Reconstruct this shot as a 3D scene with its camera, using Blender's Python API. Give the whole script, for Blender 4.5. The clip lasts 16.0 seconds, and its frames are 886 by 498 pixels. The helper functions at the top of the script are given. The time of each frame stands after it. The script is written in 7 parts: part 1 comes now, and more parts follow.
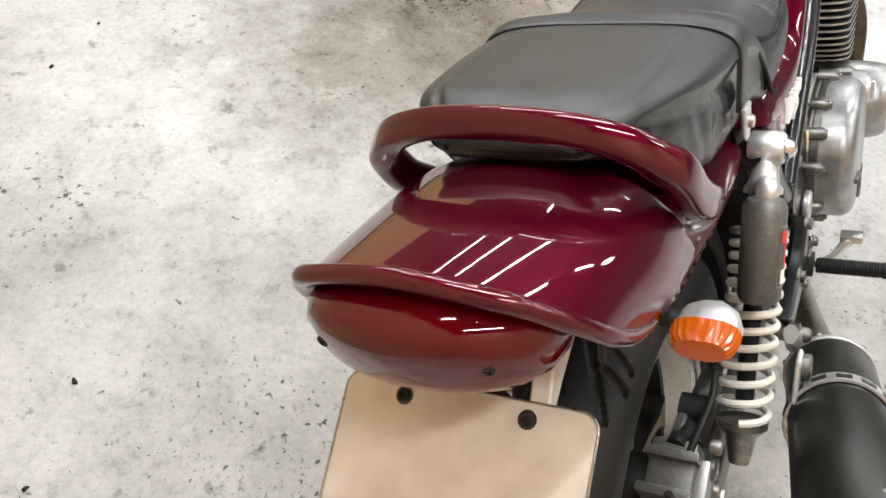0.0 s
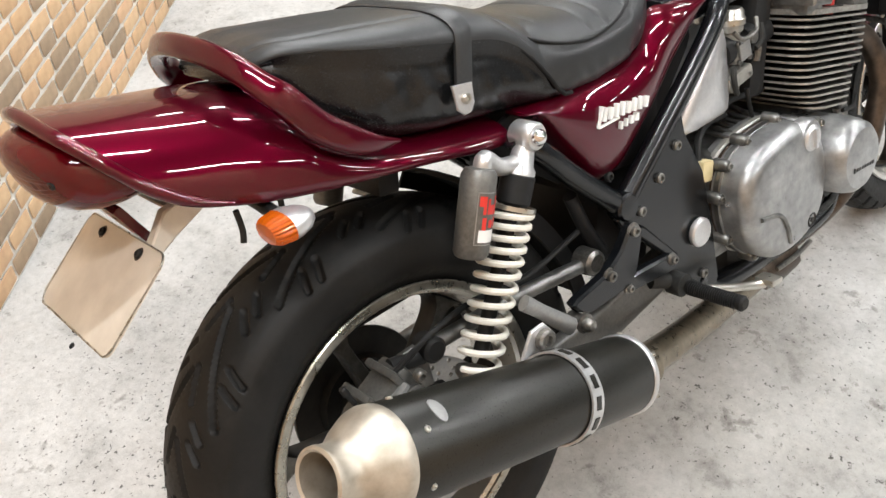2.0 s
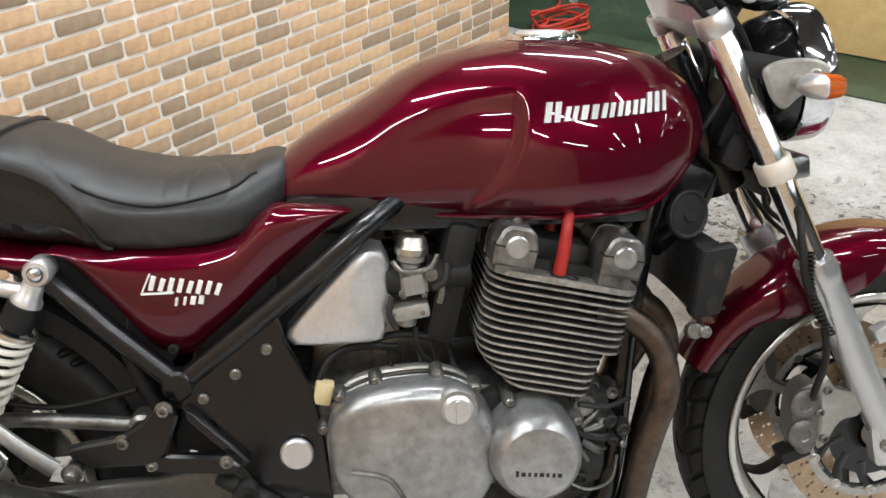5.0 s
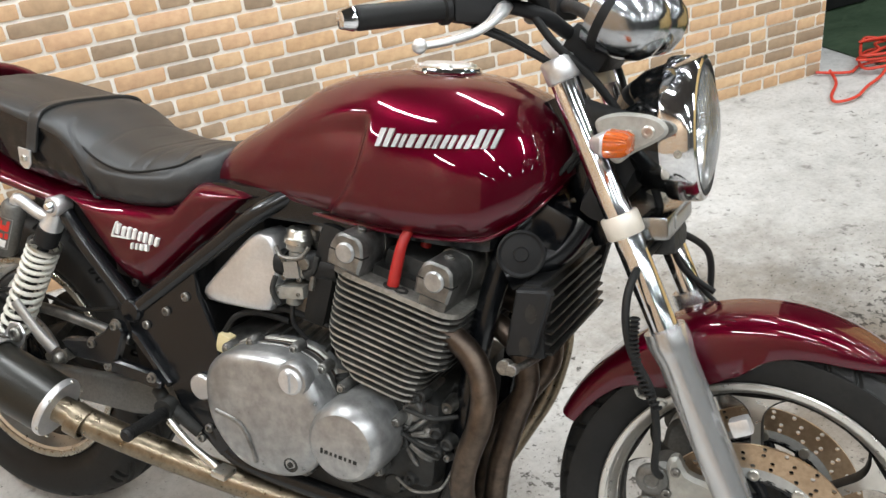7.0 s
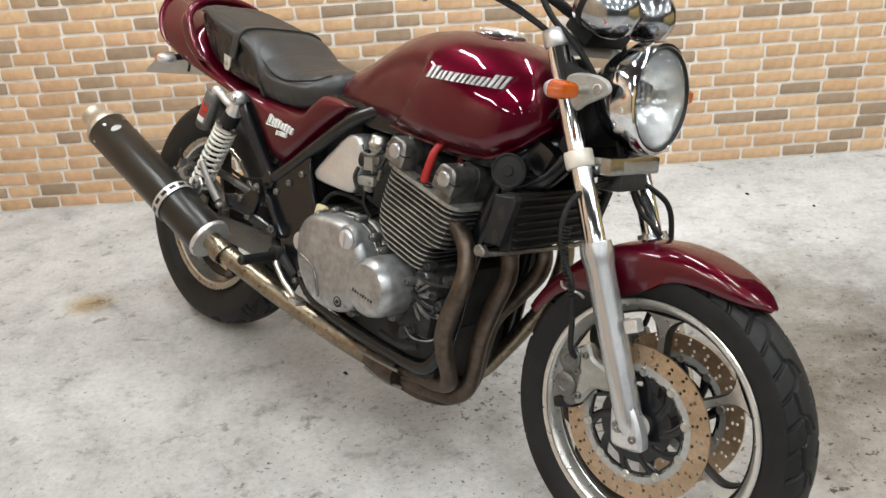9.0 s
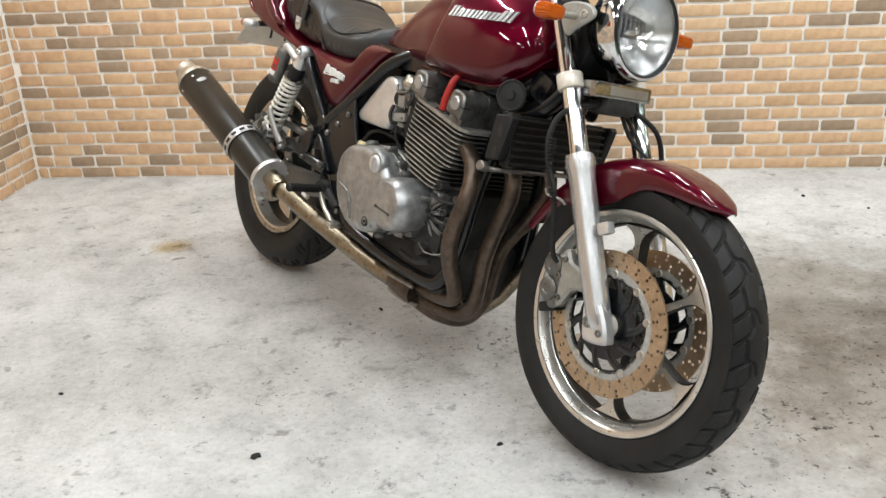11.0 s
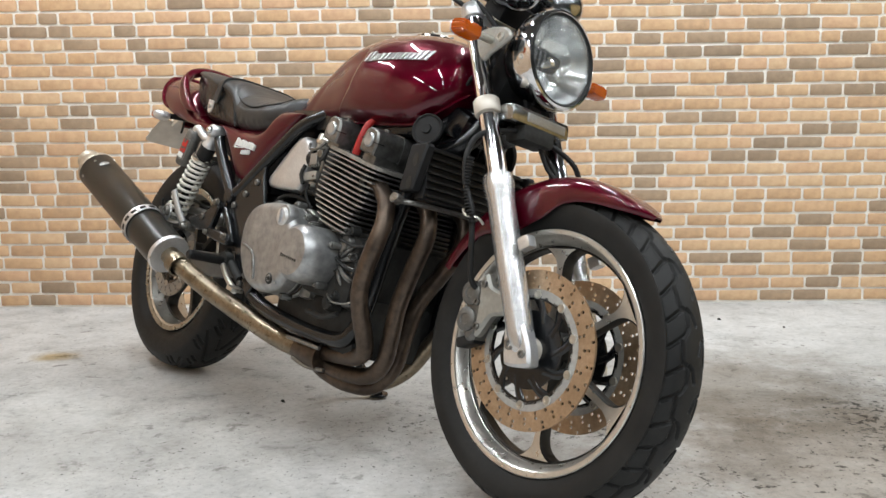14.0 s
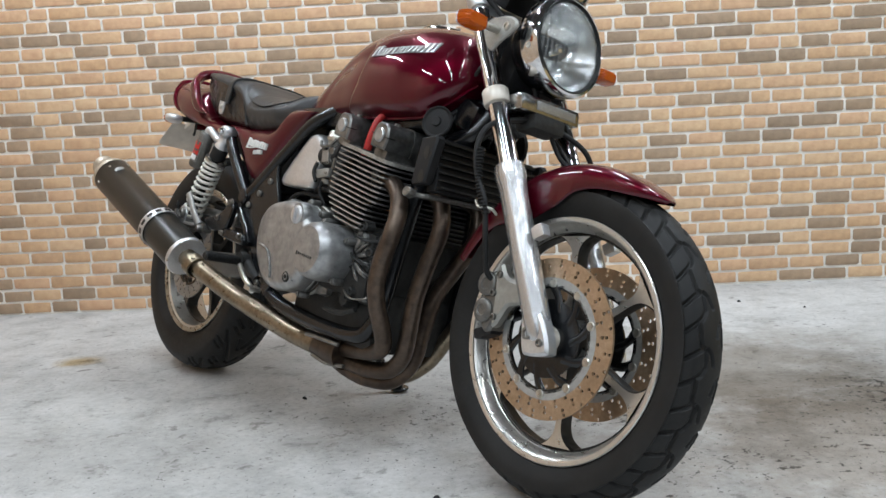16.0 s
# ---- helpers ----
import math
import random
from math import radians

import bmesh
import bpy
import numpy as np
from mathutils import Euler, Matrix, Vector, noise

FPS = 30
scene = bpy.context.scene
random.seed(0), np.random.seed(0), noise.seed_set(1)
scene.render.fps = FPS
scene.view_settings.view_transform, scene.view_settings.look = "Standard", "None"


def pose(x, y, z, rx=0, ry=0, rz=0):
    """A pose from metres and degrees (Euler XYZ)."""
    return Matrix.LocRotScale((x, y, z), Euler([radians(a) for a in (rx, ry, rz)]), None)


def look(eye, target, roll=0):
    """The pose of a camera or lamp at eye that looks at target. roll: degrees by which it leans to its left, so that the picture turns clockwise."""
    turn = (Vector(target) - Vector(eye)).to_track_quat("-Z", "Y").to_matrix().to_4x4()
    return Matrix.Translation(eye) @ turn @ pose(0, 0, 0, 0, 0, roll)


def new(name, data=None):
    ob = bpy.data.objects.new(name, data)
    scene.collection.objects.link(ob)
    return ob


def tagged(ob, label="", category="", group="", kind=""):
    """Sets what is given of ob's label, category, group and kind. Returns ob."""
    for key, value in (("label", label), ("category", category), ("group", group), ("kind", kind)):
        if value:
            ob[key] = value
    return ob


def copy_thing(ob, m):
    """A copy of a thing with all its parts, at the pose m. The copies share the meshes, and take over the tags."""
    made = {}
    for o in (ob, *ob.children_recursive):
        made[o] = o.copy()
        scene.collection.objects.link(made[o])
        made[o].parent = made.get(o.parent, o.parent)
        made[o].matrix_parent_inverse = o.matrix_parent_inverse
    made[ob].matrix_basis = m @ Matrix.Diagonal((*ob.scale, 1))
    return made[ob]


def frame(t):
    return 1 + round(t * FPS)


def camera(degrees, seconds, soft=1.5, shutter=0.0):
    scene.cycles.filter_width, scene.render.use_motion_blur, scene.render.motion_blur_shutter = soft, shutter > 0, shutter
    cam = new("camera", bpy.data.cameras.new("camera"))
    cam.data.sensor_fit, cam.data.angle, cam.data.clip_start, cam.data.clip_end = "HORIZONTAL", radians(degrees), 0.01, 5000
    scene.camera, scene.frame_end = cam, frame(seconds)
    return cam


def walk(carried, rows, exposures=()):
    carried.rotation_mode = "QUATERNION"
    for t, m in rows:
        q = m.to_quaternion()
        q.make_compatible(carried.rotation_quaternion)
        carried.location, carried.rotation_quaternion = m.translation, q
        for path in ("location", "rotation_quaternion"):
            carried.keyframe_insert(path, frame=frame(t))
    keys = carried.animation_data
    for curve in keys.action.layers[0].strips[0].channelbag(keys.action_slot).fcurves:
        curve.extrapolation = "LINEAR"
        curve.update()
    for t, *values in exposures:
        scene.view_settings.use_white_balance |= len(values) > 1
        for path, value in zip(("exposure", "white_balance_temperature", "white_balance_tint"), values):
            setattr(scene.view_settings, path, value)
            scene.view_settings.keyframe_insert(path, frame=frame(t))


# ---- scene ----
cam = camera(52.6, 16.0)
PATH = [
    (0, (1.047, -0.468, 1.355), (2.372, -1.084, -0.01), 3.5),
    (0.5, (0.856, -0.493, 1.332), (2.266, -0.953, -0.009), 4.9),
    (1, (0.707, -0.602, 1.373), (2.149, -0.919, 0.023), 4.0),
    (1.5, (0.66, -0.861, 1.403), (2.165, -0.923, 0.087), -0.2),
    (2, (0.663, -1.085, 1.406), (2.187, -1.015, 0.113), -2.5),
    (2.5, (0.746, -1.25, 1.389), (2.264, -1.05, 0.103), -2.3),
    (3, (0.812, -1.428, 1.423), (2.318, -0.953, 0.196), -2.5),
    (3.5, (0.875, -1.611, 1.423), (2.316, -0.975, 0.19), -2.6),
    (4, (0.938, -1.927, 1.441), (2.343, -1.082, 0.296), -1.6),
    (4.5, (1.041, -2.08, 1.417), (2.423, -1.145, 0.315), -3.3),
    (5, (1.165, -2.228, 1.415), (2.525, -1.2, 0.369), -1.1),
    (5.2, (1.246, -2.344, 1.407), (2.539, -1.2, 0.399), -3.9),
    (7.3, (1.872, -2.941, 1.444), (2.376, -1.267, 0.473), -5.5),
    (7.5, (1.913, -2.992, 1.447), (2.346, -1.292, 0.487), -4.7),
    (8, (2.02, -3.167, 1.46), (2.099, -1.407, 0.513), -4.8),
    (8.5, (2.064, -3.309, 1.448), (2.107, -1.523, 0.55), -3.2),
    (9, (2.124, -3.517, 1.438), (2.167, -1.729, 0.544), -3.5),
    (9.5, (2.204, -3.65, 1.443), (2.21, -1.842, 0.59), -4.5),
    (10, (2.361, -3.749, 1.423), (2.187, -1.961, 0.543), -2.8),
    (10.2, (2.394, -3.776, 1.409), (2.164, -1.999, 0.522), -3.3),
    (12.3, (2.355, -3.867, 0.821), (2.213, -1.928, 0.35), -0.4),
    (12.5, (2.357, -3.856, 0.803), (2.246, -1.921, 0.311), -0.1),
    (13, (2.366, -3.832, 0.778), (2.272, -1.891, 0.307), -0.8),
    (13.5, (2.369, -3.823, 0.771), (2.37, -1.863, 0.375), -0.9),
    (14, (2.371, -3.822, 0.764), (2.34, -1.841, 0.492), -0.6),
    (14.5, (2.376, -3.827, 0.763), (2.306, -1.842, 0.531), -0.8),
    (15, (2.38, -3.828, 0.761), (2.25, -1.838, 0.606), -2.8),
    (15.5, (2.38, -3.826, 0.762), (2.263, -1.836, 0.601), -3.1),
    (16, (2.378, -3.823, 0.764), (2.307, -1.845, 0.476), -2.9),
]
walk(cam, [(t, look(eye, target, roll)) for t, eye, target, roll in PATH], [(0.0, 0.1, 6550, 12), (0.5, 0.08, 6550, 12), (1.5, 0.25, 6450, 12), (3.0, -0.03, 6550, 12), (4.0, -0.03, 6350, 10), (5.0, -0.06, 6350, 11), (7.5, 0.06, 6300, 10), (8.0, 0.08, 6250, 10), (9.0, -0.12, 6400, 10), (10.0, -0.02, 6400, 10), (12.5, -0.22, 6480, 10), (14.0, -0.18, 6250, 10), (14.5, -0.25, 6150, 10), (15.0, -0.29, 6050, 10), (15.5, -0.38, 5950, 10), (16.0, -0.38, 5850, 9)])
# ---------------------------------------------------------------- light
world = bpy.data.worlds.new("room_air")
scene.world = world
world.use_nodes = True
world.node_tree.nodes["Background"].inputs[0].default_value = (0.55, 0.6, 0.65, 1)
world.node_tree.nodes["Background"].inputs[1].default_value = 0.01

CEILING = 2.75
TUBES = [(x, y) for y in (-1.0, -3.3, -5.4, -7.6) for x in (0.5, 1.7, 2.9, 4.2, 5.8, 7.8)]
TUBE_POWER = 24.0
for tx, ty in TUBES:
    data = bpy.data.lights.new("tube_light", "AREA")
    data.shape, data.size, data.size_y = "RECTANGLE", 0.05, 1.18
    data.energy, data.color = TUBE_POWER * {-1.0: 1.2, -3.3: 1.05, -5.4: 0.55, -7.6: 0.35}[ty], (0.97, 1.0, 0.99)
    lamp = new("tube_light", data)
    lamp.matrix_world = pose(tx, ty, CEILING - 0.09)


# ---------------------------------------------------------------- materials
def material(name, colour=(0.5, 0.5, 0.5), rough=0.5, metal=0.0, **more):
    m = bpy.data.materials.new(name)
    m.use_nodes = True
    b = m.node_tree.nodes["Principled BSDF"]
    b.inputs["Base Color"].default_value = (*colour, 1)
    b.inputs["Roughness"].default_value = rough
    b.inputs["Metallic"].default_value = metal
    for key, value in more.items():
        b.inputs[key.replace("_", " ")].default_value = value
    return m


def node(m, kind, **values):
    n = m.node_tree.nodes.new(kind)
    for key, value in values.items():
        if key == "operation":
            n.operation = value
        elif key == "data_type":
            n.data_type = value
        elif key == "blend_type":
            n.blend_type = value
        else:
            n.inputs[key].default_value = value
    return n


def wire(m, a, out, b, inp):
    m.node_tree.links.new(a.outputs[out], b.inputs[inp])


def ramp(m, source, out, stops):
    r = m.node_tree.nodes.new("ShaderNodeValToRGB")
    els = r.color_ramp.elements
    while len(els) < len(stops):
        els.new(0.5)
    for e, (p, c) in zip(els, stops):
        e.position, e.color = p, (*c, 1) if len(c) == 3 else c
    wire(m, source, out, r, "Fac")
    return r


def coords(m):
    return node(m, "ShaderNodeTexCoord")


def grain(m, scale, detail=6.0, rough=0.6, where="Object"):
    n = node(m, "ShaderNodeTexNoise", Scale=scale, Detail=detail, Roughness=rough)
    wire(m, coords(m), where, n, "Vector")
    return n


def bump(m, source, out, strength=0.3, distance=0.002):
    n = node(m, "ShaderNodeBump", Strength=strength, Distance=distance)
    wire(m, source, out, n, "Height")
    wire(m, n, "Normal", m.node_tree.nodes["Principled BSDF"], "Normal")
    return n


def worn(name, dark, light, scale, rough=(0.35, 0.6), metal=0.0, relief=0.15, distance=0.001, second=9.0, **more):
    """A surface whose colour and gloss vary at two scales, with fine relief."""
    m = material(name, dark, rough[0], metal, **more)
    b = m.node_tree.nodes["Principled BSDF"]
    fine, broad = grain(m, scale), grain(m, second, 3.0)
    mix = node(m, "ShaderNodeMath", operation="MULTIPLY")
    wire(m, fine, "Fac", mix, 0), wire(m, broad, "Fac", mix, 1)
    c = ramp(m, mix, 0, [(0.13, dark), (0.38, light)])
    wire(m, c, "Color", b, "Base Color")
    r = node(m, "ShaderNodeMapRange")
    r.inputs["From Min"].default_value, r.inputs["From Max"].default_value = 0.3, 0.7
    r.inputs["To Min"].default_value, r.inputs["To Max"].default_value = rough
    wire(m, fine, "Fac", r, "Value"), wire(m, r, 0, b, "Roughness")
    if relief:
        bump(m, fine, "Fac", relief, distance)
    return m


PAINT = worn("wine_red_paint", (0.066, 0.0007, 0.0072), (0.083, 0.001, 0.0098), 900, (0.3, 0.34), 0.5, 0.0, second=4.0, Specular_IOR_Level=0.0)
PAINT.node_tree.nodes["Principled BSDF"].inputs["Coat Weight"].default_value = 1.0
PAINT.node_tree.nodes["Principled BSDF"].inputs["Coat Roughness"].default_value = 0.015
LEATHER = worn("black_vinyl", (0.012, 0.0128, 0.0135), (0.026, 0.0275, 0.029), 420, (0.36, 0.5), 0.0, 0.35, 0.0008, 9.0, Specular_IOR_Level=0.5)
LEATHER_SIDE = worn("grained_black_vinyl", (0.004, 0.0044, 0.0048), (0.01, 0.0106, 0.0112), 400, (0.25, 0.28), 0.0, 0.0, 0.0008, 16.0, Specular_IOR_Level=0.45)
FORKLEG = worn("polished_fork_alloy", (0.52, 0.52, 0.52), (0.56, 0.56, 0.56), 14, (0.27, 0.272), 0.82, 0.0, 0.0003, 6.0)
PIPING = worn("black_piping", (0.003, 0.003, 0.003), (0.006, 0.006, 0.006), 300, (0.5, 0.65), Specular_IOR_Level=0.25)
CHROME = worn("chrome", (0.7, 0.7, 0.71), (0.78, 0.78, 0.79), 60, (0.06, 0.11), 1.0, 0.0)
ALLOY = worn("cast_aluminium", (0.3, 0.3, 0.295), (0.4, 0.4, 0.39), 220, (0.36, 0.48), 0.75, 0.25, 0.0005, 11.0)
SATIN = worn("brushed_aluminium", (0.58, 0.58, 0.585), (0.7, 0.7, 0.705), 160, (0.3, 0.4), 0.78, 0.08, 0.0003, 16.0)
DULLCHROME = worn("dull_chrome", (0.2, 0.2, 0.2), (0.34, 0.34, 0.335), 90, (0.14, 0.26), 1.0, 0.05, 0.0003, 16.0)
GRIMY = worn("grimy_engine_alloy", (0.0045, 0.0046, 0.0044), (0.034, 0.034, 0.032), 90, (0.55, 0.8), 0.25, 0.5, 0.002, 18.0)
# fin grime, with the shade of the gaps mixed into its colour
FIN_SHADE_GRIME = worn("fin_grime_and_shade", (0.018, 0.0175, 0.016), (0.085, 0.082, 0.075), 90, (0.55, 0.8), 0.25, 0.3, 0.001, 18.0)
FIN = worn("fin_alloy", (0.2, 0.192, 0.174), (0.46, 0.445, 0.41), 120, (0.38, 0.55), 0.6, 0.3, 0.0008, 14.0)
CASE = worn("stained_case_alloy", (0.085, 0.084, 0.08), (0.29, 0.287, 0.276), 40, (0.32, 0.48), 0.85, 0.3, 0.0007, 9.0)
COVER = worn("weathered_cover_alloy", (0.24, 0.243, 0.243), (0.47, 0.474, 0.474), 45, (0.27, 0.4), 0.75, 0.15, 0.0006, 7.0)
BOLT = worn("dull_bolt_steel", (0.12, 0.115, 0.105), (0.3, 0.29, 0.27), 200, (0.3, 0.45), 0.85, 0.15, 0.0004, 30.0)
EAR = worn("grey_cast_ear", (0.28, 0.275, 0.25), (0.4, 0.39, 0.36), 90, (0.38, 0.52), 0.5, 0.1, 0.0004, 14.0)
GLOSSBLACK = worn("gloss_black_shell", (0.004, 0.0045, 0.005), (0.008, 0.0085, 0.009), 40, (0.06, 0.14), 0.0, 0.0)
TIP = worn("heat_stained_steel", (0.4, 0.35, 0.28), (0.58, 0.53, 0.45), 70, (0.34, 0.5), 0.75, 0.1, 0.0004, 14.0)
RINGALLOY = worn("pale_cast_ring", (0.3, 0.298, 0.285), (0.43, 0.428, 0.41), 90, (0.42, 0.55), 0.35, 0.1, 0.0004, 16.0)
BLACK = worn("black_frame_paint", (0.0025, 0.003, 0.0038), (0.006, 0.0067, 0.008), 70, (0.2, 0.27), 0.0, 0.0, second=9.0)
PLASTIC = worn("black_plastic", (0.005, 0.005, 0.0055), (0.013, 0.013, 0.0135), 150, (0.5, 0.7), 0.0, 0.25, 0.0006, 12.0, Specular_IOR_Level=0.3)
RUBBER = worn("tyre_rubber", (0.005, 0.005, 0.005), (0.015, 0.0147, 0.014), 130, (0.48, 0.66), 0.0, 0.25, 0.0008, 12.0, Specular_IOR_Level=0.3)
RIM = worn("rim_silver", (0.56, 0.545, 0.51), (0.66, 0.645, 0.61), 60, (0.26, 0.33), 0.85, 0.0, 0.0004, 12.0)
SPOKE = worn("spoke_grey", (0.012, 0.0115, 0.0105), (0.035, 0.033, 0.03), 70, (0.4, 0.6), 0.5, 0.1, 0.0006, 14.0)
DULLLIP = worn("dull_rim_lip", (0.3, 0.285, 0.24), (0.46, 0.44, 0.385), 70, (0.24, 0.34), 0.9, 0.0, 0.0005, 13.0)
DULLRIM = worn("dull_rim_grey", (0.06, 0.057, 0.05), (0.15, 0.143, 0.128), 70, (0.3, 0.45), 0.8, 0.08, 0.0005, 13.0)
DISC = worn("brake_disc_iron", (0.36, 0.262, 0.172), (0.52, 0.395, 0.275), 120, (0.34, 0.46), 0.9, 0.1, 0.0003, 20.0)
PIPE = worn("tarnished_steel", (0.054, 0.041, 0.033), (0.128, 0.096, 0.073), 60, (0.3, 0.5), 0.85, 0.15, 0.0006, 10.0)
PIPE_GOLD = worn("gold_tarnished_steel", (0.17, 0.138, 0.095), (0.32, 0.268, 0.198), 80, (0.24, 0.42), 0.95, 0.12, 0.0005, 12.0)
CARBON = worn("dark_muffler_sleeve", (0.009, 0.0087, 0.007), (0.02, 0.0192, 0.0155), 500, (0.26, 0.38), 0.2, 0.15, 0.0003, 8.0)
STEEL = worn("bare_steel", (0.52, 0.5, 0.45), (0.62, 0.6, 0.55), 90, (0.26, 0.34), 0.95, 0.1, 0.0004, 18.0)
SPRING = worn("cream_spring_paint", (0.62, 0.6, 0.53), (0.76, 0.74, 0.68), 80, (0.35, 0.55), 0.0, 0.1, 0.0005, 22.0)
LEAD = worn("red_lead_rubber", (0.3, 0.012, 0.01), (0.4, 0.02, 0.016), 60, (0.4, 0.55), 0.0, 0.05)
RED = worn("red_plastic", (0.5, 0.02, 0.015), (0.62, 0.035, 0.022), 60, (0.35, 0.5), 0.0, 0.05)
WHITE = worn("white_print", (0.7, 0.7, 0.68), (0.8, 0.8, 0.78), 90, (0.4, 0.6))
PLATE = worn("bare_plate_metal", (0.58, 0.53, 0.46), (0.74, 0.69, 0.61), 24, (0.3, 0.5), 0.25, 0.06, 0.0005, 7.0)
CREAM = worn("yellowed_plastic", (0.55, 0.46, 0.25), (0.65, 0.56, 0.34), 60, (0.4, 0.6))
HOSE = worn("rubber_hose", (0.005, 0.005, 0.005), (0.013, 0.013, 0.013), 200, (0.45, 0.65), Specular_IOR_Level=0.3)
GUNMETAL = worn("gunmetal_grey", (0.1, 0.098, 0.09), (0.17, 0.165, 0.155), 180, (0.35, 0.5), 0.6, 0.05)
ORANGE = material("amber_lens", (0.6, 0.11, 0.003), 0.16, 0.0, Transmission_Weight=0.3)
REDLENS = material("red_lens", (0.08, 0.0005, 0.0032), 0.05, 0.0, Specular_IOR_Level=0.55)
MIRROR = worn("reflector", (0.74, 0.75, 0.75), (0.84, 0.85, 0.85), 30, (0.14, 0.24), 1.0, 0.1, 0.002, 12.0)
# chrome with the dim room's reflection darkened into its colour
CUP = worn("darkened_chrome", (0.36, 0.37, 0.385), (0.46, 0.47, 0.485), 60, (0.13, 0.19), 1.0, 0.0)


def fluted_glass():
    """Clear pressed glass: gloss by Fresnel, and upright flutes that scatter a little light."""
    m = bpy.data.materials.new("headlamp_glass")
    m.use_nodes = True
    out = m.node_tree.nodes["Material Output"]
    clear, gloss, milk = node(m, "ShaderNodeBsdfTransparent"), node(m, "ShaderNodeBsdfGlossy", Roughness=0.03), node(m, "ShaderNodeBsdfDiffuse")
    clear.inputs["Color"].default_value = (0.97, 0.985, 0.98, 1)
    milk.inputs["Color"].default_value = (0.8, 0.82, 0.82, 1)
    bars = node(m, "ShaderNodeTexWave", Scale=30.0, Distortion=0.0)
    bars.bands_direction = "Y"
    wire(m, coords(m), "Object", bars, "Vector")
    amount = ramp(m, bars, "Fac", [(0.3, (0.03,) * 3), (0.9, (0.17,) * 3)])
    b = node(m, "ShaderNodeBump", Strength=0.35, Distance=0.0015)
    wire(m, bars, "Fac", b, "Height"), wire(m, b, "Normal", gloss, "Normal")
    one, two, edge = node(m, "ShaderNodeMixShader"), node(m, "ShaderNodeMixShader"), node(m, "ShaderNodeFresnel", IOR=1.5)
    wire(m, amount, "Color", one, "Fac")
    m.node_tree.links.new(clear.outputs[0], one.inputs[1]), m.node_tree.links.new(milk.outputs[0], one.inputs[2])
    wire(m, edge, 0, two, "Fac")
    m.node_tree.links.new(one.outputs[0], two.inputs[1]), m.node_tree.links.new(gloss.outputs[0], two.inputs[2])
    m.node_tree.links.new(two.outputs[0], out.inputs["Surface"])
    return m


GLASS = fluted_glass()

FLOORMAT = material("stained_concrete", (0.5, 0.48, 0.45), 0.7)
MORTAR = worn("pale_mortar", (0.85, 0.81, 0.74), (0.94, 0.91, 0.85), 160, (0.8, 0.95), 0.0, 0.5, 0.001, 6.0)
CEILINGMAT = worn("dark_ceiling", (0.03, 0.03, 0.03), (0.055, 0.055, 0.053), 20, (0.7, 0.9), 0.0, 0.1, 0.001, 2.0)
GREEN = worn("green_floor_paint", (0.03, 0.055, 0.03), (0.06, 0.095, 0.055), 40, (0.4, 0.65), 0.0, 0.2, 0.001, 4.0)
BOARD = worn("yellow_board", (0.6, 0.42, 0.17), (0.72, 0.53, 0.25), 22, (0.5, 0.7), 0.0, 0.1, 0.001, 3.0)
CABLE = worn("red_cable_rubber", (0.5, 0.035, 0.02), (0.62, 0.06, 0.03), 60, (0.4, 0.6))
PLASTER = worn("painted_wall", (0.1, 0.1, 0.097), (0.15, 0.15, 0.145), 30, (0.6, 0.8), 0.0, 0.1, 0.001, 2.0)


def brick_material():
    m = material("ochre_brick", (0.45, 0.28, 0.14), 0.85)
    b = m.node_tree.nodes["Principled BSDF"]
    geo, info = node(m, "ShaderNodeNewGeometry"), node(m, "ShaderNodeObjectInfo")
    add = node(m, "ShaderNodeMath", operation="ADD")
    wire(m, geo, "Random Per Island", add, 0), wire(m, info, "Random", add, 1)
    fr = node(m, "ShaderNodeMath", operation="FRACT")
    wire(m, add, 0, fr, 0)
    c = ramp(m, fr, 0, [(0.0, (0.55, 0.35, 0.195)), (0.18, (0.61, 0.42, 0.255)), (0.38, (0.56, 0.37, 0.215)), (0.52, (0.6, 0.385, 0.235)), (0.64, (0.5, 0.325, 0.19)), (0.75, (0.55, 0.355, 0.2)), (0.77, (0.38, 0.272, 0.178)), (1.0, (0.295, 0.215, 0.145))])
    cloud = grain(m, 28, 5.0, 0.6, "Object")
    mix = node(m, "ShaderNodeMix", data_type="RGBA", blend_type="OVERLAY")
    mix.inputs[0].default_value = 0.4
    wire(m, c, "Color", mix, 6), wire(m, cloud, "Fac", mix, 7), wire(m, mix, 2, b, "Base Color")
    bump(m, grain(m, 240), "Fac", 0.35, 0.0012)
    return m


BRICK = brick_material()


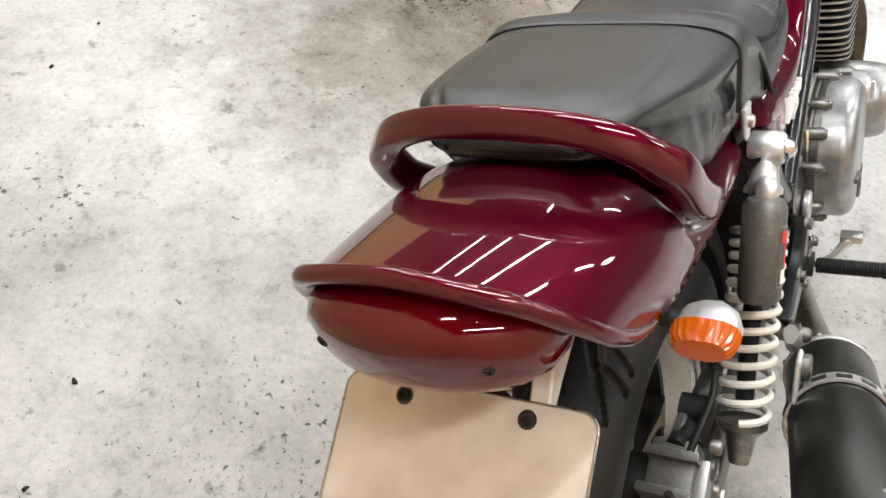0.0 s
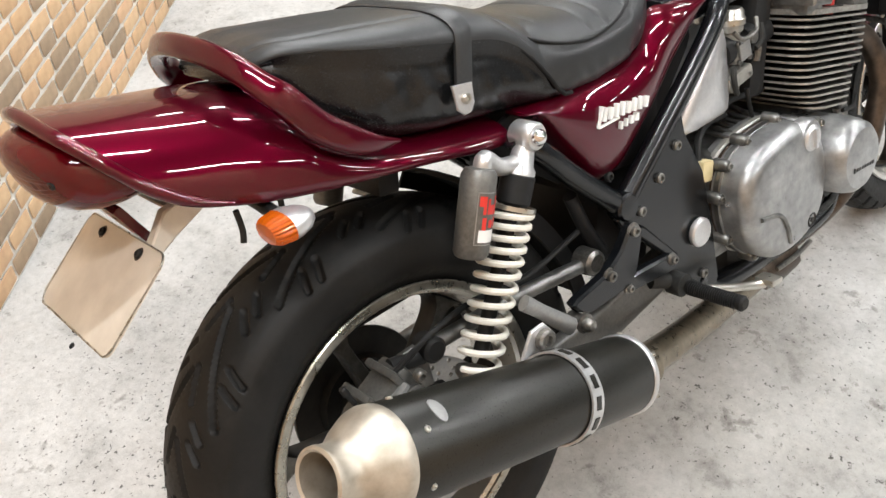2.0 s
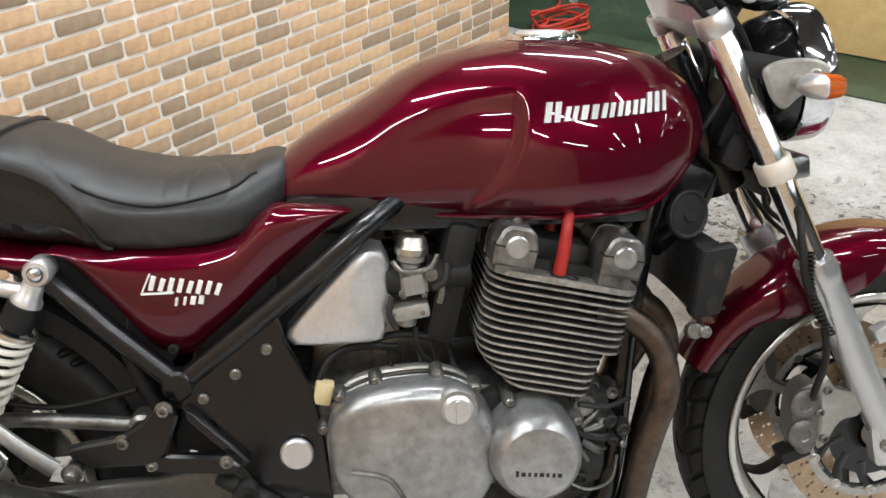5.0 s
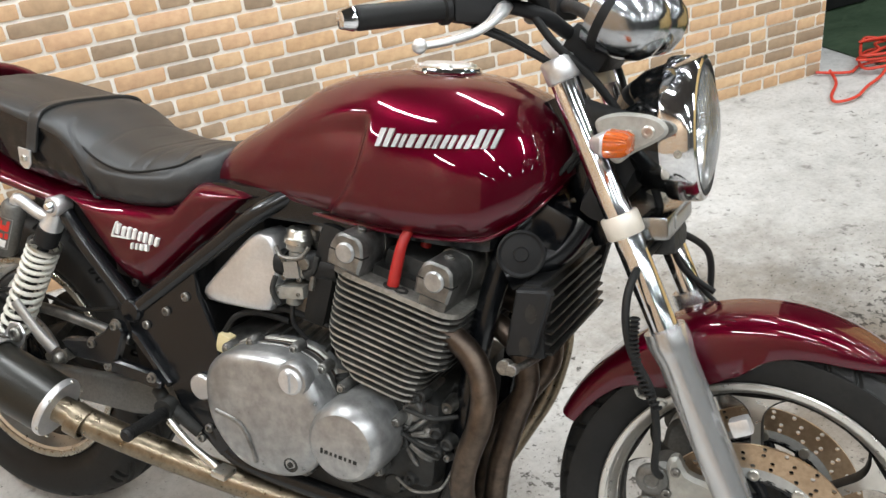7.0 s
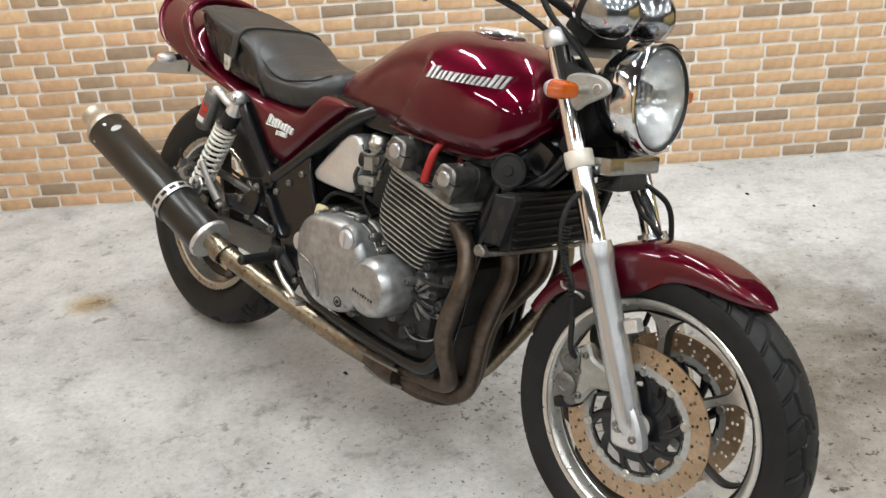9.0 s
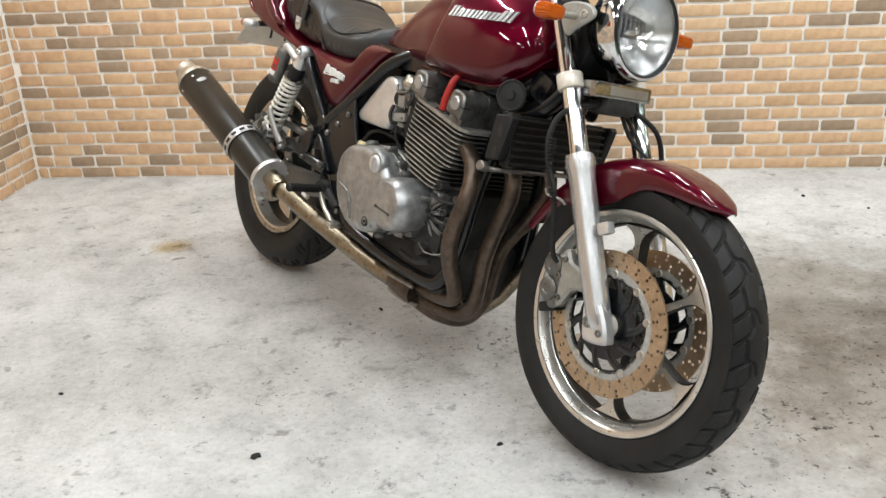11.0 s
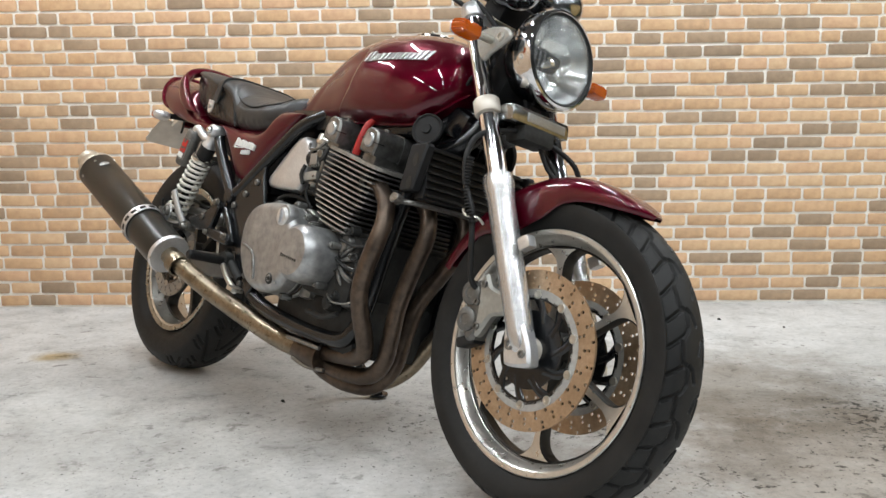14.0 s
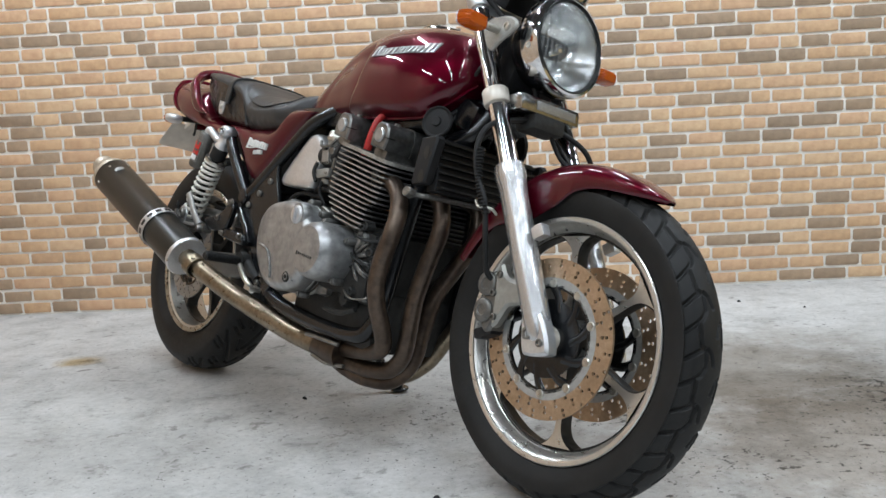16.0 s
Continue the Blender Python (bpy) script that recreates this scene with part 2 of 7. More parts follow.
def floor_material():
    m = FLOORMAT
    b = m.node_tree.nodes["Principled BSDF"]
    broad, mid, fine, pits = grain(m, 0.9, 5.0, 0.65), grain(m, 7.0, 10.0, 0.74), grain(m, 62.0, 9.0, 0.8), grain(m, 105.0, 3.0, 0.6)
    base = ramp(m, broad, "Fac", [(0.33, (0.42, 0.415, 0.405)), (0.5, (0.55, 0.545, 0.535)), (0.68, (0.65, 0.645, 0.635))])
    spots = ramp(m, mid, "Fac", [(0.32, (0.42, 0.415, 0.405)), (0.425, (0.82, 0.82, 0.815)), (0.56, (1, 1, 1))])
    specks = ramp(m, fine, "Fac", [(0.3, (0.35, 0.35, 0.34)), (0.41, (0.84, 0.84, 0.84)), (0.6, (1, 1, 1))])
    # dark grit that gathers in patches
    grit, where = grain(m, 38.0, 4.0, 0.7), grain(m, 1.7, 4.0, 0.6)
    both = node(m, "ShaderNodeMath", operation="MULTIPLY_ADD")
    wire(m, where, "Fac", both, 0)
    both.inputs[1].default_value = 0.55
    wire(m, grit, "Fac", both, 2)
    # more of it on the trodden and oily patches of the ground

    def gathered(source, out, patches):
        for centre, reach, amount in patches:
            near = node(m, "ShaderNodeVectorMath", operation="DISTANCE")
            wire(m, coords(m), "Object", near, 0)
            near.inputs[1].default_value = (*centre, 0.0)
            far = node(m, "ShaderNodeMapRange")
            far.inputs["From Min"].default_value, far.inputs["From Max"].default_value = 0.1 * reach, reach
            far.inputs["To Min"].default_value, far.inputs["To Max"].default_value = -amount, 0.0
            wire(m, near, "Value", far, "Value")
            total = node(m, "ShaderNodeMath", operation="ADD")
            wire(m, source, out, total, 0), wire(m, far, 0, total, 1)
            source, out = total, 0
        return source

    sum_ = gathered(both, 0, (((3.5, -1.8), 1.0, 0.115), ((2.15, -1.7), 0.9, 0.03)))
    dotted = gathered(pits, "Fac", (((1.78, -0.55), 0.5, 0.07), ((2.1, -1.65), 0.7, 0.035), ((3.4, -1.6), 0.8, 0.05)))
    dots = ramp(m, dotted, 0, [(0.27, (0.16, 0.16, 0.155)), (0.335, (1, 1, 1))])
    flecks = ramp(m, sum_, 0, [(0.55, (0.16, 0.155, 0.145)), (0.6, (1, 1, 1))])
    scuffs = ramp(m, grain(m, 11.0, 9.0, 0.68), "Fac", [(0.3, (0.3, 0.29, 0.275)), (0.375, (0.7, 0.69, 0.68)), (0.395, (1, 1, 1))])
    out = base
    for layer, amount in ((spots, 0.75), (specks, 0.85), (dots, 0.9), (flecks, 0.9), (scuffs, 0.75)):
        mix = node(m, "ShaderNodeMix", data_type="RGBA", blend_type="MULTIPLY")
        mix.inputs[0].default_value = amount
        wire(m, out, "Color" if out is base else 2, mix, 6), wire(m, layer, "Color", mix, 7)
        out = mix
    # oil stains, a rusty patch and painted shade under the motorcycle, ragged by noise
    place = coords(m)
    ragged = grain(m, 6.0, 7.0, 0.7)
    for x, y, rx, ry, colour, amount in ((3.15, -1.3, 0.36, 0.42, (0.235, 0.21, 0.18), 0.8), (3.3, -1.85, 0.6, 0.4, (0.275, 0.238, 0.2), 0.8), (3.7, -1.3, 0.5, 0.45, (0.36, 0.345, 0.32), 0.35), (1.55, -1.75, 0.55, 0.35, (0.38, 0.37, 0.35), 0.35), (0.985, -0.85, 0.06, 0.05, (0.4, 0.3, 0.14), 0.8), (1.95, -1.25, 0.75, 0.5, (0.4, 0.38, 0.35), 0.35), (3.9, -2.6, 0.6, 0.5, (0.36, 0.34, 0.31), 0.45), (4.3, -1.35, 0.5, 0.25, (0.4, 0.38, 0.35), 0.4)):
        shift = node(m, "ShaderNodeMapping")
        shift.inputs["Location"].default_value = (-x / rx, -y / ry, 0)
        shift.inputs["Scale"].default_value = (1 / rx, 1 / ry, 1)
        wire(m, place, "Object", shift, "Vector")
        length = node(m, "ShaderNodeVectorMath", operation="LENGTH")
        wire(m, shift, 0, length, 0)
        rag = node(m, "ShaderNodeMath", operation="MULTIPLY_ADD")
        wire(m, ragged, "Fac", rag, 0)
        rag.inputs[1].default_value = 1.9
        wire(m, length, "Value", rag, 2)
        mask = ramp(m, rag, 0, [(0.0, (amount,) * 3), (0.45, (amount,) * 3), (1.0, (0, 0, 0))])
        scaled = node(m, "ShaderNodeMath", operation="MULTIPLY_ADD")
        wire(m, rag, 0, scaled, 0)
        scaled.inputs[1].default_value, scaled.inputs[2].default_value = 0.5, -0.3
        wire(m, scaled, 0, mask, "Fac")
        mix = node(m, "ShaderNodeMix", data_type="RGBA", blend_type="MULTIPLY")
        wire(m, mask, "Color", mix, 0), wire(m, out, 2, mix, 6)
        mix.inputs[7].default_value = (*[c / 0.55 for c in colour], 1)
        out = mix
    wire(m, out, 2, b, "Base Color")
    r = ramp(m, mid, "Fac", [(0.3, (0.6,) * 3), (0.65, (0.82,) * 3)])
    wire(m, r, "Color", b, "Roughness")
    b.inputs["Specular IOR Level"].default_value = 0.14
    bump(m, fine, "Fac", 0.6, 0.003)


floor_material()


# ---------------------------------------------------------------- mesh tools
class G:
    """Vertices and faces of one mesh while it is put together."""

    def __init__(self):
        self.v, self.f = [], []

    def add(self, verts, faces):
        n = len(self.v)
        self.v += [tuple(p) for p in verts]
        self.f += [tuple(i + n for i in face) for face in faces]
        return self


def spline(points, steps=8, closed=False):
    """A smooth line through the points (Catmull-Rom)."""
    P = [np.array(p, float) for p in points]
    n, out = len(P), []
    for i in range(n if closed else n - 1):
        a, b, c, d = (P[(i - 1) % n], P[i], P[(i + 1) % n], P[(i + 2) % n]) if closed else (P[max(i - 1, 0)], P[i], P[i + 1], P[min(i + 2, n - 1)])
        for k in range(steps):
            t = k / steps
            out.append(0.5 * (2 * b + (c - a) * t + (2 * a - 5 * b + 4 * c - d) * t**2 + (3 * b - a - 3 * c + d) * t**3))
    return out if closed else out + [P[-1]]


def curve1(table, x):
    """A smooth value at x from a table of (x, value)."""
    xs, ys = zip(*table)
    if x <= xs[0]:
        return ys[0]
    if x >= xs[-1]:
        return ys[-1]
    i = max(k for k in range(len(xs) - 1) if xs[k] <= x)
    d = [(ys[k + 1] - ys[k]) / (xs[k + 1] - xs[k]) for k in range(len(xs) - 1)]

    def slope(k):
        if k in (0, len(xs) - 1):
            return d[min(k, len(d) - 1)]
        return 0 if d[k - 1] * d[k] <= 0 else 2 * d[k - 1] * d[k] / (d[k - 1] + d[k])

    h = xs[i + 1] - xs[i]
    t = (x - xs[i]) / h
    return (2 * t**3 - 3 * t**2 + 1) * ys[i] + (t**3 - 2 * t**2 + t) * h * slope(i) + (3 * t**2 - 2 * t**3) * ys[i + 1] + (t**3 - t**2) * h * slope(i + 1)


def loft(g, rings, closed=True, caps=True, loop=False):
    """A skin over rings of equally many points."""
    m, k = len(rings), len(rings[0])
    verts = [p for ring in rings for p in ring]
    faces = []
    for i in range(m if loop else m - 1):
        for j in range(k if closed else k - 1):
            a, b = i * k + j, i * k + (j + 1) % k
            c, d = (i + 1) % m * k + (j + 1) % k, (i + 1) % m * k + j
            faces.append((a, b, c, d))
    if caps and not loop:
        faces += [tuple(range(k))[::-1], tuple((m - 1) * k + j for j in range(k))]
    return g.add(verts, faces)


def frame_of(d):
    d = np.array(d, float) / np.linalg.norm(d)
    a = np.cross(d, (0, 1, 0) if abs(d[1]) < 0.9 else (1, 0, 0))
    a /= np.linalg.norm(a)
    return d, a, np.cross(d, a)


def tube(g, points, r, seg=14, steps=8, smooth=True, flat=1.0, side=None, caps=True, loop=False):
    """A round bar along a line; r a number or a list along the points; flat squeezes it across 'side'."""
    P = spline(points, steps, loop) if smooth and len(points) > 2 else [np.array(p, float) for p in points]
    R = [r] * len(P) if np.isscalar(r) else list(np.interp(np.linspace(0, 1, len(P)), np.linspace(0, 1, len(r)), r))
    rings, a = [], None
    for i, p in enumerate(P):
        q, o = (P[(i + 1) % len(P)], P[i - 1]) if loop else (P[min(i + 1, len(P) - 1)], P[max(i - 1, 0)])
        d = (q - o) / max(np.linalg.norm(q - o), 1e-9)
        if a is None:
            a = np.array(side, float) if side is not None else frame_of(d)[1]
        a = a - d * (a @ d)
        a /= np.linalg.norm(a)
        b = np.cross(d, a)
        rings.append([p + R[i] * (math.cos(t) * a * flat + math.sin(t) * b) for t in np.linspace(0, 2 * math.pi, seg, endpoint=False)])
    return loft(g, rings, True, caps, loop)


def lathe(g, origin, axis, profile, seg=40, caps=False, loop=False):
    """Turns (distance along the axis, radius) rows round an axis."""
    d, a, b = frame_of(axis)
    rings = [[np.array(origin) + s * d + r * (math.cos(t) * a + math.sin(t) * b) for t in np.linspace(0, 2 * math.pi, seg, endpoint=False)] for s, r in profile]
    return loft(g, rings, True, caps, loop)


def disc(g, origin, axis, r, thick, seg=32, edge=0.0015):
    """A flat round piece with eased edges, from origin along the axis."""
    return lathe(g, origin, axis, [(0, 0.0005), (0, r - edge), (edge, r), (thick - edge, r), (thick, r - edge), (thick, 0.0005)], seg, True)


def slab(g, outline, a, b, ease=0.0, lift=lambda p, s: p):
    """A plate: an outline of (u, w) between v = a and v = b, its rims eased."""
    n = len(outline)
    c = np.mean(outline, 0)
    pts = [np.array(p, float) for p in outline]

    def inset(e):
        out = []
        for i in range(n):
            p, q, r = pts[i - 1], pts[i], pts[(i + 1) % n]
            n1, n2 = np.array([-(q - p)[1], (q - p)[0]]), np.array([-(r - q)[1], (r - q)[0]])
            m = n1 / max(np.linalg.norm(n1), 1e-9) + n2 / max(np.linalg.norm(n2), 1e-9)
            m = m / max(np.linalg.norm(m), 0.7)
            if m @ (c - q) < 0 and n < 5:
                m = -m
            out.append(q + m * e)
        return out

    area = sum(pts[i - 1][0] * pts[i][1] - pts[i][0] * pts[i - 1][1] for i in range(n))
    sgn = 1 if area > 0 else -1
    s = 1 if b > a else -1
    rows = [(a, sgn * ease), (a + s * ease, 0), (b - s * ease, 0), (b, sgn * ease)] if ease else [(a, 0), (b, 0)]
    rings = [[lift((p[0], v, p[1]), v) for p in inset(e)] for v, e in rows]
    return loft(g, rings)


def block(g, centre, size, rx=0.0, ry=0.0, rz=0.0, ease=0.004):
    """A box with eased edges."""
    m = pose(*centre, rx, ry, rz)
    hx, hy, hz = (s / 2 for s in size)
    e = min(ease, hx * 0.9, hy * 0.9, hz * 0.9)
    bm = bmesh.new()
    bmesh.ops.create_cube(bm, size=1)
    for v in bm.verts:
        v.co = Vector((v.co.x * 2 * hx, v.co.y * 2 * hy, v.co.z * 2 * hz))
    if e > 0:
        bmesh.ops.bevel(bm, geom=bm.edges[:], offset=e, segments=2, affect="EDGES", profile=0.6)
    bm.verts.index_update()
    g.add([m @ v.co for v in bm.verts], [[v.index for v in f.verts] for f in bm.faces])
    bm.free()
    return g


def dome_bolt(g, p, axis, r, h=None):
    """A round bolt head with a socket."""
    h = h or r * 0.9
    return lathe(g, p, axis, [(0, 0.0002), (0, r), (h * 0.75, r), (h, r * 0.8), (h, r * 0.5), (h * 0.5, r * 0.42), (h * 0.5, 0.0002)], 14, True)


def mesh_object(name, g, mat, angle=38):
    data = bpy.data.meshes.new(name)
    data.from_pydata([tuple(map(float, p)) for p in g.v], [], g.f)
    data.validate()
    bm = bmesh.new()
    bm.from_mesh(data)
    bmesh.ops.recalc_face_normals(bm, faces=bm.faces[:])
    bm.to_mesh(data)
    bm.free()
    data.materials.append(mat)
    data.polygons.foreach_set("use_smooth", [True] * len(data.polygons))
    data.set_sharp_from_angle(angle=radians(angle))
    return new(name, data)


BASE = Vector((0.75, 0.0, -0.366))


def part(name, g, mat, parent, label="", angle=38):
    """A part of the motorcycle, given in the motorcycle's own measures."""
    ob = mesh_object(name, g, mat, angle)
    ob.data.transform(Matrix.Translation(-BASE))
    ob.parent = parent
    if label:
        ob["label"] = label
    return ob


# ---------------------------------------------------------------- the room
WALL_END = 4.672


def plain_box(name, lo, hi, mat, label, category="wall"):
    g = G()
    block(g, [(a + b) / 2 for a, b in zip(lo, hi)], [b - a for a, b in zip(lo, hi)], ease=0)
    return tagged(mesh_object(name, g, mat), label, category, kind="structure")


g = G()
xs, ys = np.linspace(-0.1, 10.1, 90), np.linspace(-9.1, 3.6, 90)
g.add([(x, y, 0.0035 * noise.noise((x * 1.3, y * 1.3, 0.3)) - 0.0035) for x in xs for y in ys], [(i * 90 + j, i * 90 + j + 90, i * 90 + j + 91, i * 90 + j + 1) for i in range(89) for j in range(89)])
floor = tagged(mesh_object("floor", g, FLOORMAT), "stained pale grey concrete garage floor", "floor", kind="structure")
wall_back = plain_box("wall_back", (-0.15, 0.008, -0.05), (WALL_END - 0.004, 0.16, CEILING), MORTAR, "ochre brick wall with pale mortar joints")
wall_left = plain_box("wall_left", (-0.16, -6.0, -0.05), (-0.008, 0.005, CEILING), MORTAR, "ochre brick side wall with pale mortar joints")
wall_far = plain_box("wall_far", (10.0, -9.0, -0.05), (10.15, 3.5, CEILING), PLASTER, "plain painted far wall")
wall_front = plain_box("wall_front", (-0.16, -9.15, -0.05), (10.15, -9.0, CEILING), PLASTER, "plain painted wall of the garage")
wall_gap = plain_box("wall_gap", (-0.16, -9.0, -0.05), (-0.01, -6.0, CEILING), PLASTER, "plain painted side wall")
wall_rear = plain_box("wall_rear", (4.5, 3.5, -0.05), (10.15, 3.65, CEILING), PLASTER, "plain painted wall behind the opening")
wall_jog = plain_box("wall_jog", (4.45, 0.165, -0.05), (4.6, 3.5, CEILING), PLASTER, "plain painted wall behind the brick wall")
ceiling = plain_box("ceiling", (-0.2, -9.2, CEILING), (10.2, 3.7, CEILING + 0.1), CEILINGMAT, "plain dark grey ceiling", "ceiling")

PITCH, JOINT, PROUD = 0.0545, 0.0088, 0.0026


def brick_rows(length, height, seed):
    """The bricks of a wall: start, end, foot and head of each."""
    rnd = random.Random(seed)
    out, row = [], 0
    z = 0.004
    while z < height - 0.02:
        x = -rnd.random() * 0.15
        while x < length:
            w = rnd.choice((0.085, 0.1, 0.12, 0.13, 0.14, 0.145, 0.15, 0.155, 0.165, 0.175))
            a, b = max(x, 0.0), min(x + w, length)
            if b - a > 0.02:
                out.append((a + JOINT / 2, b - JOINT / 2, z, min(z + PITCH - JOINT, height), rnd.random()))
            x += w
        z += PITCH
        row += 1
    return out


def brick_mesh(g, a, b, z0, z1, r, place):
    """One brick: a hand-made face with rubbed corners and eased rims."""
    e = 0.0026
    h = PROUD + 0.001 * (r - 0.5)
    rnd = random.Random(int(r * 1e6) + int(a * 1e4))
    rim = []
    for x, z, sx, sz in ((a, z0, 1, 1), (b, z0, -1, 1), (b, z1, -1, -1), (a, z1, 1, -1)):
        p, q = rnd.uniform(0.002, 0.009), rnd.uniform(0.002, 0.006)
        dz = sz * rnd.uniform(-0.0012, 0.0022)
        pair = [(x + sx * rnd.uniform(-0.0008, 0.0014), z + dz + sz * q), (x + sx * p, z + dz)]
        rim += pair if sx * sz > 0 else pair[::-1]
    mid = ((a + b) / 2, (z0 + z1) / 2)
    inner = [(x + math.copysign(e, mid[0] - x), z + math.copysign(e, mid[1] - z)) for x, z in rim]
    rings = [[(x, z, 0) for x, z in rim], [(x, z, h - 0.0013) for x, z in rim], [(x, z, h) for x, z in inner]]
    v = [place(*p) for ring in rings for p in ring]
    f = [(i + k, (i + 1) % 8 + k, (i + 1) % 8 + k + 8, i + k + 8) for k in (0, 8) for i in range(8)] + [tuple(range(16, 24))]
    g.add(v, f)


# green painted floor and the yellow board past the end of the brick wall
g = G()
block(g, (7.45, -2.7, 0.0), (5.04, 12.4, 0.006), ease=0)
tagged(mesh_object("floor_green", g, GREEN), "worn green painted floor area", "floor", kind="structure")
g = G()
block(g, (5.42, -2.2, 0.62), (0.03, 3.4, 1.22), ease=0.003)
tagged(mesh_object("board", g, BOARD), "yellow plywood board standing on the green floor", "board")
g = G()
block(g, (5.15, 0.95, 0.75), (0.9, 0.6, 1.48), ease=0.02)
tagged(mesh_object("cabinet", g, PLASTIC), "dark metal cabinet standing behind the wall end", "cabinet")

# red extension cable lying in loops
g, rnd = G(), random.Random(4)
line = [(4.64, 0.0, 0.012), (4.75, -0.08, 0.01), (4.86, -0.05, 0.012)]
for k in range(34):
    a = k * 0.83
    rx, ry = 0.16 + 0.05 * math.sin(k * 1.7), 0.11 + 0.04 * math.cos(k * 2.3)
    line.append((5.0 + rx * math.cos(a) + rnd.uniform(-0.03, 0.03), -0.08 + ry * math.sin(a) + rnd.uniform(-0.03, 0.03), 0.014 + 0.0022 * k + rnd.uniform(0, 0.008)))
line += [(5.3, 0.1, 0.03), (5.6, 0.3, 0.012), (5.9, 0.5, 0.012)]
tube(g, line, 0.0065, 8, 6)
tagged(mesh_object("extension_cable", g, CABLE), "red rubber extension cable coiled on the floor", "cable")
g = G()
tube(g, [(4.7, -0.02, 0.012), (4.62, -0.14, 0.01), (4.5, -0.24, 0.01), (4.47, -0.3, 0.01), (4.56, -0.31, 0.012), (4.68, -0.25, 0.012), (4.8, -0.2, 0.012), (4.9, -0.14, 0.02)], 0.0065, 8, 6)
tagged(mesh_object("cable_loop", g, CABLE), "loop of red rubber cable on concrete", "cable")

# fluorescent fittings
g = G()
block(g, (0, 0, 0.045), (0.09, 1.26, 0.07), ease=0.008)
fitting = mesh_object("ceiling_light", g, WHITE)
tagged(fitting, "white batten fluorescent light on the ceiling", "ceiling light", "ceiling lights")
fitting.location = (TUBES[0][0], TUBES[0][1], CEILING - 0.085)
for tx, ty in TUBES[1:]:
    copy_thing(fitting, pose(tx, ty, CEILING - 0.085))

# crumbs of dirt on the floor
rnd = random.Random(11)
for k, (x, y, r) in enumerate([(1.712, -2.158, 0.014), (2.277, -2.087, 0.008), (2.431, -2.395, 0.006), (1.877, -1.381, 0.008), (2.011, -0.199, 0.008), (2.263, -0.291, 0.01), (2.056, -0.19, 0.007), (1.1, -1.9, 0.007), (3.4, -0.35, 0.008), (3.6, -0.5, 0.006), (1.35, -2.4, 0.006)]):
    g = G()
    rings = [[(rad * math.cos(a) * r * (0.5 + 0.8 * rnd.random()), rad * math.sin(a) * r * (0.25 + 0.5 * rnd.random()), h * r) for a in np.linspace(0, 6.283, 9, endpoint=False)] for rad, h in ((1, -0.35), (0.95, 0.15), (0.6, 0.45), (0.1, 0.6))]
    loft(g, rings)
    ob = mesh_object("dirt_crumb", g, GRIMY, 60)
    ob.location, ob.rotation_euler = (x, y, 0), (0, 0, rnd.uniform(0, 3.1))
    tagged(ob, "small dark crumb of dirt on concrete", "dirt", "crumbs on the floor")


# ---------------------------------------------------------------- the motorcycle
LEAN, HEADING = 15.99, -47.19
motorcycle = new("motorcycle")
tagged(motorcycle, "wine-red naked motorcycle leaning on its stand on the concrete floor", "motorcycle")
turn = pose(0, 0, 0, 0, 0, HEADING) @ pose(0, 0, 0, -LEAN)
motorcycle.matrix_world = pose(1.5363, -0.9522, 0.3519) @ turn @ Matrix.Translation(BASE)
REAR, FRONT = (0.0, 0.0, -0.016), (1.522, 0.0, -0.041)


def group(name, label=""):
    """A part that only holds other parts."""
    ob = new(name)
    ob.parent = motorcycle
    ob.empty_display_size = 0.05
    if label:
        ob["label"] = label
    return ob


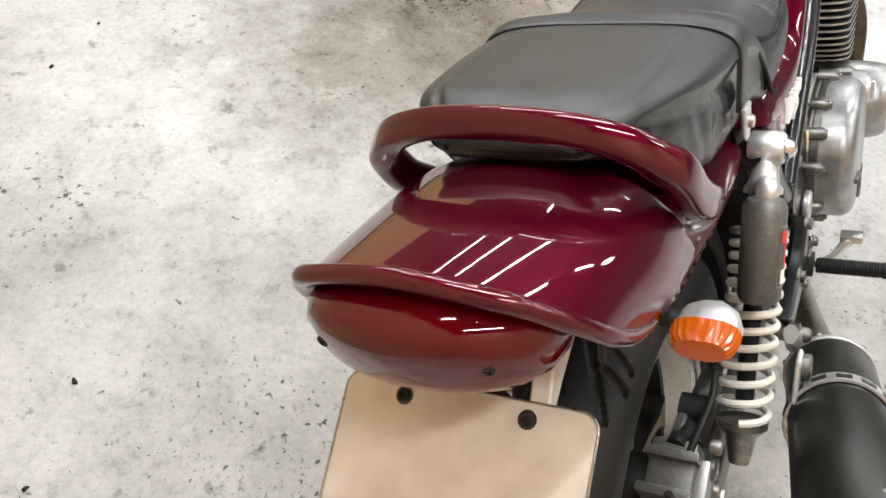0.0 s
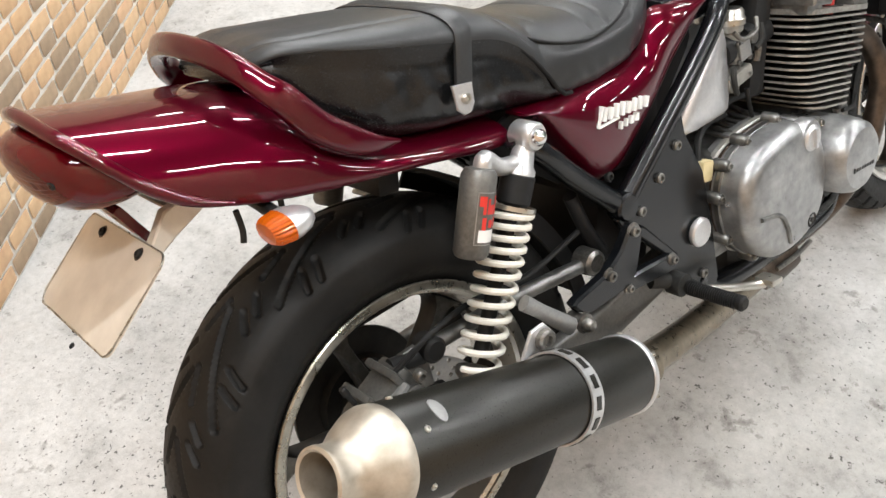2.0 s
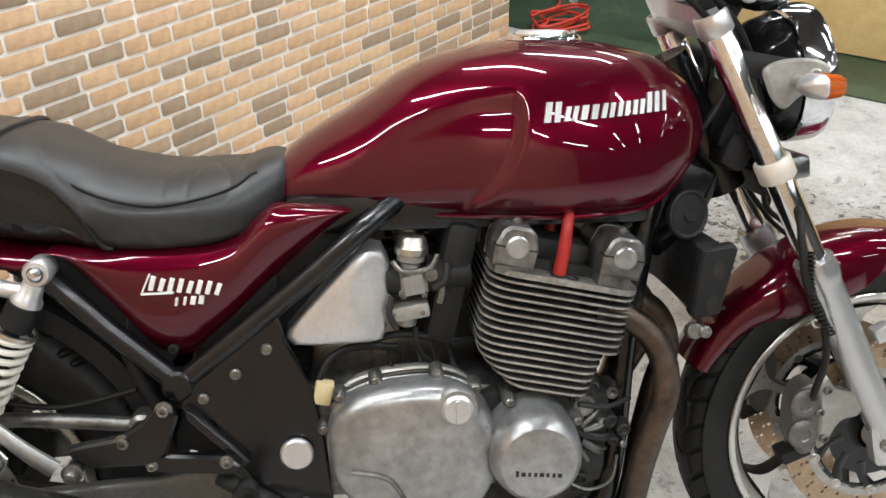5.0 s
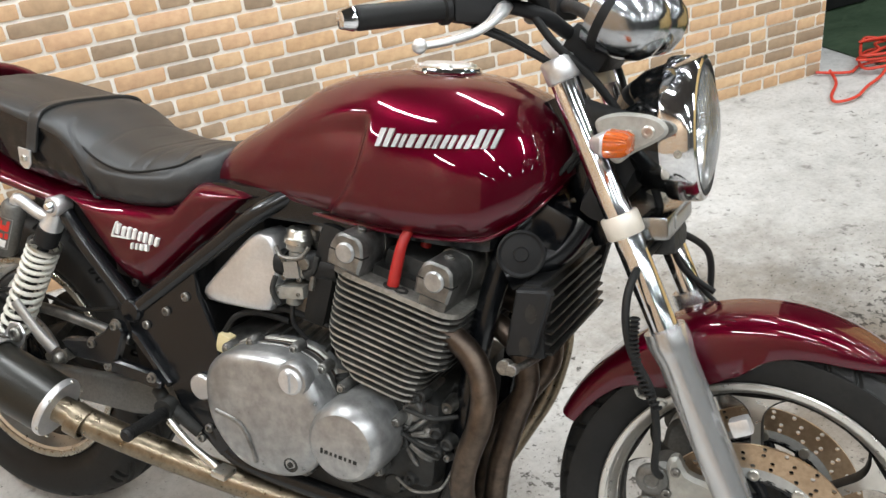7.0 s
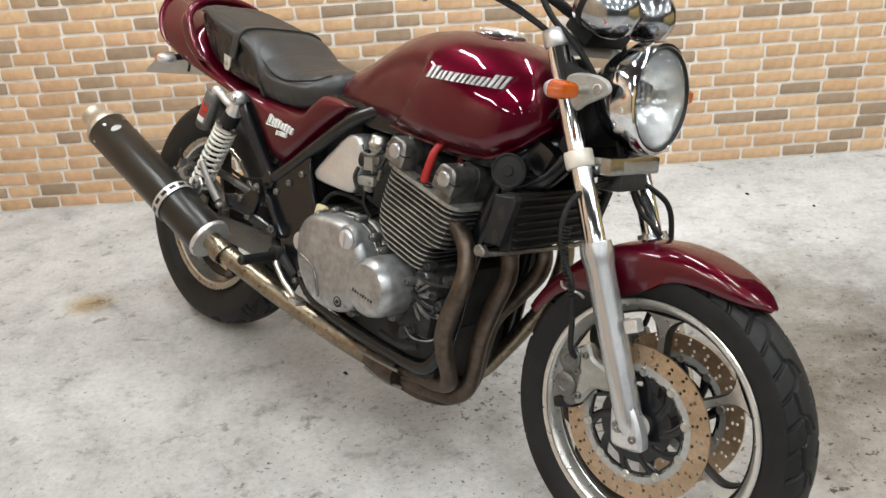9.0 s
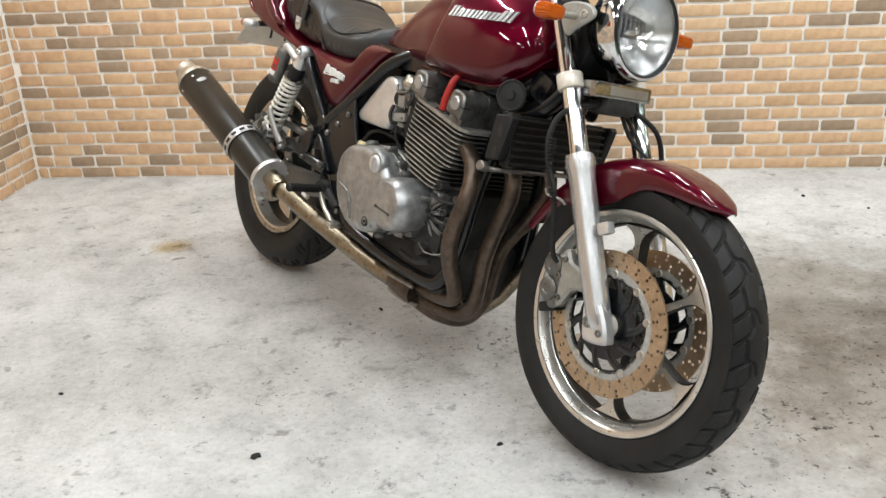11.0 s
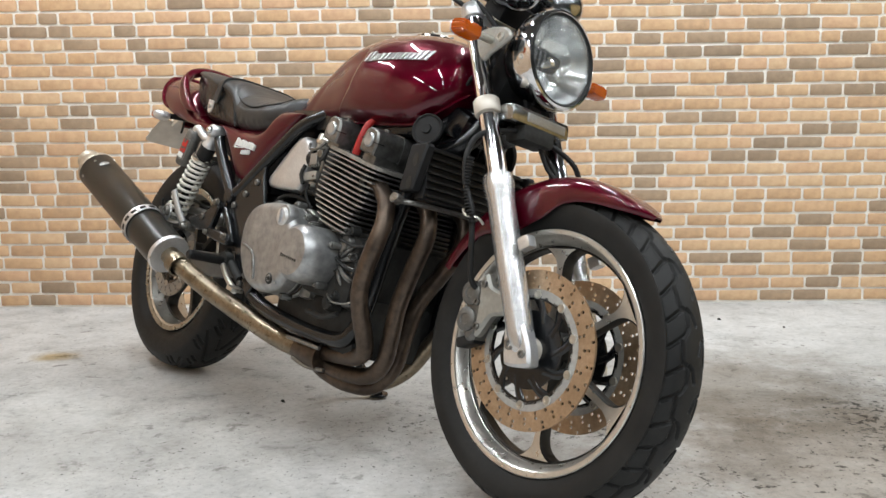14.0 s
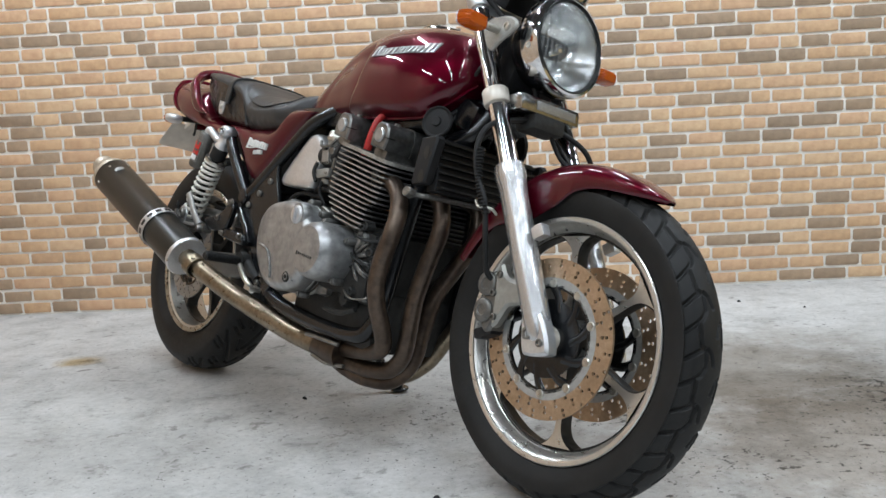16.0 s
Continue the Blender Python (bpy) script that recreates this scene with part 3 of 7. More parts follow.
def tyre(name, centre, r, half, lip_r, lip_v, parent, strokes, pitch_count, label):
    """A tyre with its tread cut in."""
    nu, nv = 1300, 124
    # outline from one bead over the crown to the other: (v, radius)
    half_line = [(lip_v - 0.004, lip_r - 0.004), (lip_v + 0.004, lip_r + 0.006), (half * 0.97, lip_r + 0.03), (half, (lip_r + r) / 2 + 0.012), (half * 0.9, r - 0.026), (half * 0.7, r - 0.0125), (half * 0.4, r - 0.0035), (0.0, r)]
    line = spline([(v, q) for v, q in half_line] + [(-v, q) for v, q in half_line[-2::-1]], 8)
    line = np.array(line)
    s = np.r_[0, np.cumsum(np.linalg.norm(np.diff(line, axis=0), axis=1))]
    even = np.linspace(0, s[-1], nv)
    prof = np.stack([np.interp(even, s, line[:, 0]), np.interp(even, s, line[:, 1])], 1)
    across = even - s[-1] / 2
    norm = np.stack([np.gradient(prof[:, 1]), -np.gradient(prof[:, 0])], 1)
    norm /= np.linalg.norm(norm, axis=1)[:, None]
    pitch = 2 * math.pi * r / pitch_count
    ang = np.arange(nu) * 2 * math.pi / nu
    along = (ang * r)[:, None] * np.ones(nv)
    cross = across[None, :] * np.ones((nu, 1))
    depth = np.zeros((nu, nv))
    for mirror in (1, -1):
        shift = 0 if mirror == 1 else pitch / 2
        for line2, wide in strokes:
            for k in (-1, 0, 1):
                lx = (along + shift) % pitch + k * pitch
                for (x0, y0), (x1, y1) in zip(line2, line2[1:]):
                    x0_, x1_ = x0 * pitch, x1 * pitch
                    dx, dy = x1_ - x0_, y1 - y0
                    t = np.clip(((lx - x0_) * dx + (cross * mirror - y0) * dy) / (dx * dx + dy * dy), 0, 1)
                    dist = np.hypot(lx - x0_ - t * dx, cross * mirror - y0 - t * dy)
                    depth = np.maximum(depth, np.clip((wide - dist) / 0.003 + 0.5, 0, 1))
    cut = 0.0055 * depth
    v = prof[None, :, 0] + norm[None, :, 0] * cut * -1
    q = prof[None, :, 1] + norm[None, :, 1] * cut * -1
    # the normal must point outward at the crown
    if norm[nv // 2, 1] < 0:
        v, q = prof[None, :, 0] + norm[None, :, 0] * cut, prof[None, :, 1] + norm[None, :, 1] * cut
    x = centre[0] + q * np.cos(ang)[:, None]
    z = centre[2] + q * np.sin(ang)[:, None]
    y = centre[1] + v + 0 * x
    g = G()
    g.v = np.stack([x, y, z], -1).reshape(-1, 3).tolist()
    g.f = [(i * nv + j, i * nv + j + 1, (i + 1) % nu * nv + j + 1, (i + 1) % nu * nv + j) for i in range(nu) for j in range(nv - 1)]
    return part(name, g, RUBBER, parent, label, 30)


def wheel_rim(centre, lip_r, lip_v, parent, label, wide=0.012, lip_mat=None):
    """A cast rim: bright lips, polished slopes and a dark painted well."""
    for side in (-1, 1):
        g = G()
        lathe(g, (centre[0], side * lip_v, centre[2]), (0, -side, 0), [(-0.0015, lip_r - wide), (-0.003, lip_r - wide + 0.004), (-0.003, lip_r - 0.001), (-0.001, lip_r + 0.001), (0.003, lip_r), (0.003, lip_r - wide)], 128, False, True)
        part("rim_lip", g, lip_mat or RIM, parent)
    g = G()
    q = lip_r - wide
    lathe(g, centre, (0, 1, 0), [(-lip_v + 0.001, q + 0.002), (-lip_v + 0.004, lip_r - 0.002), (-0.02, lip_r - 0.026), (0.02, lip_r - 0.026), (lip_v - 0.004, lip_r - 0.002), (lip_v - 0.001, q + 0.002), (lip_v - 0.003, q - 0.001), (lip_v - 0.006, q - 0.006), (0.3 * lip_v, q - 0.017), (0.26 * lip_v, q - 0.022), (-0.26 * lip_v, q - 0.022), (-0.3 * lip_v, q - 0.017), (-lip_v + 0.006, q - 0.006), (-lip_v + 0.003, q - 0.001)], 128, False, True)
    rim = part("rim", g, RIM, parent, label)
    rim.data.materials.append(SPOKE)
    for f in rim.data.polygons:
        if abs(f.center.y + BASE.y - centre[1]) < 0.29 * lip_v:
            f.material_index = 1
    return rim


def spoke(centre, angle, r0, r1, parent, half=0.017, wide=0.017, head=0.075, face=None):
    """A straight cast spoke, its face machined bright, its flanks dark, that flares into the rim."""
    g, rings = G(), []
    dr, dt = np.array([math.cos(angle), 0, math.sin(angle)]), np.array([-math.sin(angle), 0, math.cos(angle)])
    for t in np.linspace(0, 1, 22):
        r = r0 + (r1 - r0) * t
        w = wide + 0.012 * (1 - t) ** 3 + head * max(0.0, (t - 0.7) / 0.3) ** 2.6
        c = np.array(centre) + r * dr
        h = half * (1.1 - 0.2 * math.sin(math.pi * t))
        bow = r1 - math.sqrt(max(r1 * r1 - (w / 2) ** 2, 0)) if t > 0.9 else 0.0
        rings.append([c - dr * bow * abs(x) + dt * x * w / 2 + np.array([0, y * h, 0]) for x, y in ((-1, -0.75), (-0.8, -1), (0.8, -1), (1, -0.75), (1, 0.75), (0.8, 1), (-0.8, 1), (-1, 0.75))])
    loft(g, rings)
    ob = part("spoke", g, face or RIM, parent)
    ob.data.materials.append(SPOKE)
    for f in ob.data.polygons:
        if abs(f.normal.y) < 0.8:
            f.material_index = 1
    return ob


def brake_disc(centre, v, r0, r1, parent, name="brake_disc", columns=60, mat=None):
    """A disc ring with drilled holes."""
    g, rows, half = G(), 4, 0.0025
    dr, da = (r1 - r0) / rows, 2 * math.pi / columns

    def at(r, a, y):
        return (centre[0] + r * math.cos(a), v + y, centre[2] + r * math.sin(a))

    for c in range(columns):
        for k in range(rows):
            ra, aa = r0 + k * dr, c * da + k * da * 0.0
            square = [(0, 0), (0.5, 0), (1, 0), (1, 0.5), (1, 1), (0.5, 1), (0, 1), (0, 0.5)]
            outer = [(ra + y * dr, aa + x * da) for x, y in square]
            if (c + 2 * k) % 5 in (0, 3) and 0 <= k < 4:
                rc, ac, hr = ra + dr / 2, aa + da / 2, 0.0037
                inner = [(rc + hr * (y - 0.5) / math.hypot(x - 0.5, y - 0.5), ac + hr / rc * (x - 0.5) / math.hypot(x - 0.5, y - 0.5)) for x, y in square]
                vs = [at(*p, -half) for p in outer + inner] + [at(*p, half) for p in outer + inner]
                fs = [(i, (i + 1) % 8, 8 + (i + 1) % 8, 8 + i) for i in range(8)] + [(16 + i, 24 + i, 24 + (i + 1) % 8, 16 + (i + 1) % 8) for i in range(8)] + [(8 + i, 8 + (i + 1) % 8, 24 + (i + 1) % 8, 24 + i) for i in range(8)]
            else:
                vs = [at(*p, -half) for p in outer] + [at(*p, half) for p in outer]
                fs = [tuple(range(8)), tuple(range(8, 16))[::-1]]
            g.add(vs, fs)
    n = columns
    for r in (r0, r1):
        ring = [at(r, i * da, y) for i in range(n) for y in (-half, half)]
        g.add(ring, [(2 * i, 2 * i + 1, (2 * i + 3) % (2 * n), (2 * i + 2) % (2 * n)) for i in range(n)])
    return part(name, g, mat or DISC, parent, "drilled rust-tinted brake disc")


def carrier(centre, v, r_hub, r_ring, parent, arms=10):
    """The black inner part of a disc, with open arms and silver bobbins."""
    g = G()
    lathe(g, (centre[0], v - 0.004, centre[2]), (0, 1, 0), [(0, r_hub - 0.03), (0.001, r_hub), (0.002, r_hub + 0.4 * (r_ring - r_hub)), (0.006, r_hub + 0.4 * (r_ring - r_hub)), (0.007, r_hub), (0.008, r_hub - 0.03)], 40, False, True)
    part("disc_carrier", g, BLACK, parent)
    g = G()
    lathe(g, (centre[0], v - 0.003, centre[2]), (0, 1, 0), [(0, r_ring - 0.008), (0, r_ring), (0.006, r_ring), (0.006, r_ring - 0.008)], 60, False, True)
    part("carrier_ring", g, BLACK, parent)
    for i in range(arms):
        a = i * 2 * math.pi / arms
        b = a + 0.35
        p, q = np.array([math.cos(a), 0, math.sin(a)]), np.array([math.cos(b), 0, math.sin(b)])
        c = np.array([centre[0], v, centre[2]])
        g = G()
        tube(g, [c + p * r_hub * 0.95, c + (p * 0.5 + q * 0.5) * (r_hub + r_ring) / 2, c + q * (r_ring - 0.004)], [0.012, 0.0085, 0.011], 8, 4, flat=0.4, side=(0, 1, 0))
        part("carrier_arm", g, BLACK, parent)
    for i in range(arms):
        a = i * 2 * math.pi / arms + 0.35
        g = G()
        disc(g, (centre[0] + (r_ring + 0.002) * math.cos(a), v - 0.006, centre[2] + (r_ring + 0.002) * math.sin(a)), (0, 1, 0), 0.009, 0.012, 16)
        lathe(g, (centre[0] + (r_ring + 0.002) * math.cos(a), v - 0.0075, centre[2] + (r_ring + 0.002) * math.sin(a)), (0, 1, 0), [(0, 0.0055), (0, 0.0035), (0.003, 0.0035)], 12)
        part("bobbin", g, STEEL, parent)


FRONT_TREAD = [([(0.0, 0.022), (0.3, 0.024), (0.38, 0.034), (0.8, 0.037), (0.88, 0.028), (1.0, 0.022)], 0.0034), ([(0.34, 0.028), (0.2, 0.05), (0.12, 0.062)], 0.0034), ([(0.84, 0.032), (0.7, 0.052), (0.62, 0.064)], 0.0034), ([(0.05, 0.004), (0.25, 0.011), (0.33, 0.02)], 0.003)]
REAR_TREAD = [([(0.0, 0.005), (0.8, 0.066)], 0.0046), ([(0.36, 0.056), (0.44, 0.082)], 0.0046), ([(0.5, 0.056), (0.58, 0.082)], 0.0046), ([(0.82, 0.03), (0.93, 0.05)], 0.0046), ([(0.97, 0.03), (1.08, 0.05)], 0.0046), ([(0.45, 0.006), (0.7, 0.018)], 0.0042)]

front_wheel = group("front_wheel")
tyre("tyre", FRONT, 0.3208, 0.0595, 0.2426, 0.044, front_wheel, FRONT_TREAD, 20, "black front tyre with angular cut tread")
wheel_rim(FRONT, 0.2426, 0.047, front_wheel, "polished cast rim with a worn lip", 0.01)
for i in range(6):
    spoke(FRONT, radians(34 + 60 * i), 0.035, 0.213, front_wheel)
g = G()
lathe(g, (FRONT[0], -0.05, FRONT[2]), (0, 1, 0), [(0, 0.02), (0, 0.04), (0.03, 0.045), (0.07, 0.045), (0.1, 0.04), (0.1, 0.02)], 32, True)
part("hub", g, SPOKE, front_wheel)
for side in (-1, 1):
    brake_disc(FRONT, side * 0.072, 0.118, 0.157, front_wheel)
    g = G()
    lathe(g, (FRONT[0], side * 0.072 - 0.003, FRONT[2]), (0, 1, 0), [(0, 0.102), (0, 0.119), (0.006, 0.119), (0.006, 0.102)], 64, False, True)
    part("disc_inner_ring", g, RINGALLOY, front_wheel)
    carrier(FRONT, side * 0.072, 0.058, 0.106, front_wheel)

rear_wheel = group("rear_wheel")
tyre("tyre", REAR, 0.345, 0.082, 0.233, 0.058, rear_wheel, REAR_TREAD, 12, "wide black rear tyre with slanted grooves")
wheel_rim(REAR, 0.232, 0.063, rear_wheel, "polished cast rear rim with a worn lip", 0.014, DULLLIP)
for i in range(6):
    spoke(REAR, radians(46 + 60 * i), 0.045, 0.2, rear_wheel, 0.019, 0.018, 0.05, DULLRIM)
g = G()
lathe(g, (REAR[0], -0.08, REAR[2]), (0, 1, 0), [(0, 0.02), (0, 0.045), (0.04, 0.06), (0.1, 0.06), (0.16, 0.045), (0.16, 0.02)], 32, True)
part("hub", g, SPOKE, rear_wheel)
brake_disc(REAR, -0.085, 0.085, 0.125, rear_wheel, columns=50, mat=ALLOY)
carrier(REAR, -0.085, 0.05, 0.085, rear_wheel, 6)

g = G()
disc(g, (REAR[0], 0.082, REAR[2]), (0, 1, 0), 0.118, 0.008, 56)
lathe(g, (REAR[0], 0.07, REAR[2]), (0, 1, 0), [(0, 0.03), (0, 0.07), (0.012, 0.075), (0.012, 0.03)], 40, True)
part("sprocket", g, SPOKE, rear_wheel, "oily dark rear sprocket")
for w0, w1 in ((0.104, 0.1), (-0.136, 0.0)):
    g = G()
    tube(g, [(-0.02, 0.087, w0), (0.3, 0.087, (w0 + w1) / 2), (0.6, 0.087, w1)], 0.009, 8, 4, flat=0.8, side=(0, 1, 0))
    part("drive_chain", g, GRIMY, motorcycle)

# fuel tank
TANK_TOP = [(0.548, 0.470), (0.577, 0.500), (0.672, 0.556), (0.784, 0.618), (0.855, 0.636), (0.93, 0.643), (1.03, 0.637), (1.117, 0.618), (1.17, 0.59), (1.2, 0.55), (1.212, 0.50)]
TANK_LOW = [(0.548, 0.425), (0.584, 0.414), (0.65, 0.41), (0.704, 0.407), (0.865, 0.397), (1.029, 0.389), (1.09, 0.391), (1.13, 0.408), (1.17, 0.44), (1.2, 0.475), (1.212, 0.492)]
TANK_HALF = [(0.548, 0.082), (0.6, 0.104), (0.68, 0.127), (0.77, 0.151), (0.86, 0.175), (0.95, 0.187), (1.03, 0.182), (1.1, 0.165), (1.15, 0.14), (1.185, 0.11), (1.205, 0.075), (1.212, 0.05)]
# the hollow for the knee: its front edge at a height, its upper edge at a length
KNEE_FRONT = [(0.38, 0.815), (0.4225, 0.847), (0.4436, 0.8716), (0.474, 0.8964), (0.528, 0.9175), (0.56, 0.921), (0.62, 0.921)]
KNEE_TOP = [(0.55, 0.42), (0.62, 0.455), (0.686, 0.507), (0.735, 0.549), (0.798, 0.576), (0.86, 0.59), (0.93, 0.592)]


def ease01(x):
    x = min(1.0, max(0.0, x))
    return x * x * (3 - 2 * x)


g, rings = G(), []
for u in np.concatenate([[0.548, 0.551, 0.556, 0.564], np.linspace(0.575, 1.185, 150), [1.193, 1.2, 1.206, 1.21, 1.212]]):
    top, low, half = curve1(TANK_TOP, u), curve1(TANK_LOW, u), curve1(TANK_HALF, u)
    ring = []
    for a in np.linspace(-math.pi / 2, 1.5 * math.pi, 128, endpoint=False):
        c, s = math.cos(a), math.sin(a)
        belly = low + (top - low) * 0.36
        if s >= 0:
            y, z = half * math.copysign(abs(c) ** 0.78, c), belly + (top - belly) * abs(s) ** 1.05
        else:
            y, z = half * math.copysign(abs(c) ** 0.3, c) * (1 - 0.05 * s * s), belly + (low - belly) * abs(s) ** 0.62
        if abs(y) > 0.04:
            deep = 0.003 + 0.015 * min(1, max(0, (u - 0.62) / 0.28)) ** 1.4
            y -= math.copysign(deep * ease01((curve1(KNEE_FRONT, z) - u) / 0.02) * ease01((curve1(KNEE_TOP, u) - z) / 0.045), y)
        ring.append((u, y, z))
    rings.append(ring)
loft(g, rings)
tank = part("fuel_tank", g, PAINT, motorcycle, "glossy wine-red teardrop fuel tank with knee hollows", 60)

for side in (-1, 1):
    g = G()
    tube(g, [(u, side * 0.78 * curve1(TANK_HALF, u), curve1(TANK_LOW, u) + 0.004) for u in np.linspace(0.57, 1.2, 60)], 0.0038, 8, 1, smooth=False)
    part("tank_flange", g, PAINT, tank)

# seat
SEAT_TOP = [(-0.1, 0.575), (-0.085, 0.592), (-0.049, 0.598), (0.0, 0.59), (0.056, 0.58), (0.153, 0.562), (0.218, 0.55), (0.268, 0.527), (0.328, 0.503), (0.411, 0.486), (0.499, 0.485), (0.55, 0.496), (0.572, 0.493), (0.585, 0.455)]
SEAT_LOW = [(-0.1, 0.56), (-0.075, 0.548), (-0.053, 0.53), (-0.032, 0.503), (-0.008, 0.476), (0.019, 0.456), (0.065, 0.432), (0.11, 0.419), (0.206, 0.402), (0.285, 0.39), (0.338, 0.384), (0.41, 0.379), (0.47, 0.382), (0.527, 0.398), (0.562, 0.42), (0.585, 0.435)]
SEAT_HALF = [(-0.1, 0.06), (-0.08, 0.09), (-0.02, 0.118), (0.1, 0.138), (0.25, 0.142), (0.36, 0.148), (0.45, 0.145), (0.52, 0.128), (0.565, 0.1), (0.585, 0.07)]
SEAT_BEAD = [(-0.1, 0.568), (-0.06, 0.58), (-0.02, 0.574), (0.041, 0.5565), (0.102, 0.540), (0.1525, 0.526), (0.218, 0.508), (0.257, 0.486), (0.294, 0.441), (0.321, 0.396), (0.34, 0.385)]
# seams of the rider's panel on one half: u, v, w
SEAT_SEAMS = [
    spline([(0.243, 0.105, 0.53), (0.255, 0.126, 0.517), (0.284, 0.1405, 0.483), (0.34, 0.1445, 0.452), (0.412, 0.142, 0.445), (0.47, 0.136, 0.446), (0.493, 0.127, 0.452), (0.498, 0.1, 0.474), (0.487, 0.06, 0.483), (0.474, 0.025, 0.486), (0.472, 0.0, 0.486)], 5),
    spline([(0.415, 0.0, 0.487), (0.414, 0.046, 0.486), (0.407, 0.1, 0.474), (0.404, 0.13, 0.46)], 5),
    spline([(0.315, 0.0, 0.511), (0.318, 0.05, 0.508), (0.326, 0.1, 0.49), (0.334, 0.142, 0.458)], 5),
    spline([(0.508, 0.0, 0.486), (0.512, 0.05, 0.484), (0.52, 0.09, 0.472), (0.525, 0.118, 0.455)], 5),
]
SEAT_SEAMS += [spline([(u0, 0.0, 0.49), (u0, 0.046, 0.487), (u0 - 0.006, 0.1, 0.474), (u0 - 0.01, 0.135, 0.458)], 5) for u0 in (0.362, 0.447)]
SEAT_SEAMS.append([(u0, 0.0, curve1(SEAT_TOP, u0)) for u0 in np.linspace(-0.07, 0.15, 12)])
SEAT_SEAMS.append([(u0, 0.022, curve1(SEAT_TOP, u0) - 0.0005) for u0 in np.linspace(-0.07, 0.15, 12)])
SEAT_SEAMS.append([(u0, 0.094 - 0.5 * max(0.0, -0.03 - u0), curve1(SEAT_TOP, u0) - 0.0055) for u0 in np.linspace(-0.07, 0.15, 12)])
SEAM_DEEP = [0.0034, 0.0028, 0.0018, 0.0045, 0.0018, 0.0028, 0.0008, 0.0036, 0.0036]


def seam_dip(p):
    """How deep a stitched seam pulls the cover in at a place."""
    q, best = np.array([p[0], abs(p[1]), p[2]]), 0.0
    for line, deep in zip(SEAT_SEAMS, SEAM_DEEP):
        L = np.array(line)
        a, d = L[:-1], L[1:] - L[:-1]
        t = np.clip(((q - a) * d).sum(1) / (d * d).sum(1), 0, 1)
        dist = np.linalg.norm(a + d * t[:, None] - q, axis=1).min()
        best = max(best, deep * math.exp(-((dist / 0.0038) ** 2)))
    return best


g, rings = G(), []
stations = np.concatenate([[-0.1, -0.0985, -0.094], np.linspace(-0.088, 0.565, 210), [0.573, 0.58, 0.584, 0.585]])
for u in stations:
    top, low, half = curve1(SEAT_TOP, u), curve1(SEAT_LOW, u), curve1(SEAT_HALF, u)
    shoulder = max(low + 0.35 * (top - low), min(top - 0.018, curve1(SEAT_BEAD, u)))
    k = min(1, max(0, (u - 0.3) / 0.03))
    shoulder = shoulder * (1 - k) + (low + 0.42 * (top - low)) * k
    ring = []
    for a in np.linspace(-math.pi / 2, 1.5 * math.pi, 112, endpoint=False):
        c, s = math.cos(a), math.sin(a)
        if s >= 0:
            box = 0.55 * min(1, max(0, (0.3 - u) / 0.12))
            y, z = half * math.copysign(abs(c) ** (0.62 - 0.1 * box), c), shoulder + (top - shoulder) * abs(s) ** (0.9 - 0.18 * box)
        else:
            y, z = half * math.copysign(abs(c) ** 0.2, c) * (1 - 0.03 * s * s), shoulder + (low - shoulder) * abs(s) ** 0.6
            # the side panel slopes outward below the bead
            deep = abs(s) ** 0.6
            y *= 1 - (0.1 * (1 - deep) ** 2 + 0.03 * deep**4) * min(1, max(0, (0.33 - u) / 0.1))
            # creases of the side panel
            y += (0.0034 * noise.noise((u * 22, z * 30, 2.0 + (y > 0))) + 0.0024 * noise.noise((u * 50 + z * 20, z * 30, 5.0))) * min(1, -4 * s) * (1 - deep**6)
        if s > -0.1 and (u > 0.22 or s > 0.5):
            dip = seam_dip((u, y, z))
            y, z = y * (1 - 2.5 * dip), z - dip * 0.8
        ring.append((u, y, z))
    rings.append(ring)
loft(g, rings)
seat = part("seat", g, LEATHER, motorcycle, "black vinyl stepped dual seat with piping", 60)
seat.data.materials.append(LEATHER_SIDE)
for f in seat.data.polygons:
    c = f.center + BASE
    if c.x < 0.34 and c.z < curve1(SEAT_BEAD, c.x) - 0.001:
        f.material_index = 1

# tail cowl
TAIL_TOP = [(-0.305, 0.599), (-0.24, 0.5852), (-0.17, 0.5702), (-0.1, 0.5552), (-0.07, 0.545), (-0.035, 0.5), (0.02, 0.452), (0.08, 0.432), (0.14, 0.416), (0.23, 0.397)]
TAIL_LOW = [(-0.305, 0.592), (-0.285, 0.565), (-0.262, 0.534), (-0.23, 0.497), (-0.18, 0.466), (-0.15, 0.455), (-0.063, 0.431), (0.077, 0.4), (0.201, 0.369), (0.23, 0.364)]
TAIL_FULL = [(-0.305, 0.122), (-0.2, 0.134), (-0.1, 0.1415), (0.05, 0.141), (0.23, 0.13)]


def tail_arc(u, count):
    """The cowl's skin at one length: an even barrel, cut off along the edge of TAIL_LOW."""
    top, trim, half = curve1(TAIL_TOP, u), curve1(TAIL_LOW, u), curve1(TAIL_FULL, u)
    low = trim if u > -0.15 else min(trim, 0.455 - 0.27 * (u + 0.15))
    a0 = math.asin(min(0.985, max(0.0, (trim - low) / (top - low)) ** (1 / 0.86)))
    out = []
    for a in np.linspace(a0, math.pi - a0, count):
        c, t = math.cos(a), math.sin(a)
        out.append((u, half * math.copysign(abs(c) ** 0.8, c), low + (top - low) * abs(t) ** 0.86))
    return out


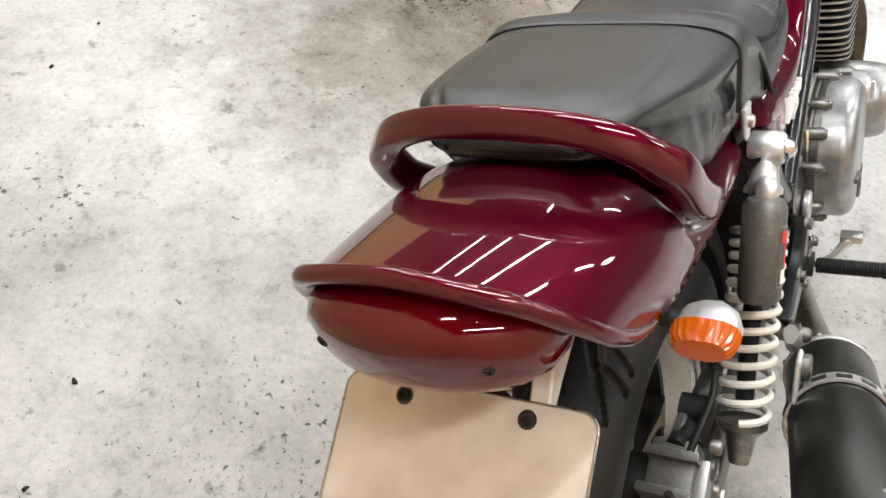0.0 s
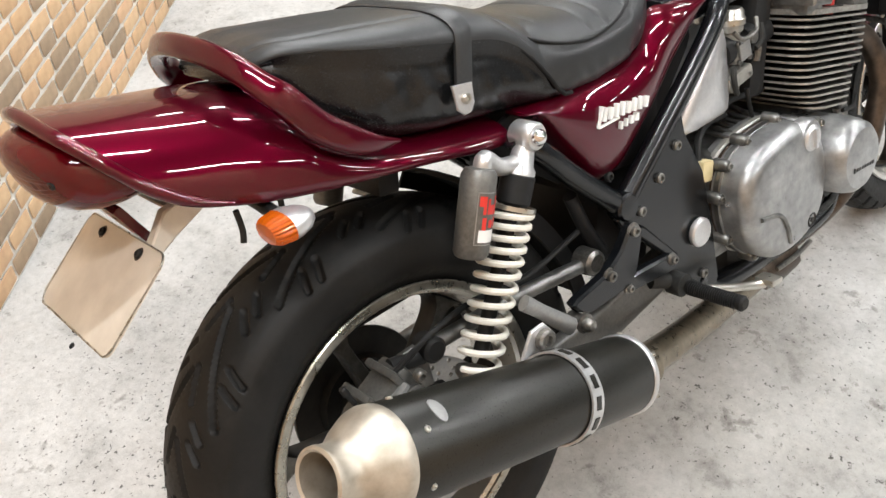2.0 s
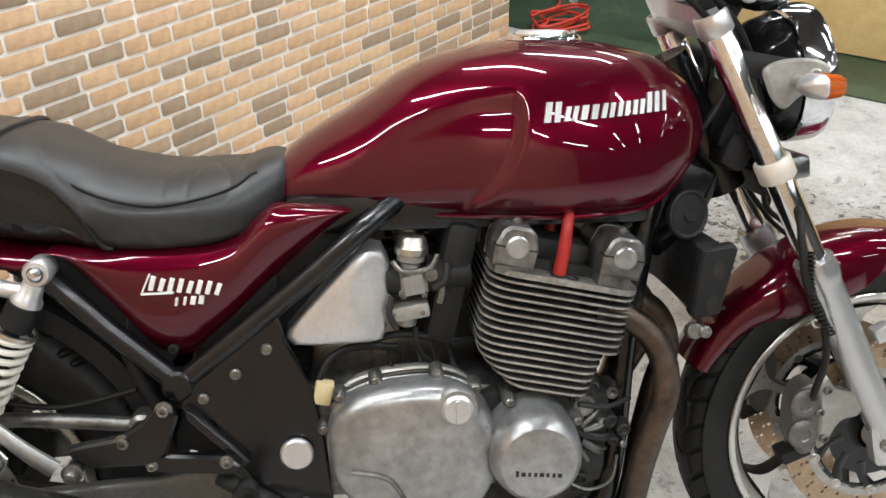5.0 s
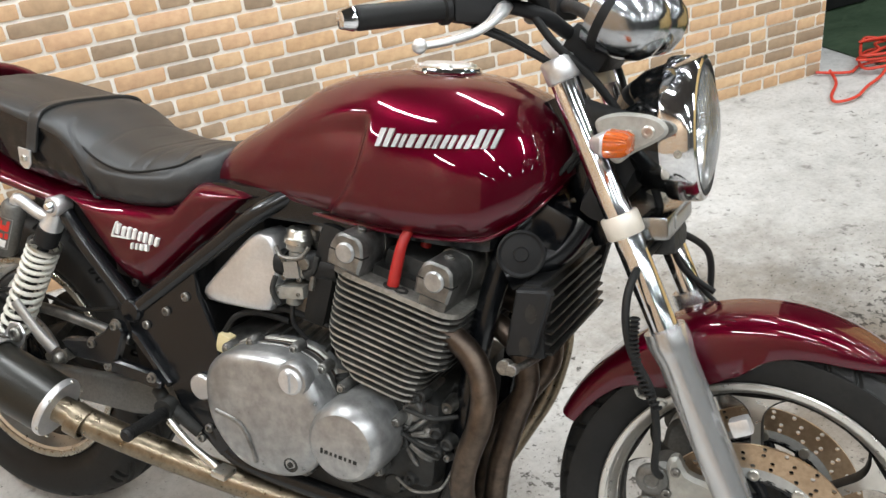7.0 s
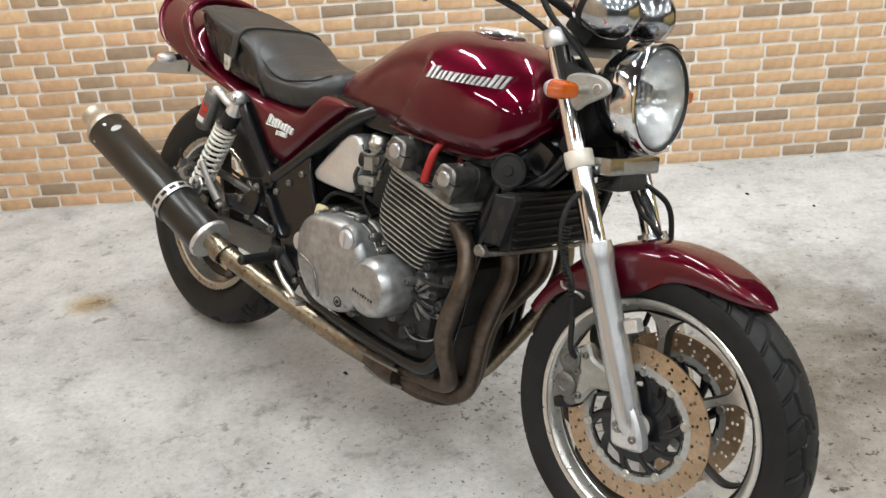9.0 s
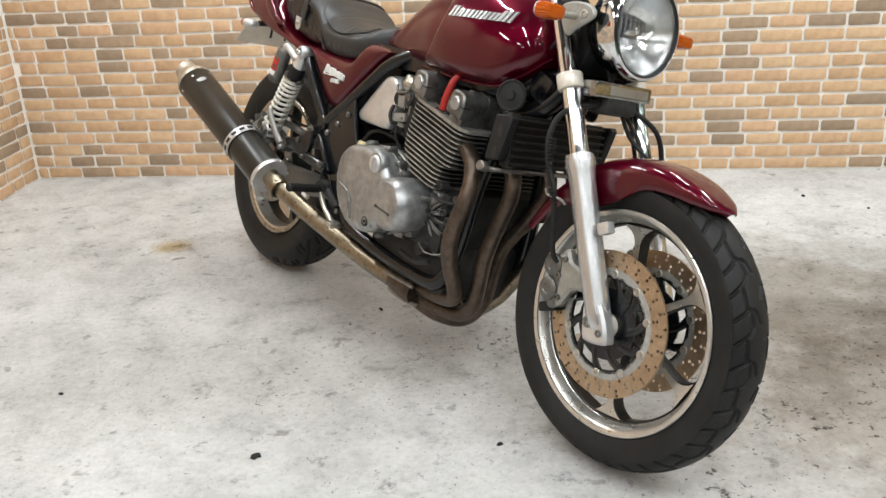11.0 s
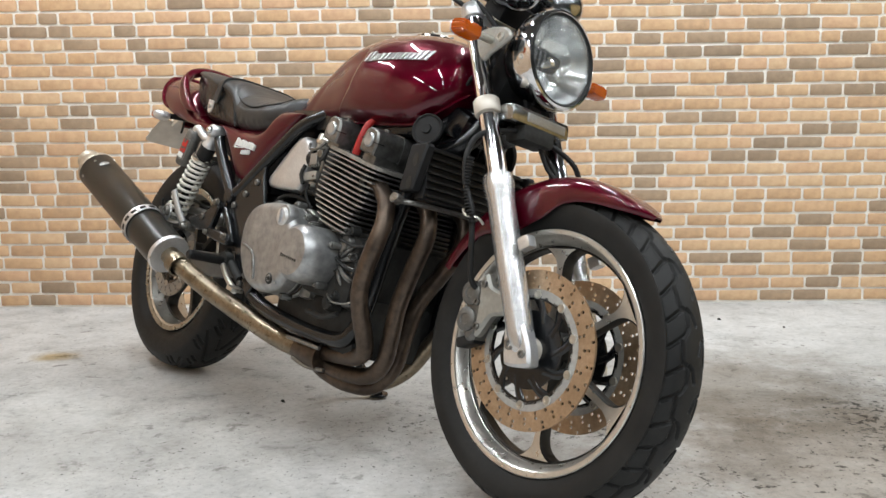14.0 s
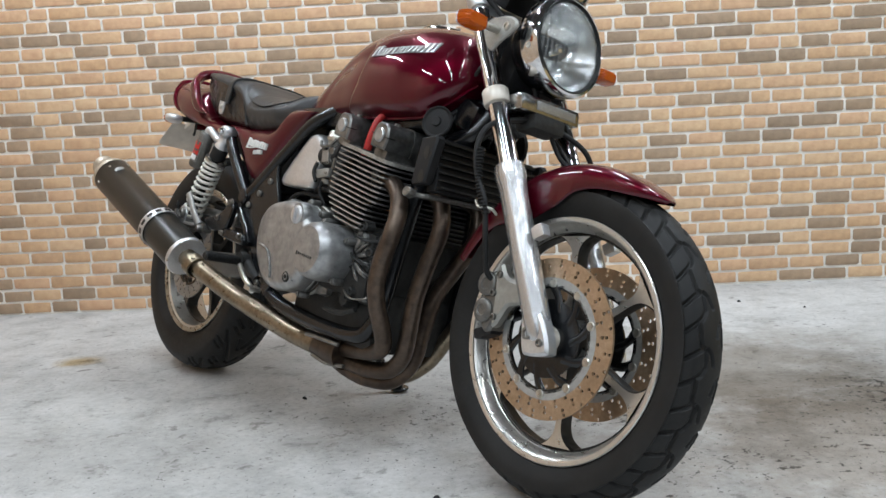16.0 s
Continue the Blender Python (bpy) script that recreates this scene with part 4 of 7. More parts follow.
g, rings = G(), []
for u in np.linspace(-0.305, 0.23, 60):
    outer = tail_arc(u, 48)
    inner = [(x + 0.002, y * 0.97, z - 0.005) for x, y, z in outer]
    rings.append(outer + inner[::-1])
loft(g, rings)
tail = part("tail_cowl", g, PAINT, motorcycle, "glossy wine-red tail cowl with a raised lip", 50)
g = G()
half_lip = [tail_arc(u, 3)[0] for u in (-0.17, -0.195, -0.22, -0.245, -0.27, -0.288, -0.3)]
tube(g, half_lip + [(-0.309, 0, curve1(TAIL_TOP, -0.305) + 0.002)] + [(u, -v, w) for u, v, w in half_lip[::-1]], [0.002, 0.005, 0.007, 0.008, 0.008, 0.008, 0.008, 0.008, 0.008, 0.008, 0.008, 0.008, 0.007, 0.005, 0.002], 12, 8)
part("tail_lip", g, PAINT, tail)

# grab hoop: a flat-sided bar, its middle, its half height and its half thickness
half_hoop = [((0.045, -0.1405, 0.4435), (0.005, 0.001), 0.006), ((0.012, -0.1435, 0.455), (0.008, 0.0085), 0.0105), ((-0.02, -0.1445, 0.4745), (0.0125, 0.0125), 0.0125), ((-0.053, -0.143, 0.5045), (0.0148, 0.0112), 0.013), ((-0.079, -0.139, 0.5435), (0.0145, 0.0105), 0.013), ((-0.092, -0.128, 0.561), (0.0125, 0.0105), 0.013), ((-0.104, -0.104, 0.584), (0.0095, 0.012), 0.0125), ((-0.114, -0.06, 0.6015), (0.0075, 0.0125), 0.012), ((-0.119, 0.0, 0.608), (0.007, 0.0125), 0.012)]
full_hoop = half_hoop + [((p[0], -p[1], p[2]), a, b) for p, a, b in half_hoop[-2::-1]]
mids = spline([p for p, _, _ in full_hoop], 8)
tall = spline([(a[0], 0.0, a[1]) for _, a, _ in full_hoop], 8)
thick = [float(t[0]) for t in spline([(b,) for _, _, b in full_hoop], 8)]
g, rings = G(), []
for i, p in enumerate(mids):
    d = mids[min(i + 1, len(mids) - 1)] - mids[max(i - 1, 0)]
    b = np.cross(d / np.linalg.norm(d), tall[i] / np.linalg.norm(tall[i]))
    b /= np.linalg.norm(b)
    rings.append([p + tall[i] * math.copysign(abs(math.sin(t)) ** 0.62, math.sin(t)) + b * thick[i] * math.copysign(abs(math.cos(t)) ** 0.62, math.cos(t)) for t in np.linspace(0, 2 * math.pi, 28, endpoint=False)])
loft(g, rings)
part("grab_rail", g, PAINT, motorcycle, "glossy wine-red grab hoop behind the seat", 60)

# tail lamp
g, rings = G(), []
for back, k in ((0.0, 0.9), (0.03, 0.98), (0.06, 1.0), (0.08, 0.96), (0.093, 0.86), (0.101, 0.66), (0.105, 0.38), (0.106, 0.06)):
    ring = []
    for a in np.linspace(0, 2 * math.pi, 48, endpoint=False):
        y = 0.104 * k * math.copysign(abs(math.cos(a)) ** 0.75, math.cos(a))
        z = 0.539 + 0.046 * k * math.copysign(abs(math.sin(a)) ** 0.75, math.sin(a)) - 1.3 * y * y
        ring.append((-0.228 - back + 2.4 * y * y - 0.25 * (z - 0.534), y, z))
    rings.append(ring)
loft(g, rings)
tail_lamp = part("tail_lamp", g, REDLENS, motorcycle, "dark red tail lamp lens", 60)
for side in (-1, 1):
    g = G()
    dome_bolt(g, (-0.317, side * 0.067, 0.537), (-0.95, side * 0.2, -0.1), 0.005, 0.003)
    part("lens_screw", g, GRIMY, tail_lamp)

# number plate on its hanger
g = G()
c, d = np.array([-0.3, 0.0, 0.3945]), np.array([-0.1, 0, -0.075])
d = d / np.linalg.norm(d)
nrm = np.array([d[2], 0, -d[0]])
PLATE_MID, PLATE_DOWN, PLATE_OUT = c, d, nrm
ring = []
for cx, cy in ((1, 1), (-1, 1), (-1, -1), (1, -1)):
    for a in np.linspace(0, math.pi / 2, 6):
        a2 = a + {(1, 1): 0, (-1, 1): math.pi / 2, (-1, -1): math.pi, (1, -1): 1.5 * math.pi}[(cx, cy)]
        ring.append((cx * 0.1 + 0.015 * math.cos(a2), cy * 0.0475 + 0.015 * math.sin(a2)))
loft(g, [[c + np.array([0, y, 0]) + d * x + nrm * h for y, x in ring] for h in (0, 0.002)])
part("number_plate", g, PLATE, motorcycle, "blank pale metal plate tilted back")
g = G()
tube(g, [c + np.array([0, 0.993 * y, 0]) + d * 0.993 * x + nrm * (0.0022 + 0.0012 * math.sin(9 * y / 0.1 + 5 * x / 0.05)) for y, x in ring], 0.0012, 8, 1, smooth=False, loop=True)
part("plate_rim", g, DULLLIP, motorcycle, "dull turned-up rim")
for side in (-1, 1):
    g = G()
    dome_bolt(g, c - d * 0.048 + np.array([0, side * 0.056, 0]), nrm, 0.006)
    part("plate_bolt", g, GRIMY, motorcycle)

# rear shock absorbers
SHOCK_TOP, SHOCK_LOW = np.array([0.235, 0, 0.373]), np.array([0.04, 0, 0.045])
for side in (-1, 1):
    y = np.array([0, side * 0.155, 0])
    a, b = SHOCK_TOP + y, SHOCK_LOW + y
    d = (b - a) / np.linalg.norm(b - a)
    shock = group("rear_shock", "chrome rear shock with a cream coil spring")
    g = G()
    lathe(g, a - np.array([0, 0.02, 0]), (0, 1, 0), [(0, 0.008), (0, 0.0165), (0.004, 0.0195), (0.036, 0.0195), (0.04, 0.0165), (0.04, 0.008)], 24, True)
    lathe(g, a, d, [(0.01, 0.012), (0.02, 0.015), (0.04, 0.0175), (0.046, 0.022), (0.055, 0.022)], 24, True)
    part("upper_mount", g, SATIN, shock)
    g = G()
    lathe(g, a + np.array([0, side * 0.02, 0]), (0, side, 0), [(0, 0.012), (0.005, 0.0115), (0.009, 0.009), (0.012, 0.005), (0.013, 0.0005)], 20, True)
    part("dome_nut", g, CHROME, shock)
    g = G()
    lathe(g, a, d, [(0.05, 0.02), (0.054, 0.0235), (0.09, 0.0235), (0.094, 0.02)], 24, True)
    part("collar", g, PLASTIC, shock)
    g = G()
    lathe(g, a, d, [(0.08, 0.011), (0.3, 0.011)], 16, True)
    part("damper_rod", g, PLASTIC, shock)
    g = G()
    lathe(g, a, d, [(0.094, 0.029), (0.094, 0.033), (0.1, 0.033), (0.1, 0.029)], 24, False, True)
    part("spring_seat", g, STEEL, shock)
    g = G()
    lathe(g, a, d, [(0.325, 0.012), (0.325, 0.03), (0.333, 0.03), (0.345, 0.018), (0.37, 0.014), (0.38, 0.012)], 24, True)
    part("lower_mount", g, BOLT, shock)
    g = G()
    _, p, q = frame_of(d)
    turns, coil = 11.5, []
    for t in np.linspace(0, 1, 190):
        s = 0.102 + 0.221 * (0.72 * t + 0.28 * t * t)
        w = 2 * math.pi * turns * t
        coil.append(a + d * s + 0.0285 * (math.cos(w) * p + math.sin(w) * q))
    tube(g, coil, 0.0048, 8, 1, smooth=False)
    part("spring", g, SPRING, shock)
    g = G()
    r0, r1 = np.array([0.134, side * 0.17, 0.368]), np.array([0.09, side * 0.17, 0.267])
    lathe(g, r0, r1 - r0, [(-0.006, 0.012), (-0.004, 0.019), (0.004, 0.0235), (0.104, 0.0235), (0.11, 0.02), (0.112, 0.002)], 28, True)
    part("reservoir", g, GUNMETAL, shock)
    g = G()
    tube(g, [a + d * 0.035, a + d * 0.03 + (-0.04, 0, 0.004), r0 + (0.012, 0, 0.012), r0 + (0.004, 0, -0.004)], 0.012, 12, 6)
    part("reservoir_arm", g, SATIN, shock)

# frame
for side in (-1, 1):
    y = side * 0.148
    for line in ([(0.222, y * 0.93, 0.374), (0.26, y, 0.336), (0.31, y, 0.278), (0.399, y, 0.185)], [(0.399, y, 0.185), (0.498, y, 0.257), (0.61, y, 0.341), (0.68, y * 0.95, 0.396), (0.75, y * 0.7, 0.44)]):
        g = G()
        tube(g, line, 0.0165, 14, 6)
        part("frame_tube", g, BLACK, motorcycle)
    g = G()
    slab(g, [(0.39, 0.185), (0.42, 0.192), (0.5, 0.25), (0.55, 0.286), (0.557, 0.24), (0.592, 0.161), (0.603, 0.068), (0.607, -0.05), (0.585, -0.075), (0.5, 0.0), (0.44, 0.125), (0.39, 0.15), (0.38, 0.17)], y - 0.008, y + 0.006, 0.003)
    plate = part("pivot_plate", g, BLACK, motorcycle)
    g = G()
    lathe(g, (0.399, side * 0.14, 0.187), (0, side, 0), [(0, 0.005), (0, 0.023), (0.022, 0.023), (0.026, 0.019), (0.027, 0.001)], 28, True)
    part("frame_boss", g, BLACK, motorcycle)
    for u, w in ((0.53, 0.232), (0.482, 0.197), (0.432, 0.163), (0.545, -0.045), (0.565, -0.02)):
        g = G()
        dome_bolt(g, (u, side * 0.155, w), (0, side, 0), 0.0085)
        part("plate_screw", g, BOLT, plate)
    g = G()
    disc(g, (0.559, side * 0.157, 0.064), (0, side, 0), 0.025, 0.012, 28, 0.003)
    part("pivot_cap", g, SATIN, plate)

# side covers
SIDE_UP = [(0.245, 0.398), (0.33, 0.39), (0.45, 0.384), (0.50, 0.393), (0.53, 0.42), (0.56, 0.438), (0.64, 0.432), (0.665, 0.425)]
SIDE_LOW = [(0.245, 0.393), (0.27, 0.376), (0.302, 0.324), (0.33, 0.28), (0.358, 0.238), (0.38, 0.222), (0.402, 0.217), (0.425, 0.222), (0.447, 0.238), (0.52, 0.3), (0.59, 0.36), (0.665, 0.42)]
for side in (-1, 1):
    g, rings = G(), []
    for u in np.linspace(0.245, 0.665, 40):
        top, low = curve1(SIDE_UP, u), curve1(SIDE_LOW, u)
        ring = [(u, side * 0.11, top)]
        for t in np.linspace(0, 1, 16):
            w = top + (low - top) * t
            out = 0.158 - 0.03 * (2 * t - 1) ** 4 - 0.012 * (max(0, u - 0.5) / 0.16) ** 2 - 0.02 * t * t
            ring.append((u, side * out, w))
        ring.append((u, side * 0.11, low))
        rings.append(ring)
    loft(g, rings)
    cover_part = part("side_cover", g, PAINT, motorcycle, "glossy wine-red triangular side cover", 50)
    # slanted silver badge as plain strokes
    g = G()

    def stroke(a, b, wide):
        d = np.array(b) - np.array(a)
        n = np.array([-d[1], d[0]]) / np.linalg.norm(d) * wide / 2
        slab(g, [tuple(np.array(a) - n), tuple(np.array(b) - n), tuple(np.array(b) + n), tuple(np.array(a) + n)], side * 0.1525, side * 0.1606, 0.0006)

    marks = [((0.366, 0.3285), (0.41, 0.3275), 0.0026), ((0.366, 0.3285), (0.38, 0.356), 0.0022)]
    for k in range(8):
        u0 = 0.379 + 0.0128 * k
        marks.append(((u0, 0.3335 - 0.0019 * k), (u0 + 0.0065, 0.3525 - 0.0021 * k - 0.0025 * (k % 3 == 1)), 0.0064))
    for k in range(4):
        u0 = 0.411 + 0.0115 * k
        marks.append(((u0, 0.3085), (u0 + 0.003, 0.3195), 0.007 if k > 1 else 0.0034))
    for a, b, wide in marks:
        g = G()
        stroke(a, b, wide)
        part("badge_stroke", g, WHITE, cover_part, "plain slanted silver stroke")
    g = G()
    dome_bolt(g, (0.3945, side * 0.134, 0.235), (0, side, 0), 0.008)
    part("cover_screw", g, GRIMY, cover_part)

# engine
AX = np.array([0.25, 0, 0.968])
FW = np.array([0.968, 0, -0.25])


def eng(u, v, w):
    """From the cylinder's own measures: ahead, left, up along the bore, from the middle of its foot."""
    return tuple(np.array([0.93, 0, 0.13]) + FW * u + AX * w + np.array([0, v, 0]))


for name, c, size in (("gearbox_case", (0.72, 0, 0.06), (0.3, 0.3, 0.2)), ("crankcase", (0.93, 0, 0.05), (0.22, 0.33, 0.17)), ("sump", (0.86, 0, -0.07), (0.36, 0.25, 0.15))):
    g = G()
    block(g, c, size, ry=5, ease=0.035)
    part(name, g, CASE if name[0] == "g" else GRIMY, motorcycle, "grimy cast engine case")
g = G()
rings = [[eng(x * s, y, z) for x, y in ((-0.06, -0.15), (0.06, -0.15), (0.06, 0.15), (-0.06, 0.15))] for s, z in ((0.85, -0.02), (0.9, 0.1), (1.1, 0.2))]
loft(g, rings)
part("cylinder_block", g, GRIMY, motorcycle)
fin_count = 15
for i in range(fin_count):
    t = i / (fin_count - 1)
    z = 0.012 + 0.168 * t
    front, back = (0.105 if i > 5 else 0.074 + 0.02 * t), curve1([(0.01, -0.058), (0.03, -0.088), (0.052, -0.108), (0.085, -0.117), (0.18, -0.12)], z)
    h = 0.0018 if i < fin_count - 1 else 0.0045
    out = []
    for cx, cy in ((1, 1), (-1, 1), (-1, -1), (1, -1)):
        for k in range(5):
            a2 = k / 4 * math.pi / 2 + {(1, 1): 0, (-1, 1): math.pi / 2, (-1, -1): math.pi, (1, -1): 1.5 * math.pi}[(cx, cy)]
            out.append(((front if cx > 0 else back) - cx * 0.034 + 0.034 * math.cos(a2), cy * 0.153 + 0.034 * math.sin(a2)))
    g = G()
    loft(g, [[eng(x, y, z + k) for x, y in out] for k in (-h, h)])
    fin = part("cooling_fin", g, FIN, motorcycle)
    # grime plus painted shade on a fin's flats and front, other rims rubbed bare
    fin.data.materials.append(FIN_SHADE_GRIME)
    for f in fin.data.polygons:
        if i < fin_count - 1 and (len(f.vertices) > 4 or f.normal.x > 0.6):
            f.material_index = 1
g = G()
COVERS = ((-0.095, 0.222), (0.061, 0.234))
for x, z in COVERS:
    rings = []
    for y, k in ((-0.2, 0.86), (-0.196, 1.0), (-0.12, 1.0), (0.12, 1.0), (0.196, 1.0), (0.2, 0.86)):
        rings.append([eng(x + k * p, y, z + k * q) for p, q in ((-0.029, -0.03), (0.029, -0.03), (0.031, -0.004), (0.03, 0.004), (0.024, 0.022), (0.014, 0.029), (-0.014, 0.029), (-0.024, 0.022), (-0.03, 0.004), (-0.031, -0.004))])
    loft(g, rings)
part("cam_cover", g, CASE, motorcycle, "dull alloy cam covers")
for x, z in COVERS:
    g = G()
    disc(g, eng(x, -0.197, z), (0, -1, 0), 0.017, 0.008, 24, 0.003)
    part("cam_plug", g, COVER, motorcycle)
    g = G()
    block(g, eng(x, -0.19, z - 0.001), (0.063, 0.022, 0.002), ry=14.5, ease=0)
    part("cover_gasket", g, HOSE, motorcycle)
g = G()
block(g, eng(-0.015, 0, 0.203), (0.09, 0.26, 0.05), ry=14.5, ease=0.01)
part("cylinder_head", g, GRIMY, motorcycle)
for x, z in ((-0.094, 0.2), (0.06, 0.205)):
    g = G()
    block(g, eng(x, 0, z), (0.05, 0.37, 0.05), ry=14.5, ease=0.008)
    part("cam_housing", g, CASE, motorcycle)
# added black block standing in for the shade between carburettors and cylinder
g = G()
block(g, (0.806, 0, 0.3), (0.05, 0.27, 0.19), ry=14.5, ease=0.02)
part("intake_shroud", g, HOSE, motorcycle)

g = G()
cover = [tuple(p) for p in spline([(0.679, 0.179), (0.766, 0.181), (0.819, 0.155), (0.848, 0.093), (0.836, 0.008), (0.779, -0.038), (0.68, -0.035), (0.615, 0.03), (0.602, 0.111), (0.627, 0.158)], 6, True)]
cover = [(u + 0.006, w - 0.006) for u, w in cover]
mid = np.mean(cover, 0)
reach = np.linalg.norm(np.array(cover) - mid, axis=1).mean()
rings = [[(u, -0.12, w) for u, w in cover]]
for t in np.linspace(0, math.pi / 2, 7):
    k = 1 - 0.026 * (1 - math.cos(t)) / reach
    rings.append([(mid[0] + (u - mid[0]) * k, -0.2 - 0.024 * math.sin(t), mid[1] + (w - mid[1]) * k) for u, w in cover])
for k, v in ((0.6, -0.2255), (0.2, -0.226)):
    rings.append([(mid[0] + (u - mid[0]) * k, v, mid[1] + (w - mid[1]) * k) for u, w in cover])
loft(g, rings)
part("clutch_cover", g, COVER, motorcycle, "large dull alloy clutch cover")
g = G()
lathe(g, (0.908, -0.14, 0.061), (0, -1, 0), [(0, 0.02), (0, 0.07), (0.07, 0.07), (0.09, 0.068), (0.105, 0.064), (0.114, 0.055), (0.117, 0.03), (0.1172, 0.0005)], 48, True)
part("generator_cover", g, COVER, motorcycle, "round alloy generator cover")
g = G()
disc(g, (0.797, -0.214, 0.142), (0, -1, 0), 0.023, 0.016, 28, 0.004)
block(g, (0.797, -0.232, 0.142), (0.007, 0.008, 0.034), ease=0.002)
part("oil_filler_cap", g, SATIN, motorcycle)

# front fork
FT, FB = np.array([1.203, 0, 0.655]), np.array([1.536, 0, -0.047])
FD = (FB - FT) / np.linalg.norm(FB - FT)
for side in (-1, 1):
    y = np.array([0, side * 0.106, 0])
    g = G()
    lathe(g, FT + y, FD, [(-0.012, 0.004), (-0.012, 0.016), (-0.004, 0.0215), (0.43, 0.0215)], 28, True)
    part("fork_tube", g, CHROME, motorcycle, "chrome fork tube")
    g = G()
    lathe(g, FT + y, FD, [(0.405, 0.0225), (0.405, 0.031), (0.425, 0.033), (0.44, 0.031), (0.455, 0.0285), (0.6, 0.0285), (0.74, 0.027), (0.765, 0.026), (0.778, 0.02), (0.778, 0.002)], 28, True)
    part("fork_lower", g, FORKLEG, motorcycle, "bare aluminium fork leg")

# front fender
g, rings = G(), []
for a in np.linspace(radians(57), radians(156), 46):
    t = (math.degrees(a) - 57) / 105
    r = 0.344 + 0.01 * math.sin(math.pi * min(1, t * 1.4))
    half = curve1([(0, 0.012), (0.05, 0.045), (0.15, 0.064), (0.4, 0.072), (0.65, 0.07), (0.8, 0.06), (1, 0.055)], t)
    deep = curve1([(0, 0.006), (0.1, 0.03), (0.3, 0.06), (0.4, 0.09), (0.52, 0.1), (0.62, 0.085), (0.75, 0.045), (1, 0.02)], t)
    out, inn = [], []
    for b in np.linspace(0, math.pi, 30):
        y, q = half * math.copysign(abs(math.cos(b)) ** 0.6, math.cos(b)), r - deep + deep * abs(math.sin(b)) ** 0.5
        out.append((FRONT[0] + q * math.cos(a), y, FRONT[2] + q * math.sin(a)))
        q2, y2 = q - 0.003, y * 0.955
        inn.append((FRONT[0] + q2 * math.cos(a), y2, FRONT[2] + q2 * math.sin(a)))
    rings.append(out + inn[::-1])
loft(g, rings)
part("front_fender", g, PAINT, motorcycle, "glossy wine-red front fender", 50)

# headlamp
HC, HD = np.array([1.393, 0, 0.571]), np.array([0.996, 0, 0.09])
headlamp = group("headlamp", "round headlamp with a chrome ring and fluted glass")
g = G()
lathe(g, HC, HD, [(-0.13, 0.004), (-0.128, 0.04), (-0.115, 0.065), (-0.08, 0.09), (-0.04, 0.1), (-0.01, 0.1)], 48)
part("lamp_shell", g, GLOSSBLACK, headlamp)
g = G()
lathe(g, HC, HD, [(-0.046, 0.1), (-0.045, 0.106), (-0.04, 0.108), (-0.012, 0.1095), (-0.002, 0.109), (0.004, 0.106), (0.006, 0.101), (0.003, 0.097), (-0.01, 0.096)], 64, False)
part("lamp_ring", g, CHROME, headlamp, "chrome headlamp ring")
g = G()
lathe(g, HC, HD, [(-0.004, 0.0985), (0.006, 0.09), (0.016, 0.06), (0.021, 0.03), (0.022, 0.001)], 64)
lens = part("lamp_glass", g, GLASS, headlamp, "clear fluted headlamp glass")
lens.visible_shadow = False
g = G()
hd, h1, h2 = frame_of(HD)
rings = []
for q in np.linspace(0.0955, 0.012, 22):
    depth = -0.066 + 0.06 * (q / 0.0955) ** 2
    ring = []
    for k in range(64):
        p = q * (math.cos(k * math.pi / 32) * h1 + math.sin(k * math.pi / 32) * h2)
        step = 0.008 * min(1, max(0, (-0.012 - p[2]) / 0.004)) * min(1, (0.0955 - q) / 0.01)
        ring.append(HC + hd * (depth + step) + p)
    rings.append(ring)
loft(g, rings, True, False)
part("reflector", g, MIRROR, headlamp, angle=30)
g = G()
lathe(g, HC, HD, [(-0.064, 0.011), (-0.03, 0.011), (-0.024, 0.009), (-0.021, 0.001)], 20)
part("bulb_shield", g, CHROME, headlamp)

g = G()
lathe(g, HC, HD, [(0.0005, 0.0945), (0.0055, 0.0965), (0.007, 0.0985), (0.005, 0.1005), (0.0, 0.099)], 64, False, True)
part("lamp_gasket", g, HOSE, headlamp)

# muffler and exhaust
MA, MB = np.array([0.277, -0.231, -0.015]), np.array([-0.263, -0.322, 0.24])
MD = (MB - MA) / np.linalg.norm(MB - MA)
muffler = group("muffler", "dark cylindrical muffler with a steel cone tip")
g = G()
lathe(g, MA, MD, [(0.018, 0.03), (0.018, 0.052), (0.022, 0.058), (0.522, 0.06), (0.526, 0.057)], 48, True)
part("sleeve", g, CARBON, muffler)
g = G()
lathe(g, MA, MD, [(0.516, 0.0605), (0.524, 0.061), (0.532, 0.059), (0.552, 0.048), (0.566, 0.038), (0.572, 0.0345), (0.588, 0.034), (0.593, 0.0355), (0.598, 0.035), (0.6, 0.032), (0.598, 0.029), (0.56, 0.028), (0.5, 0.028)], 48)
part("tip_cone", g, TIP, muffler, "bare steel cone with a rolled outlet")
g = G()
lathe(g, MA, MD, [(0.012, 0.03), (0.012, 0.058), (0.016, 0.0605), (0.024, 0.0605), (0.026, 0.059)], 48, True)
part("inlet_flange", g, SATIN, muffler)
g = G()
lathe(g, MA, MD, [(0.17, 0.0605), (0.17, 0.0635), (0.195, 0.0635), (0.195, 0.0605)], 48, False, True)
part("clamp_band", g, SATIN, muffler)
g = G()
tube(g, [(0.83, -0.095, -0.172), (0.7, -0.115, -0.155), (0.5, -0.165, -0.1), (0.36, -0.205, -0.05), MA + MD * 0.02], 0.027, 20, 8)
part("link_pipe", g, PIPE_GOLD, motorcycle, "gold-tarnished steel link pipe")
g = G()
